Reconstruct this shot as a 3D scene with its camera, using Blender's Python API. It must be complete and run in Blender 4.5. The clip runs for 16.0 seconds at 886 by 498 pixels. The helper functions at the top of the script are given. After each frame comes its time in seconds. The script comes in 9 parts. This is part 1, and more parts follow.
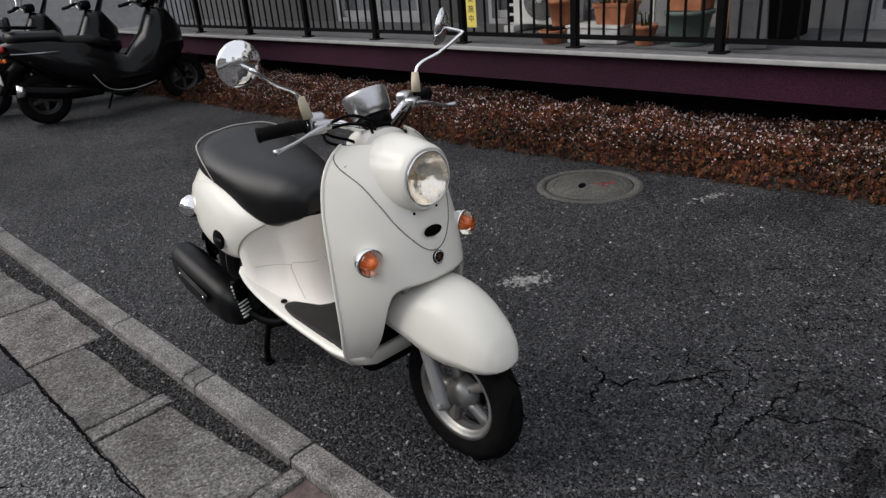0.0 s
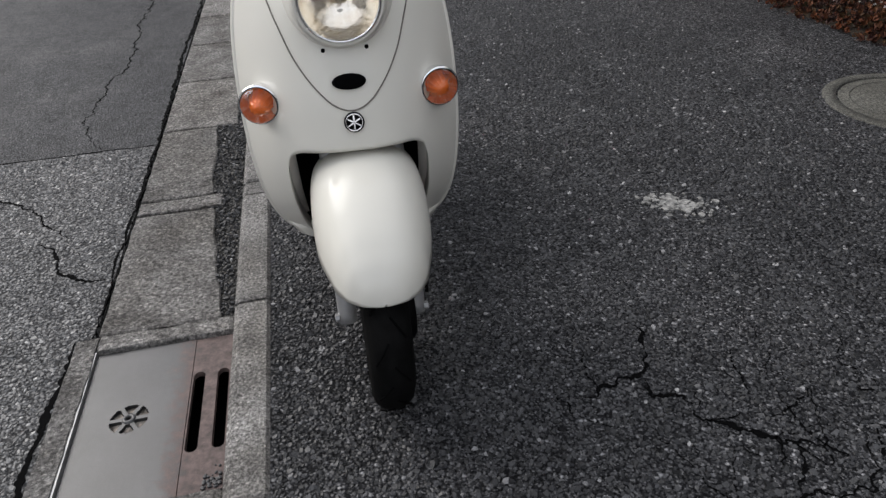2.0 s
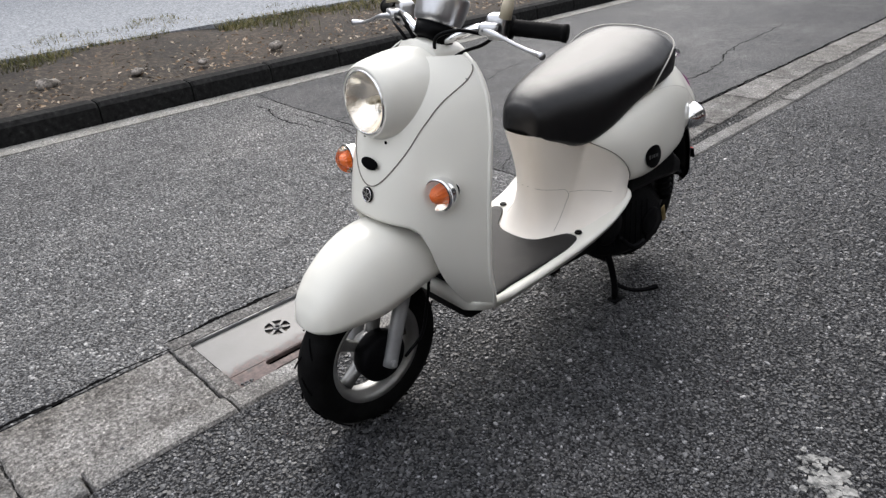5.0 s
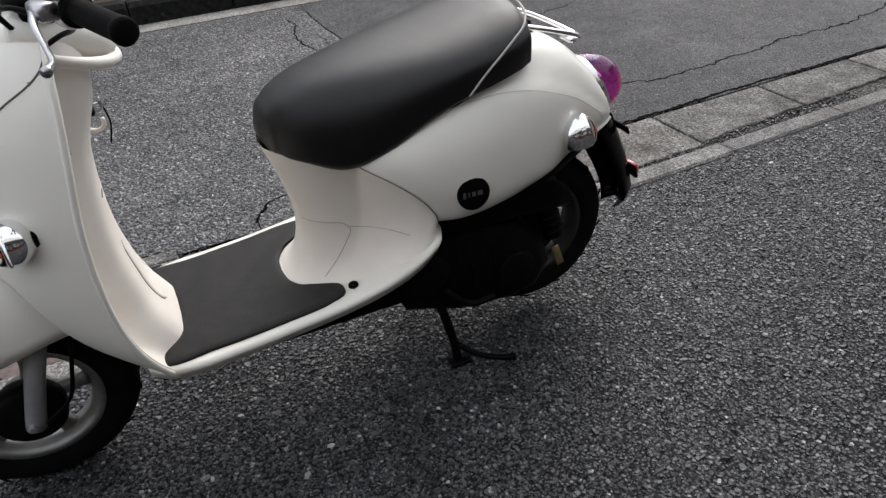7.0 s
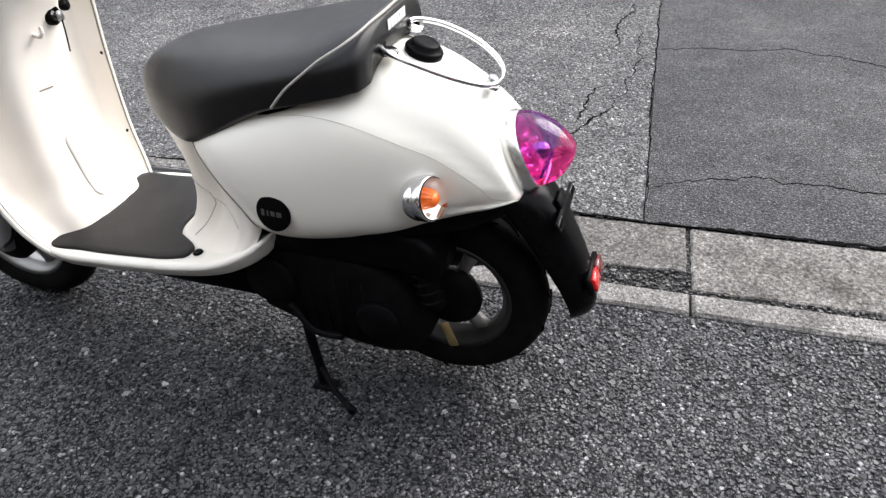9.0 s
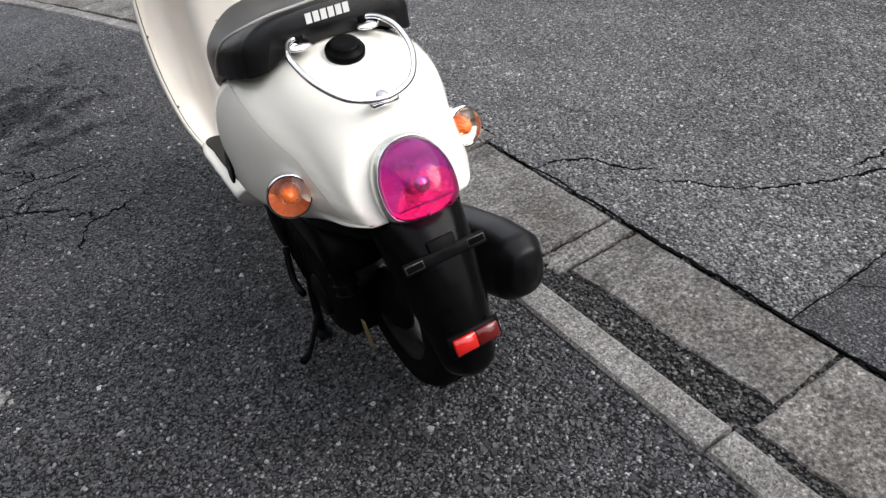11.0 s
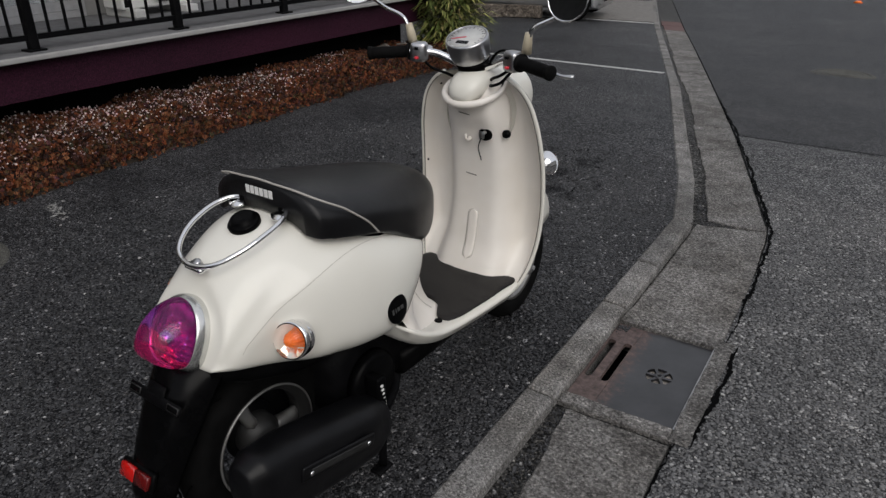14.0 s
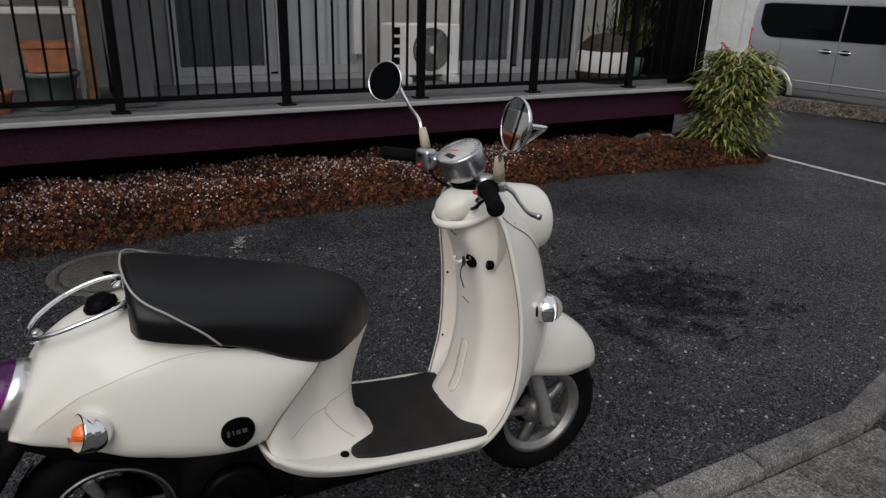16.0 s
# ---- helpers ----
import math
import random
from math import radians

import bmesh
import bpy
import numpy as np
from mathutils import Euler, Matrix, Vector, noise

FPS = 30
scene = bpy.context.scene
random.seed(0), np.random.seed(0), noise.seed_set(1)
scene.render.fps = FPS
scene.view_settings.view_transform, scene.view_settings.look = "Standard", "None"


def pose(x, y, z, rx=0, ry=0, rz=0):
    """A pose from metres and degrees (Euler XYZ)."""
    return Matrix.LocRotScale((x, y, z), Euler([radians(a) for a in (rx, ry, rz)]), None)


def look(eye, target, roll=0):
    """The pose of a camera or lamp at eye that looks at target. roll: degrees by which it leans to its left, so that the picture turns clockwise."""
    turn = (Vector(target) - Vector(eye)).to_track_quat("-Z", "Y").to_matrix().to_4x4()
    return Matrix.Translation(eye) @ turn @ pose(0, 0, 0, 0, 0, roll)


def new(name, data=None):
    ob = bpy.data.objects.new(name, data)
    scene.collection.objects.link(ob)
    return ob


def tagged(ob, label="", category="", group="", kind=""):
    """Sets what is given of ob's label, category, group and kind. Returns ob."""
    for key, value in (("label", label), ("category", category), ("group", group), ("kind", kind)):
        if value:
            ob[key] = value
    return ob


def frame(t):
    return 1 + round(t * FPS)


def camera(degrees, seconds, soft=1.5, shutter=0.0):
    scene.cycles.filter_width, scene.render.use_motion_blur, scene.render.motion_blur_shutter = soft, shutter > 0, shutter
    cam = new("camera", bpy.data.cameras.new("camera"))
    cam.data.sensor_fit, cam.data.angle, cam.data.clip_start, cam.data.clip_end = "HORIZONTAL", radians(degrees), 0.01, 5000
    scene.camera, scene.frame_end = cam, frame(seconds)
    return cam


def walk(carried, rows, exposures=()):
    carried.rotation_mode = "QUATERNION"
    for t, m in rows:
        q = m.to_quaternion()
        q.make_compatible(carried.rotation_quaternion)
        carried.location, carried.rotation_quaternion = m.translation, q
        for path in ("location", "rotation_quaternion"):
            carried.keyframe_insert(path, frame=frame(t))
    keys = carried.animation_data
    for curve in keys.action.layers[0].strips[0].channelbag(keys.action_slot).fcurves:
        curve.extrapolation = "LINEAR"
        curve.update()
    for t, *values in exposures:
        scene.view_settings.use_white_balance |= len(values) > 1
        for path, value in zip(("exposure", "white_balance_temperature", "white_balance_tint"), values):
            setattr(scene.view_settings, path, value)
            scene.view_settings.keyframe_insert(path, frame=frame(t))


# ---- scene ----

cam = camera(65.0, 16.0, soft=1.4)
PATH = [
    (0, (0.084, 0.107, 1.343), (1.361, 1.426, 0.549), -4.9),
    (0.5, (0.243, 0.124, 1.288), (1.387, 1.497, 0.391), -7.5),
    (1, (0.511, 0.149, 1.224), (1.466, 1.565, 0.184), -9.2),
    (1.5, (0.842, 0.077, 1.167), (1.457, 1.678, 0.139), -6.2),
    (2, (1.169, 0.119, 1.107), (1.454, 1.757, -0.004), -3.3),
    (2.5, (1.461, 0.104, 1.100), (1.269, 1.717, -0.068), -5.0),
    (3, (1.746, 0.105, 1.112), (1.201, 1.651, -0.033), -5.3),
    (3.5, (1.975, 0.221, 1.126), (1.199, 1.677, -0.003), -3.6),
    (4, (2.222, 0.251, 1.183), (1.144, 1.590, 0.161), -0.8),
    (4.2, (2.311, 0.253, 1.216), (1.169, 1.574, 0.240), -2.4),
    (6.3, (2.500, 1.094, 1.240), (1.036, 2.037, 0.256), -0.1),
    (6.5, (2.535, 1.229, 1.243), (1.023, 2.073, 0.242), -2.6),
    (7, (2.496, 1.576, 1.206), (1.024, 2.298, 0.060), -3.0),
    (7.5, (2.514, 1.882, 1.185), (0.962, 2.377, 0.024), -3.2),
    (8, (2.524, 2.162, 1.166), (0.939, 2.406, -0.029), -3.2),
    (8.5, (2.416, 2.428, 1.166), (0.848, 2.352, -0.073), -4.9),
    (9, (2.377, 2.731, 1.167), (0.823, 2.262, -0.001), -2.3),
    (9.2, (2.336, 2.833, 1.174), (0.826, 2.209, 0.021), -6.2),
    (11.3, (1.541, 3.585, 1.167), (1.008, 2.033, 0.023), -5.1),
    (11.5, (1.430, 3.666, 1.195), (1.061, 2.025, 0.113), -2.3),
    (12, (1.213, 3.664, 1.188), (1.183, 1.939, 0.177), -2.8),
    (12.5, (0.967, 3.593, 1.206), (1.209, 1.889, 0.188), -2.6),
    (13, (0.650, 3.585, 1.231), (1.275, 1.941, 0.278), -0.2),
    (13.5, (0.443, 3.424, 1.241), (1.246, 1.855, 0.295), -0.0),
    (14, (0.239, 3.242, 1.309), (1.215, 1.726, 0.442), -0.1),
    (14.5, (0.026, 3.078, 1.362), (1.238, 1.688, 0.589), 0.6),
    (15, (-0.031, 2.866, 1.397), (1.308, 1.538, 0.731), 2.7),
    (15.5, (-0.123, 2.640, 1.396), (1.371, 1.474, 0.756), 3.0),
    (16, (-0.192, 2.399, 1.380), (1.440, 1.482, 0.674), 1.8),
]
EXPOSURES = [(0.0, 0.92), (1.0, 1.1), (1.5, 1.12), (2.0, 1.1), (2.5, 1.2), (3.0, 1.6), (3.5, 1.78), (4.2, 1.95), (6.3, 1.26), (7.5, 1.62), (9.0, 2.2), (9.2, 2.2), (11.3, 1.46), (12.5, 1.1), (13.5, 0.53), (15.0, 0.31), (16.0, 0.31)]
walk(cam, [(t, look(eye, target, roll)) for t, eye, target, roll in PATH], EXPOSURES)

# ---- sky and sun: an overcast winter day ----
world = bpy.data.worlds.new("overcast_sky")
scene.world = world
world.use_nodes = True
wn = world.node_tree.nodes
wl = world.node_tree.links
sky = wn.new("ShaderNodeTexSky")
sky.sky_type = "NISHITA"
sky.sun_disc = False
sky.sun_elevation, sky.sun_rotation = radians(41), radians(311)
sky.dust_density, sky.air_density = 4.0, 1.0
mixw = wn.new("ShaderNodeMix")
mixw.data_type = "RGBA"
mixw.inputs["Factor"].default_value = 0.68
mixw.inputs["B"].default_value = (8.4, 8.55, 9.05, 1)
wl.new(sky.outputs["Color"], mixw.inputs["A"])
wl.new(mixw.outputs["Result"], wn["Background"].inputs["Color"])
wn["Background"].inputs["Strength"].default_value = 0.0755
sun_data = bpy.data.lights.new("sun", "SUN")
sun_data.energy, sun_data.angle, sun_data.color = 0.98, radians(46), (1.0, 0.985, 0.965)
sun = new("sun", sun_data)
sun.matrix_world = look((-6.0, 8.2, 8.3), (1.2, 2.0, 0))


# ---- materials ----
def material(name, color, rough=0.6, metal=0.0, coat=0.0, transmission=0.0, ior=1.45, spec=0.5):
    m = bpy.data.materials.new(name)
    m.use_nodes = True
    b = m.node_tree.nodes["Principled BSDF"]
    b.inputs["Base Color"].default_value = (*color, 1)
    b.inputs["Roughness"].default_value = rough
    b.inputs["Metallic"].default_value = metal
    b.inputs["Coat Weight"].default_value = coat
    b.inputs["Coat Roughness"].default_value = 0.06
    b.inputs["Transmission Weight"].default_value = transmission
    b.inputs["IOR"].default_value = ior
    b.inputs["Specular IOR Level"].default_value = spec
    return m


def node(m, kind, **values):
    n = m.node_tree.nodes.new(kind)
    for key, value in values.items():
        if key in n.inputs:
            n.inputs[key].default_value = value
    return n


def wire(m, a, out, b, into):
    m.node_tree.links.new(a.outputs[out], b.inputs[into])


def shader(m):
    return m.node_tree.nodes["Principled BSDF"]


def ramp(m, source, out, stops):
    r = m.node_tree.nodes.new("ShaderNodeValToRGB")
    el = r.color_ramp.elements
    while len(el) < len(stops):
        el.new(0.5)
    for e, (p, c) in zip(el, stops):
        e.position = p
        e.color = (*c, 1) if len(c) == 3 else c
    wire(m, source, out, r, "Fac")
    return r


def coords(m, scale=1.0, space="Object"):
    c = m.node_tree.nodes.new("ShaderNodeTexCoord")
    mp = m.node_tree.nodes.new("ShaderNodeMapping")
    mp.inputs["Scale"].default_value = (scale, scale, scale)
    wire(m, c, space, mp, "Vector")
    return mp


def blend(m, a, aout, b, bout, factor=0.5, mode="MIX"):
    n = m.node_tree.nodes.new("ShaderNodeMix")
    n.data_type, n.blend_type = "RGBA", mode
    n.inputs["Factor"].default_value = factor
    wire(m, a, aout, n, "A")
    wire(m, b, bout, n, "B")
    return n


def grain(name, stops, scale, rough=0.6, bump=0.0, detail=4.0, metal=0.0, coat=0.0, big=None, space="Object", spec=0.5, fine=None):
    """A material with a fine grain, an optional larger stain and relief."""
    m = material(name, stops[0][1], rough, metal, coat, spec=spec)
    c = coords(m, 1.0, space)
    n = node(m, "ShaderNodeTexNoise", Scale=scale, Detail=detail, Roughness=0.6)
    wire(m, c, "Vector", n, "Vector")
    r = ramp(m, n, "Fac", stops)
    col, out = r, "Color"
    if big:
        n2 = node(m, "ShaderNodeTexNoise", Scale=big[0], Detail=3.0)
        wire(m, c, "Vector", n2, "Vector")
        r2 = ramp(m, n2, "Fac", [(0.35, big[1]), (0.65, big[2])])
        col = blend(m, r, "Color", r2, "Color", 1.0, "MULTIPLY")
        out = "Result"
    wire(m, col, out, shader(m), "Base Color")
    if bump:
        n3 = node(m, "ShaderNodeTexNoise", Scale=fine or scale * 2, Detail=5.0)
        wire(m, c, "Vector", n3, "Vector")
        bp = node(m, "ShaderNodeBump", Strength=bump, Distance=0.004)
        wire(m, n3, "Fac", bp, "Height")
        wire(m, bp, "Normal", shader(m), "Normal")
    return m


def oily(m, c, oil, dark=0.33):
    """Where one old oily stain with broken, ragged edges darkens a surface."""
    mp = m.node_tree.nodes.new("ShaderNodeMapping")
    mp.vector_type = "TEXTURE"
    mp.inputs["Location"].default_value = (oil[0], oil[1], 0)
    mp.inputs["Scale"].default_value = (oil[2], oil[3], 1)
    wire(m, c, "Vector", mp, "Vector")
    far = m.node_tree.nodes.new("ShaderNodeVectorMath")
    far.operation = "LENGTH"
    wire(m, mp, "Vector", far, "Vector")
    rag = node(m, "ShaderNodeTexNoise", Scale=6.5, Detail=8.0, Roughness=0.72)
    wire(m, c, "Vector", rag, "Vector")
    both = m.node_tree.nodes.new("ShaderNodeMath")
    both.operation = "ADD"
    wire(m, far, "Value", both, 0)
    wire(m, rag, "Fac", both, 1)
    return ramp(m, both, "Value", [(0.57, (dark, dark, dark * 1.03)), (0.65, (1, 1, 1))])


def asphalt(name, tar, stone, pale, scale, stony, relief, wear, gloss=0.35, oil=None, pit=0.06):
    """Rolled asphalt: voronoi chippings in tar, pale flecks, and worn patches at a larger scale."""
    m = material(name, tar, 0.8, spec=gloss)
    c = coords(m)
    v = node(m, "ShaderNodeTexVoronoi", Scale=scale, Randomness=1.0)
    wire(m, c, "Vector", v, "Vector")
    v2 = node(m, "ShaderNodeTexVoronoi", Scale=scale * 2.3, Randomness=1.0)
    wire(m, c, "Vector", v2, "Vector")
    hue = m.node_tree.nodes.new("ShaderNodeSeparateColor")
    wire(m, v, "Color", hue, "Color")
    stones = ramp(m, hue, "Red", [(0.0, tar), (0.5, stone), (0.90, stone), (0.96, pale)])
    # darker between the stones: tar, with the pits' shade put into the colour
    gap = ramp(m, v, "Distance", [(0.28, (1, 1, 1)), (0.58, (pit, pit, pit * 1.06))])
    chips = blend(m, stones, "Color", gap, "Color", stony, "MULTIPLY")
    hue2 = m.node_tree.nodes.new("ShaderNodeSeparateColor")
    wire(m, v2, "Color", hue2, "Color")
    fines = ramp(m, hue2, "Green", [(0.0, tar), (0.7, stone), (0.95, pale)])
    mixed = blend(m, chips, "Result", fines, "Color", 0.35)
    n = node(m, "ShaderNodeTexNoise", Scale=1.1, Detail=6.0, Roughness=0.65)
    wire(m, c, "Vector", n, "Vector")
    stain = ramp(m, n, "Fac", [(0.32, (wear, wear, wear * 1.02)), (0.5, (0.92, 0.92, 0.92)), (0.68, (1.45, 1.42, 1.39))])
    whole = blend(m, mixed, "Result", stain, "Color", 1.0, "MULTIPLY")
    n2 = node(m, "ShaderNodeTexNoise", Scale=9.0, Detail=5.0, Roughness=0.7)
    wire(m, c, "Vector", n2, "Vector")
    dust = ramp(m, n2, "Fac", [(0.35, (0.8, 0.8, 0.8)), (0.65, (1.2, 1.2, 1.2))])
    whole2 = blend(m, whole, "Result", dust, "Color", 1.0, "MULTIPLY")
    spot = None
    if oil:
        spot = oily(m, c, oil)
        whole2 = blend(m, whole2, "Result", spot, "Color", 1.0, "MULTIPLY")
    wire(m, whole2, "Result", shader(m), "Base Color")
    rr = ramp(m, hue, "Blue", [(0.0, (0.36,) * 3), (1.0, (0.72,) * 3)])
    wire(m, rr, "Color", shader(m), "Roughness")
    # specular cut in the pits, standing in for the shade between chippings
    pit_shade_spec = ramp(m, v, "Distance", [(0.24, (gloss,) * 3), (0.56, (gloss * 0.12,) * 3)])
    wire(m, pit_shade_spec, "Color", shader(m), "Specular IOR Level")
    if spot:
        dull = blend(m, pit_shade_spec, "Color", spot, "Color", 1.0, "MULTIPLY")
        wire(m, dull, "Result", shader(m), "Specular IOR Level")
    inv = ramp(m, v, "Distance", [(0.0, (1, 1, 1)), (0.7, (0, 0, 0))])
    high = blend(m, inv, "Color", fines, "Color", 0.25)
    b = node(m, "ShaderNodeBump", Strength=relief, Distance=0.006)
    wire(m, high, "Result", b, "Height")
    wire(m, b, "Normal", shader(m), "Normal")
    return m


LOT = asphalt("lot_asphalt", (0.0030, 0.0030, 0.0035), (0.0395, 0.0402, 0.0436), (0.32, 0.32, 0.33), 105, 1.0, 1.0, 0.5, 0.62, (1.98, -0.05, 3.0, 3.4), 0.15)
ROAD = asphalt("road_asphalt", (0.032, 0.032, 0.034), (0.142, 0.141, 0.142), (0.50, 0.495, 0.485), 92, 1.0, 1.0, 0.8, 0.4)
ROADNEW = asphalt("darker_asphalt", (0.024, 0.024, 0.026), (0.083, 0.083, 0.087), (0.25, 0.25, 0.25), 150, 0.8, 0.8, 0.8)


def chip(name, stops, rough, gloss, oil=None):
    """Stone chippings, each of one shade, dulled by a film of tar in patches."""
    m = material(name, stops[0][1], rough, spec=gloss)
    g = m.node_tree.nodes.new("ShaderNodeNewGeometry")
    r = ramp(m, g, "Random Per Island", stops)
    c = coords(m)
    n = node(m, "ShaderNodeTexNoise", Scale=2.6, Detail=6.0, Roughness=0.65)
    wire(m, c, "Vector", n, "Vector")
    patch = ramp(m, n, "Fac", [(0.32, (0.62, 0.62, 0.64)), (0.5, (0.95, 0.95, 0.95)), (0.68, (1.28, 1.27, 1.25))])
    k = blend(m, r, "Color", patch, "Color", 1.0, "MULTIPLY")
    n2 = node(m, "ShaderNodeTexNoise", Scale=260.0, Detail=3.0)
    wire(m, c, "Vector", n2, "Vector")
    film = ramp(m, n2, "Fac", [(0.35, (0.7, 0.7, 0.7)), (0.62, (1.15, 1.15, 1.15))])
    k2 = blend(m, k, "Result", film, "Color", 1.0, "MULTIPLY")
    if oil:
        spot = oily(m, c, oil)
        k2 = blend(m, k2, "Result", spot, "Color", 1.0, "MULTIPLY")
        sheen = ramp(m, spot, "Color", [(0.2, (gloss * 0.3,) * 3), (1.0, (gloss,) * 3)])
        wire(m, sheen, "Color", shader(m), "Specular IOR Level")
    wire(m, k2, "Result", shader(m), "Base Color")
    b = node(m, "ShaderNodeBump", Strength=0.5, Distance=0.002)
    wire(m, n2, "Fac", b, "Height")
    wire(m, b, "Normal", shader(m), "Normal")
    return m


LOTCHIP = chip("lot_chipping", [(0.0, (0.0075, 0.0077, 0.0085)), (0.45, (0.022, 0.0223, 0.0242)), (0.93, (0.046, 0.0466, 0.0500)), (0.975, (0.090, 0.090, 0.093)), (1.0, (0.36, 0.355, 0.355))], 0.47, 0.62, (1.98, -0.05, 3.0, 3.4))
ROADCHIP = chip("road_chipping", [(0.0, (0.055, 0.055, 0.057)), (0.5, (0.115, 0.114, 0.115)), (0.90, (0.18, 0.178, 0.176)), (1.0, (0.42, 0.415, 0.405))], 0.5, 0.7)
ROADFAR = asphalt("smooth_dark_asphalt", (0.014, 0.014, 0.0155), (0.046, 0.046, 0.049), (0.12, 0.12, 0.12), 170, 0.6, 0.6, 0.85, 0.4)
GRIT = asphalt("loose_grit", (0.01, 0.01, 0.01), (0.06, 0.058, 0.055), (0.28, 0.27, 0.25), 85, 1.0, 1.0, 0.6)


def speckled(name, dark, mid, pale, scale, stain):
    """Weathered concrete with visible sand and lichen stains."""
    m = material(name, mid, 0.9, spec=0.3)
    c = coords(m)
    o = m.node_tree.nodes.new("ShaderNodeObjectInfo")
    n = node(m, "ShaderNodeTexNoise", Scale=scale, Detail=6.0, Roughness=0.8)
    wire(m, c, "Vector", n, "Vector")
    r = ramp(m, n, "Fac", [(0.38, dark), (0.5, mid), (0.62, pale)])
    n2 = node(m, "ShaderNodeTexNoise", Scale=8.0, Detail=4.0, Roughness=0.6)
    wire(m, c, "Vector", n2, "Vector")
    r2 = ramp(m, n2, "Fac", [(0.28, stain), (0.68, (1.15, 1.14, 1.12))])
    k = blend(m, r, "Color", r2, "Color", 1.0, "MULTIPLY")
    v = node(m, "ShaderNodeTexVoronoi", Scale=scale * 1.9, Randomness=1.0)
    wire(m, c, "Vector", v, "Vector")
    pick = m.node_tree.nodes.new("ShaderNodeSeparateColor")
    wire(m, v, "Color", pick, "Color")
    speck = ramp(m, pick, "Red", [(0.0, (0.45, 0.45, 0.44)), (0.14, (0.92, 0.92, 0.92)), (0.86, (1.0, 1.0, 1.0)), (1.0, (1.75, 1.72, 1.68))])
    k = blend(m, k, "Result", speck, "Color", 1.0, "MULTIPLY")
    n4 = node(m, "ShaderNodeTexNoise", Scale=2.3, Detail=5.0, Roughness=0.7)
    wire(m, c, "Vector", n4, "Vector")
    moss = ramp(m, n4, "Fac", [(0.38, (0.80, 0.785, 0.76)), (0.56, (1.0, 1.0, 1.0))])
    k = blend(m, k, "Result", moss, "Color", 1.0, "MULTIPLY")
    r3 = ramp(m, o, "Random", [(0.0, (0.84, 0.84, 0.84)), (1.0, (1.13, 1.12, 1.11))])
    k2 = blend(m, k, "Result", r3, "Color", 1.0, "MULTIPLY")
    wire(m, k2, "Result", shader(m), "Base Color")
    b = node(m, "ShaderNodeBump", Strength=0.9, Distance=0.006)
    n3 = node(m, "ShaderNodeTexNoise", Scale=scale * 1.2, Detail=6.0, Roughness=0.75)
    wire(m, c, "Vector", n3, "Vector")
    wire(m, n3, "Fac", b, "Height")
    wire(m, b, "Normal", shader(m), "Normal")
    return m


KERB = speckled("kerb_concrete", (0.07, 0.069, 0.068), (0.205, 0.202, 0.200), (0.385, 0.381, 0.378), 130, (0.52, 0.51, 0.50))
SLAB = speckled("gutter_concrete", (0.055, 0.053, 0.052), (0.168, 0.164, 0.161), (0.345, 0.339, 0.335), 95, (0.48, 0.465, 0.45))
BLACKGAP = material("dark_gap", (0.0022, 0.0022, 0.0024), 0.95, spec=0.05)
FARKERB = grain("dirty_kerb", [(0.3, (0.004, 0.004, 0.004)), (0.62, (0.016, 0.016, 0.0155)), (0.75, (0.04, 0.04, 0.038))], 30, 0.9, 0.6, spec=0.12)
PALECONC = speckled("pale_concrete", (0.17, 0.165, 0.155), (0.27, 0.265, 0.25), (0.36, 0.35, 0.34), 60, (0.75, 0.75, 0.72))
SOIL = grain("leaf_litter_soil", [(0.3, (0.008, 0.006, 0.0045)), (0.5, (0.026, 0.019, 0.013)), (0.74, (0.10, 0.08, 0.06))], 28, 0.95, 0.9, 8, big=(2.0, (0.6, 0.6, 0.6), (1.2, 1.15, 1.1)))
WHITELINE = grain("worn_white_paint", [(0.35, (0.20, 0.20, 0.20)), (0.6, (0.55, 0.55, 0.53))], 60, 0.75, 0.2)
PATCH = grain("spilled_mortar", [(0.35, (0.08, 0.08, 0.078)), (0.66, (0.34, 0.335, 0.32))], 75, 0.9, 0.5)


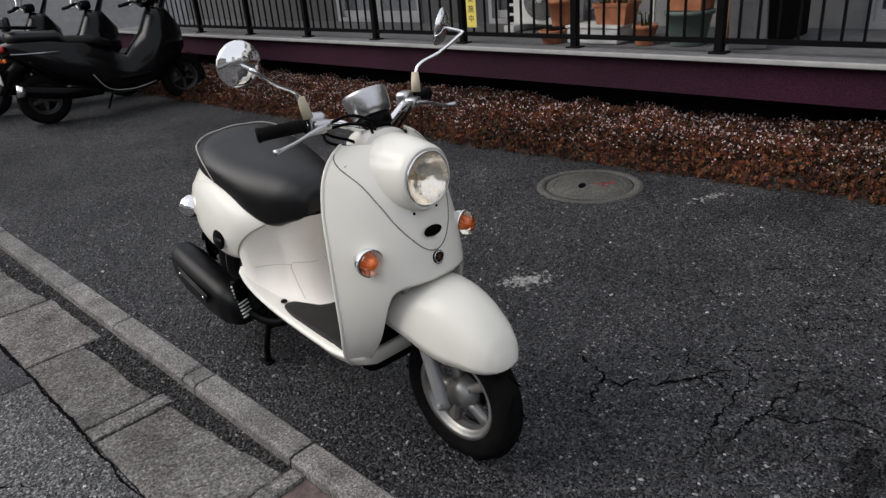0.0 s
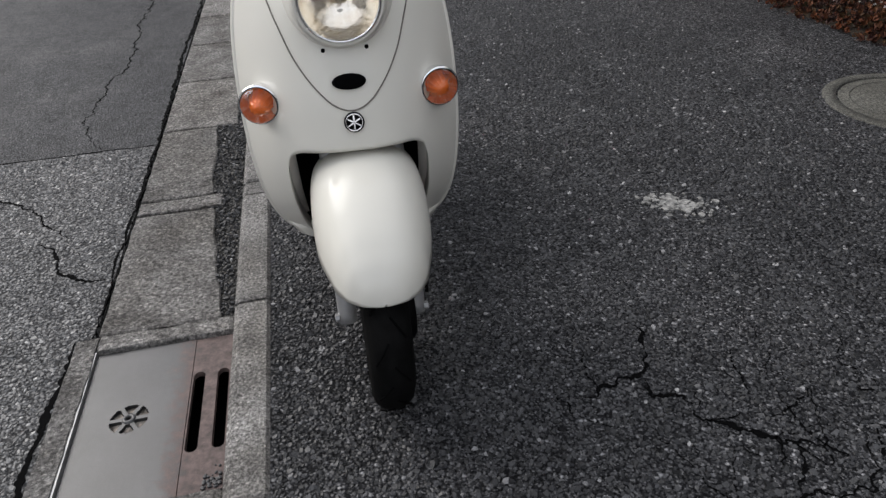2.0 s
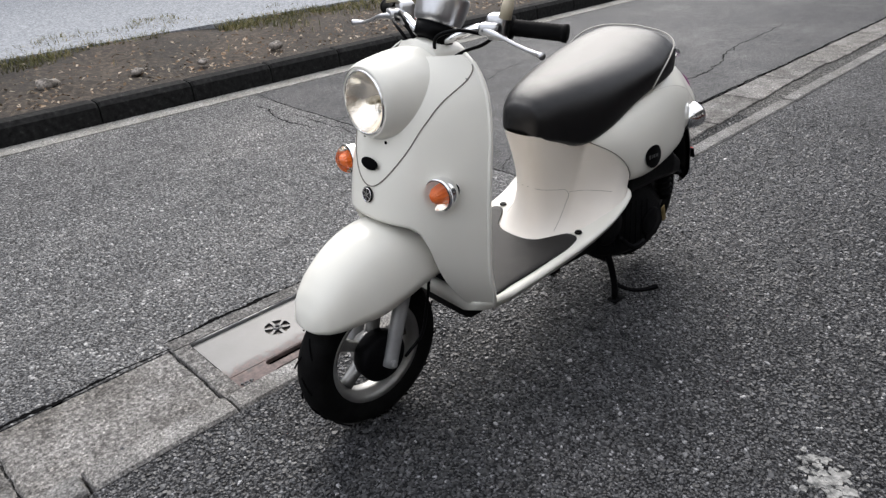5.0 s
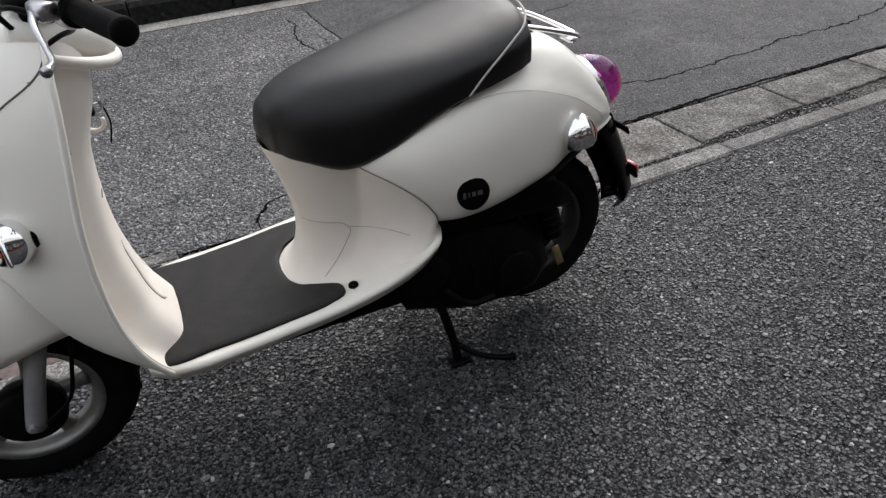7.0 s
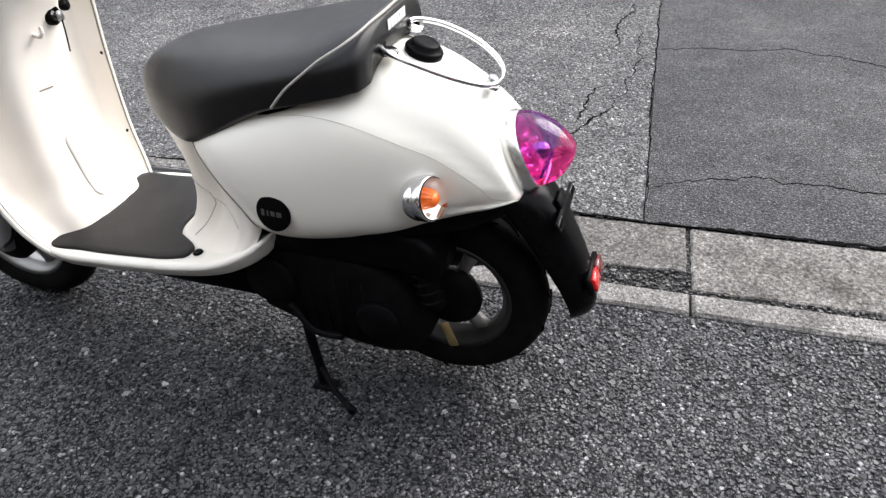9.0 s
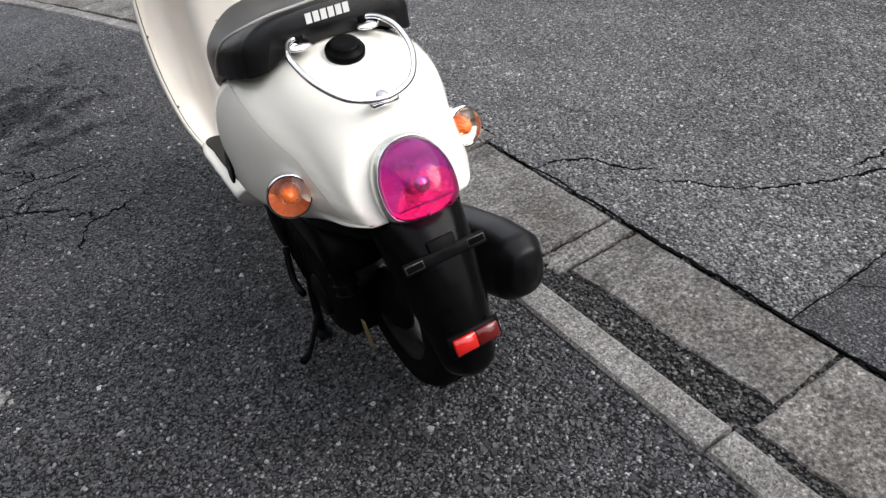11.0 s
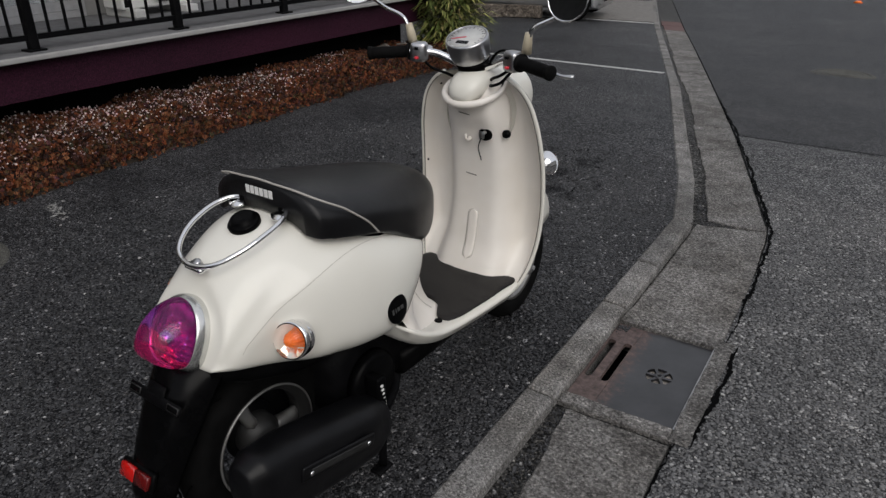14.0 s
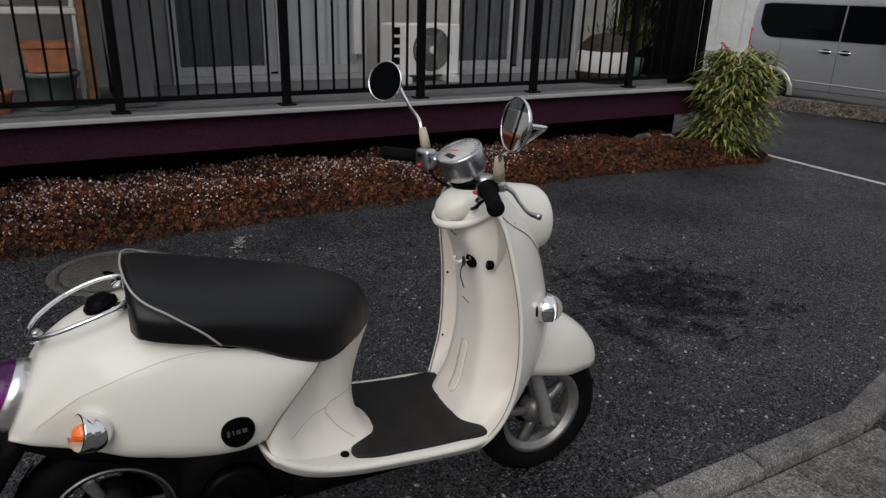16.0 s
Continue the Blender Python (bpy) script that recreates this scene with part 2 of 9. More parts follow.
def gully_steel():
    """Grey worn plate that turns to pinkish rust along its slotted side, with a ragged border, dirt and a red spray mark."""
    m = material("gully_plate_steel", (0.05, 0.05, 0.053), 0.40, 0.0, spec=0.8)
    c = coords(m)
    n = node(m, "ShaderNodeTexNoise", Scale=9.0, Detail=6.0, Roughness=0.65)
    wire(m, c, "Vector", n, "Vector")
    steel = ramp(m, n, "Fac", [(0.3, (0.009, 0.0088, 0.010)), (0.5, (0.018, 0.0176, 0.0195)), (0.7, (0.028, 0.0275, 0.030))])
    n2 = node(m, "ShaderNodeTexNoise", Scale=34.0, Detail=6.0, Roughness=0.75)
    wire(m, c, "Vector", n2, "Vector")
    rust = ramp(m, n2, "Fac", [(0.32, (0.024, 0.015, 0.013)), (0.5, (0.080, 0.053, 0.048)), (0.66, (0.13, 0.09, 0.08)), (0.76, (0.17, 0.062, 0.045))])
    x = m.node_tree.nodes.new("ShaderNodeSeparateXYZ")
    wire(m, c, "Vector", x, "Vector")
    far = m.node_tree.nodes.new("ShaderNodeMath")
    far.operation = "MULTIPLY_ADD"
    far.inputs[1].default_value, far.inputs[2].default_value = 5.0, -3.80
    wire(m, x, "X", far, 0)
    both = m.node_tree.nodes.new("ShaderNodeMath")
    both.operation = "ADD"
    wire(m, far, "Value", both, 0)
    wire(m, n2, "Fac", both, 1)
    where = ramp(m, both, "Value", [(0.36, (0, 0, 0)), (0.58, (1, 1, 1))])
    mix = blend(m, steel, "Color", rust, "Color", 1.0)
    wire(m, where, "Color", mix, "Factor")
    wire(m, mix, "Result", shader(m), "Base Color")
    dull = ramp(m, both, "Value", [(0.36, (0.39,) * 3), (0.58, (0.75,) * 3)])
    wire(m, dull, "Color", shader(m), "Roughness")
    b = node(m, "ShaderNodeBump", Strength=0.15, Distance=0.003)
    wire(m, n2, "Fac", b, "Height")
    wire(m, b, "Normal", shader(m), "Normal")
    return m


IRON = gully_steel()
CAST = grain("cast_manhole", [(0.36, (0.03, 0.029, 0.027)), (0.5, (0.075, 0.073, 0.067)), (0.64, (0.15, 0.146, 0.136))], 150, 0.85, 0.9, big=(3, (0.7, 0.7, 0.65), (1.1, 1.1, 1.05)))
REDPAINT = grain("red_paint_mark", [(0.4, (0.09, 0.03, 0.028)), (0.7, (0.26, 0.035, 0.035))], 50, 0.8, 0.2)

CREAM = grain("cream_paint", [(0.3, (0.715, 0.700, 0.638)), (0.7, (0.745, 0.728, 0.668))], 3.0, 0.50, 0.0, coat=0.55, spec=0.20, big=(2.2, (0.965, 0.96, 0.95), (1.0, 1.0, 1.0)))
INNER = grain("inner_panel_plastic", [(0.3, (0.80, 0.757, 0.700)), (0.7, (0.83, 0.79, 0.738))], 6.0, 0.42, 0.04, big=(5.0, (0.93, 0.92, 0.90), (1.0, 1.0, 1.0)), fine=300)
SEAM = material("panel_gap", (0.16, 0.145, 0.125), 0.8)
SEAMPALE = material("faint_panel_gap", (0.40, 0.38, 0.34), 0.7)
VINYL = grain("black_vinyl", [(0.3, (0.003, 0.003, 0.0036)), (0.7, (0.006, 0.006, 0.0068))], 40, 0.35, 0.2, fine=700, spec=0.40)
RUBBER = grain("black_rubber", [(0.3, (0.003, 0.003, 0.003)), (0.7, (0.007, 0.007, 0.007))], 30, 0.7, 0.2, fine=200, spec=0.06)
MATRUBBER = grain("floor_mat_rubber", [(0.3, (0.009, 0.0085, 0.0085)), (0.7, (0.018, 0.017, 0.0165))], 25, 0.55, 0.35, fine=500, big=(7, (0.8, 0.8, 0.8), (1.25, 1.22, 1.2)), spec=0.25)
PLASTIC = grain("black_plastic", [(0.3, (0.0015, 0.0015, 0.0017)), (0.7, (0.0035, 0.0035, 0.0038))], 30, 0.32, 0.08, fine=300, spec=0.05)
GLOSSBLACK = grain("gloss_black_plastic", [(0.3, (0.0015, 0.0015, 0.0017)), (0.7, (0.003, 0.003, 0.0033))], 30, 0.20, 0.03, fine=300, spec=0.09)
SILENCER = grain("satin_black_silencer", [(0.3, (0.0025, 0.0025, 0.003)), (0.7, (0.006, 0.006, 0.0068))], 20, 0.36, 0.08, fine=200, spec=0.22)
ENGINE = grain("black_engine_paint", [(0.3, (0.002, 0.002, 0.0025)), (0.7, (0.005, 0.005, 0.0055))], 20, 0.5, 0.3, fine=90, spec=0.06)
CHROME = grain("chrome", [(0.3, (0.80, 0.80, 0.81)), (0.7, (0.88, 0.88, 0.88))], 20, 0.07, 0.0, metal=1.0)
BRUSHED = grain("brushed_silver", [(0.3, (0.42, 0.42, 0.43)), (0.7, (0.52, 0.52, 0.53))], 30, 0.30, 0.05, metal=1.0, fine=200)
ALU = grain("silver_wheel_paint", [(0.3, (0.28, 0.28, 0.278)), (0.7, (0.37, 0.37, 0.362))], 20, 0.40, 0.1, metal=0.7, big=(8, (0.7, 0.68, 0.65), (1, 1, 1)))
DARKRIM = grain("dark_rim_paint", [(0.3, (0.010, 0.010, 0.010)), (0.7, (0.02, 0.02, 0.02))], 20, 0.5, 0.1)
FORKPAINT = grain("fork_grey_paint", [(0.3, (0.26, 0.26, 0.265)), (0.7, (0.34, 0.34, 0.34))], 20, 0.4, 0.1, metal=0.4)
BEIGE = grain("beige_rubber_boot", [(0.3, (0.40, 0.35, 0.25)), (0.7, (0.50, 0.44, 0.33))], 30, 0.6, 0.1)
AMBER = material("amber_lens", (1.0, 0.19, 0.022), 0.22, coat=0.4, transmission=0.1)
BALLLENS = material("clear_ball_lens", (0.98, 0.98, 0.98), 0.02, transmission=1.0, ior=1.38)
CLEAR = material("clear_lens", (0.97, 0.97, 0.97), 0.03, coat=0.6, transmission=1.0, ior=1.06)
MAGENTA = material("magenta_lens", (0.93, 0.075, 0.34), 0.05, coat=0.6, transmission=0.92, ior=1.05)
PURPLE = material("purple_lens", (0.31, 0.065, 0.43), 0.05, coat=0.6, transmission=0.92, ior=1.05)
SATIN = grain("satin_chrome", [(0.3, (0.62, 0.63, 0.61)), (0.7, (0.70, 0.70, 0.68))], 20, 0.24, 0.02, metal=0.9)
PRINTGREY = material("dull_grey_print", (0.055, 0.055, 0.055), 0.4)
DIAL = grain("grey_dial_face", [(0.3, (0.36, 0.36, 0.355)), (0.7, (0.42, 0.42, 0.41))], 40, 0.45)
DULLRED = material("dull_red_reflector", (0.10, 0.004, 0.004), 0.2, coat=0.6)
REDREF = material("red_reflector", (0.50, 0.008, 0.006), 0.15, coat=1.0)
REFLECTOR = grain("lamp_reflector", [(0.3, (0.75, 0.74, 0.72)), (0.7, (0.9, 0.9, 0.9))], 30, 0.12, 0.3, metal=1.0, fine=60)
LAMPBOWL = grain("lamp_bowl_metal", [(0.3, (0.50, 0.46, 0.46)), (0.7, (0.66, 0.60, 0.60))], 30, 0.18, 0.25, metal=0.95, fine=60)
HEADBOWL = grain("headlight_bowl", [(0.3, (0.97, 0.86, 0.70)), (0.7, (1.0, 0.95, 0.86))], 30, 0.16, 0.25, metal=0.95, fine=60)
MIRROR = material("mirror_glass", (0.85, 0.87, 0.88), 0.015, metal=1.0)
WHITEINK = material("white_print", (0.75, 0.75, 0.74), 0.5)
REDINK = material("red_print", (0.6, 0.03, 0.05), 0.5)
PIPING = material("pale_piping", (0.36, 0.34, 0.31), 0.5)
BRASS = grain("dull_brass", [(0.3, (0.22, 0.16, 0.07)), (0.7, (0.34, 0.26, 0.12))], 30, 0.5, 0.1, metal=0.6)
FIN = grain("pale_grey_plastic", [(0.3, (0.50, 0.50, 0.48)), (0.7, (0.60, 0.60, 0.58))], 20, 0.5)

PURPLEWALL = grain("purple_stipple_paint", [(0.3, (0.009, 0.0012, 0.0045)), (0.5, (0.027, 0.0045, 0.0145)), (0.75, (0.053, 0.011, 0.030))], 120, 0.7, 0.9, 6, big=(1.5, (0.8, 0.8, 0.8), (1.15, 1.1, 1.1)), fine=110, spec=0.25)
VERANDA = grain("veranda_concrete", [(0.3, (0.12, 0.12, 0.125)), (0.7, (0.185, 0.185, 0.19))], 12, 0.8, 0.2, big=(1.2, (0.85, 0.85, 0.85), (1.05, 1.05, 1.05)))
FENCE = grain("black_fence_paint", [(0.3, (0.002, 0.002, 0.0024)), (0.7, (0.0045, 0.0045, 0.005))], 20, 0.5, 0.1, spec=0.08)
WALLPALE = grain("pale_grey_render", [(0.3, (0.30, 0.295, 0.29)), (0.7, (0.37, 0.365, 0.355))], 9, 0.75, 0.15, big=(0.8, (0.85, 0.85, 0.85), (1.05, 1.05, 1.05)))
DARKCURTAIN = grain("dark_grey_curtain", [(0.3, (0.055, 0.055, 0.060)), (0.7, (0.085, 0.085, 0.092))], 5, 0.9, 0.2)
WHITECURTAIN = grain("white_curtain", [(0.3, (0.66, 0.66, 0.67)), (0.7, (0.76, 0.76, 0.77))], 5, 0.9, 0.2)
GRAVEL = grain("blue_grey_gravel", [(0.3, (0.09, 0.095, 0.105)), (0.5, (0.20, 0.21, 0.225)), (0.7, (0.36, 0.37, 0.385))], 45, 0.9, 0.9, 8)
SIDING = grain("grey_siding", [(0.3, (0.085, 0.085, 0.09)), (0.7, (0.115, 0.115, 0.12))], 9, 0.75, 0.15, big=(0.8, (0.88, 0.88, 0.88), (1.05, 1.05, 1.05)))
WHITEWALL = grain("off_white_wall", [(0.3, (0.60, 0.60, 0.59)), (0.7, (0.70, 0.70, 0.68))], 8, 0.8, 0.15, big=(0.7, (0.85, 0.85, 0.84), (1.03, 1.03, 1.03)))
SASH = grain("aluminium_sash", [(0.3, (0.42, 0.42, 0.43)), (0.7, (0.52, 0.52, 0.53))], 15, 0.45, 0.05, metal=0.4)
GLASS = material("window_glass", (0.60, 0.62, 0.64), 0.04, transmission=0.95, ior=1.1, coat=0.5)
CURTAIN = grain("grey_curtain", [(0.3, (0.42, 0.42, 0.44)), (0.7, (0.60, 0.60, 0.62))], 5, 0.9, 0.2)
# near black: shade of rooms and recesses put into colour, also black parts
DARKROOM = material("black_shade_and_parts", (0.005, 0.005, 0.005), 0.95, spec=0.1)
ACWHITE = grain("aged_white_casing", [(0.3, (0.76, 0.755, 0.735)), (0.7, (0.82, 0.815, 0.79))], 10, 0.5, 0.05, big=(2, (0.9, 0.9, 0.88), (1, 1, 1)))
TERRA = grain("terracotta_pot", [(0.3, (0.36, 0.13, 0.06)), (0.7, (0.50, 0.20, 0.10))], 14, 0.8, 0.3, big=(5, (0.75, 0.75, 0.75), (1.1, 1.1, 1.1)))
GREENPOT = grain("green_grey_planter", [(0.3, (0.08, 0.11, 0.10)), (0.7, (0.14, 0.18, 0.16))], 10, 0.6, 0.15)
YELLOW = material("yellow_notice", (0.72, 0.58, 0.12), 0.6)
INK = material("black_print", (0.02, 0.02, 0.02), 0.7)
WOOD = grain("weathered_wood", [(0.3, (0.16, 0.08, 0.035)), (0.7, (0.32, 0.17, 0.08))], 12, 0.75, 0.4)
STONE = speckled("rough_stone", (0.10, 0.09, 0.08), (0.22, 0.20, 0.18), (0.36, 0.33, 0.30), 30, (0.6, 0.6, 0.6))
STOPSTONE = speckled("weathered_brown_block", (0.035, 0.030, 0.026), (0.13, 0.112, 0.096), (0.27, 0.24, 0.21), 26, (0.40, 0.37, 0.34))
SILVER = grain("silver_car_paint", [(0.3, (0.33, 0.335, 0.345)), (0.7, (0.38, 0.385, 0.395))], 60, 0.32, 0.0, metal=0.55, coat=0.8)
VANWHITE = grain("white_van_paint", [(0.3, (0.66, 0.67, 0.68)), (0.7, (0.72, 0.73, 0.73))], 20, 0.3, 0.0, coat=0.6)
CARGLASS = material("dark_car_glass", (0.002, 0.0025, 0.003), 0.05, spec=0.05)
WINDSCREEN = material("windscreen_glass", (0.05, 0.06, 0.065), 0.05, spec=0.6)
TAN = grain("beige_render", [(0.3, (0.46, 0.43, 0.39)), (0.7, (0.56, 0.53, 0.48))], 8, 0.85, 0.2, big=(0.6, (0.85, 0.85, 0.85), (1.05, 1.05, 1.05)))
BROWNPAVE = grain("brown_paving", [(0.3, (0.13, 0.122, 0.112)), (0.7, (0.20, 0.19, 0.178))], 12, 0.85, 0.2)
REDGUTTER = grain("reddish_gutter", [(0.3, (0.075, 0.042, 0.040)), (0.7, (0.14, 0.078, 0.070))], 15, 0.85, 0.3)
BARK = grain("bark", [(0.3, (0.02, 0.016, 0.012)), (0.7, (0.07, 0.055, 0.04))], 25, 0.9, 0.8)
BLACKPAINT = grain("black_gloss_paint", [(0.3, (0.003, 0.003, 0.0035)), (0.7, (0.005, 0.005, 0.0055))], 10, 0.18, 0.0, coat=0.12, spec=0.15)


def leafy(name, stops, rough=0.7):
    """Leaf colour that changes from leaf to leaf."""
    m = material(name, stops[0][1], rough, spec=0.3)
    g = m.node_tree.nodes.new("ShaderNodeNewGeometry")
    r = ramp(m, g, "Random Per Island", stops)
    c = coords(m)
    n = node(m, "ShaderNodeTexNoise", Scale=2.2, Detail=4.0)
    wire(m, c, "Vector", n, "Vector")
    r2 = ramp(m, n, "Fac", [(0.35, (0.6, 0.62, 0.6)), (0.65, (1.25, 1.2, 1.2))])
    k = blend(m, r, "Color", r2, "Color", 1.0, "MULTIPLY")
    wire(m, k, "Result", shader(m), "Base Color")
    return m


SEDUM = leafy("red_brown_ground_cover", [(0.0, (0.016, 0.008, 0.008)), (0.3, (0.060, 0.020, 0.012)), (0.5, (0.17, 0.048, 0.016)), (0.68, (0.045, 0.034, 0.014)), (0.86, (0.21, 0.080, 0.034)), (0.93, (0.06, 0.02, 0.03)), (1.0, (0.045, 0.042, 0.014))])
BLOSSOM = leafy("pale_dry_flowers", [(0.0, (0.30, 0.17, 0.17)), (0.4, (0.50, 0.36, 0.38)), (0.7, (0.58, 0.50, 0.48)), (1.0, (0.74, 0.70, 0.68))])
GRASSLEAF = leafy("yellow_green_leaf_blades", [(0.0, (0.05, 0.075, 0.018)), (0.45, (0.15, 0.185, 0.045)), (0.8, (0.30, 0.31, 0.10)), (1.0, (0.42, 0.35, 0.14))])
SHRUBLEAF = leafy("shrub_leaf", [(0.0, (0.02, 0.035, 0.012)), (0.6, (0.05, 0.07, 0.022)), (1.0, (0.16, 0.14, 0.05))])
HEDGELEAF = leafy("hedge_leaf", [(0.0, (0.02, 0.03, 0.01)), (0.4, (0.07, 0.08, 0.02)), (0.75, (0.22, 0.20, 0.035)), (1.0, (0.42, 0.34, 0.06))])
DRYLEAF = leafy("dry_fallen_leaf", [(0.0, (0.06, 0.035, 0.02)), (0.5, (0.17, 0.11, 0.06)), (1.0, (0.40, 0.34, 0.26))])
LAWN = leafy("winter_grass", [(0.0, (0.07, 0.08, 0.025)), (0.6, (0.15, 0.14, 0.055)), (1.0, (0.26, 0.22, 0.11))])


# ---- mesh helpers ----
def part(name, data, mat, parent=None, label="", smooth=True, bevel=0.0):
    """Links a bmesh, or (vertices, faces), as one mesh object under a thing or under a part."""
    me = bpy.data.meshes.new(name)
    if isinstance(data, bmesh.types.BMesh):
        data.to_mesh(me)
        data.free()
    else:
        me.from_pydata([tuple(v) for v in data[0]], [], [tuple(f) for f in data[1]])
    if smooth:
        me.shade_smooth()
    me.materials.append(mat)
    ob = new(name, me)
    ob.parent = parent
    if bevel:
        b = ob.modifiers.new("bevel", "BEVEL")
        b.width, b.segments, b.limit_method = bevel, 2, "ANGLE"
        b.harden_normals = False
    if label:
        tagged(ob, label)
    return ob


def thing(name, m, label, category, group="", kind=""):
    ob = new(name)
    ob.empty_display_size = 0.1
    ob.matrix_world = m
    return tagged(ob, label, category, group, kind)


def sm(xs, ys, x):
    """A smooth curve through the points (xs, ys)."""
    xs, ys = np.asarray(xs, float), np.asarray(ys, float)
    d = np.gradient(ys, xs)
    x = np.clip(np.asarray(x, float), xs[0], xs[-1])
    i = np.clip(np.searchsorted(xs, x) - 1, 0, len(xs) - 2)
    h = xs[i + 1] - xs[i]
    t = (x - xs[i]) / h
    return (2 * t**3 - 3 * t**2 + 1) * ys[i] + (t**3 - 2 * t**2 + t) * h * d[i] + (3 * t**2 - 2 * t**3) * ys[i + 1] + (t**3 - t**2) * h * d[i + 1]


def smooth_line(points, count):
    p = np.asarray(points, float)
    k = np.r_[0, np.cumsum(np.linalg.norm(np.diff(p, axis=0), axis=1))]
    t = np.linspace(0, k[-1], count)
    return np.stack([sm(k, p[:, a], t) for a in range(3)], 1)


def loft(rings, closed=True, caps=True):
    rings = [np.asarray(r, float) for r in rings]
    n = len(rings[0])
    verts = np.concatenate(rings)
    faces = []
    for a in range(len(rings) - 1):
        for b in range(n if closed else n - 1):
            c = (b + 1) % n
            faces.append((a * n + b, a * n + c, (a + 1) * n + c, (a + 1) * n + b))
    if caps and closed:
        faces.append(tuple(range(n - 1, -1, -1)))
        faces.append(tuple(range((len(rings) - 1) * n, len(rings) * n)))
    return verts, faces


def join(*pieces):
    verts, faces, k = [], [], 0
    for v, f in pieces:
        verts.append(np.asarray(v, float))
        faces += [tuple(i + k for i in q) for q in f]
        k += len(v)
    return np.concatenate(verts), faces


def tube(points, radius, n=10, count=0, caps=True):
    p = smooth_line(points, count) if count else np.asarray(points, float)
    rad = np.broadcast_to(np.asarray(radius, float), (len(p),)) if np.ndim(radius) == 0 or len(radius) == len(p) else np.interp(np.linspace(0, 1, len(p)), np.linspace(0, 1, len(radius)), radius)
    d = np.gradient(p, axis=0)
    d /= np.linalg.norm(d, axis=1)[:, None] + 1e-12
    up = np.array([0, 0, 1.0]) if abs(d[0][2]) < 0.9 else np.array([1.0, 0, 0])
    rings, a = [], np.arange(n) / n * 2 * math.pi
    side = np.cross(d[0], up)
    for q, w, r in zip(p, d, rad):
        side = side - w * (side @ w)
        side /= np.linalg.norm(side)
        top = np.cross(side, w)
        rings.append(q + r * (np.cos(a)[:, None] * side + np.sin(a)[:, None] * top))
    return loft(rings, True, caps)


def lathe(profile, n=32, m=None):
    """Turns (radius, height) about z; m places it."""
    a = np.arange(n) / n * 2 * math.pi
    rings = [np.stack([r * np.cos(a), r * np.sin(a), np.full(n, h)], 1) for r, h in profile]
    v, f = loft(rings, True, False)
    return (moved(v, m), f) if m is not None else (v, f)


def moved(v, m):
    m = np.array(m)
    return np.asarray(v, float) @ m[:3, :3].T + m[:3, 3]


def block(size, at=(0, 0, 0), turn=None):
    x, y, z = (s / 2 for s in size)
    v = np.array([(a, b, c) for a in (-x, x) for b in (-y, y) for c in (-z, z)])
    f = [(0, 1, 3, 2), (4, 6, 7, 5), (0, 4, 5, 1), (2, 3, 7, 6), (0, 2, 6, 4), (1, 5, 7, 3)]
    if turn is not None:
        v = moved(v, turn)
    return v + np.asarray(at, float), f


def rounded(size, at=(0, 0, 0), r=0.01, seg=2, turn=None):
    bm = bmesh.new()
    bmesh.ops.create_cube(bm, size=1.0)
    bmesh.ops.scale(bm, vec=size, verts=bm.verts)
    bmesh.ops.bevel(bm, geom=bm.edges[:], offset=r, segments=seg, profile=0.5, affect="EDGES")
    v = np.array([q.co[:] for q in bm.verts])
    bm.verts.index_update()
    f = [tuple(q.index for q in k.verts) for k in bm.faces]
    bm.free()
    if turn is not None:
        v = moved(v, turn)
    return v + np.asarray(at, float), f


def prism(outline, z0, z1):
    """A flat outline in x, y raised from z0 to z1."""
    o = np.asarray(outline, float)
    n = len(o)
    v = np.concatenate([np.c_[o, np.full(n, z0)], np.c_[o, np.full(n, z1)]])
    f = [(i, (i + 1) % n, n + (i + 1) % n, n + i) for i in range(n)]
    return v, f + [tuple(range(n - 1, -1, -1)), tuple(range(n, 2 * n))]


def facing(at, ahead):
    """A pose at a place whose z axis points ahead."""
    return Matrix.Translation(at) @ Vector(ahead).to_track_quat("Z", "Y").to_matrix().to_4x4()


def ring(hw, top, bot, y, n=40, e=2.4, etop=None, mid=None, shear=0.0, zref=0.5):
    """A closed section across x and z at y: half-width, top, bottom, and how square it is."""
    a = np.arange(n) / n * 2 * math.pi
    c, s = np.cos(a), np.sin(a)
    mid = (top + bot) / 2 if mid is None else mid
    up = etop or e
    x = hw * np.sign(c) * np.abs(c) ** (2 / np.where(s > 0, up, e))
    z = mid + np.where(s > 0, (top - mid) * np.abs(s) ** (2 / up), -(mid - bot) * np.abs(s) ** (2 / e))
    return np.stack([x, y - shear * (z - zref), z], 1)



# ---- the ground ----
def fall(y):
    """The street falls away gently to the south, then less steeply."""
    return -0.045 * np.clip(-1.5 - np.asarray(y, float), 0, 6.8) - 0.02 * np.clip(-8.3 - np.asarray(y, float), 0, 60)


def draped(v):
    v = np.array(v, float)
    v[:, 2] += fall(v[:, 1])
    return v


def sheet(left, right, ys, z, thick=0.05):
    """A paved strip between two edge curves x = left(y), right(y), following the fall of the street."""
    rows = []
    for y in ys:
        a, b = left(y), right(y)
        f = float(fall(y))
        rows.append([(a, y, z + f), (b, y, z + f), (b, y, z + f - thick), (a, y, z + f - thick)])
    return loft(rows, True, True)


KERBLINE_Y = [-40, -16.25, -8.24, -3.06, -1.31, -0.49, 0.05, 0.3, 14, 40]
KERBLINE_X = [13.9, 6.2, 3.63, 1.90, 1.37, 1.11, 0.968, 0.965, 0.965, 0.965]


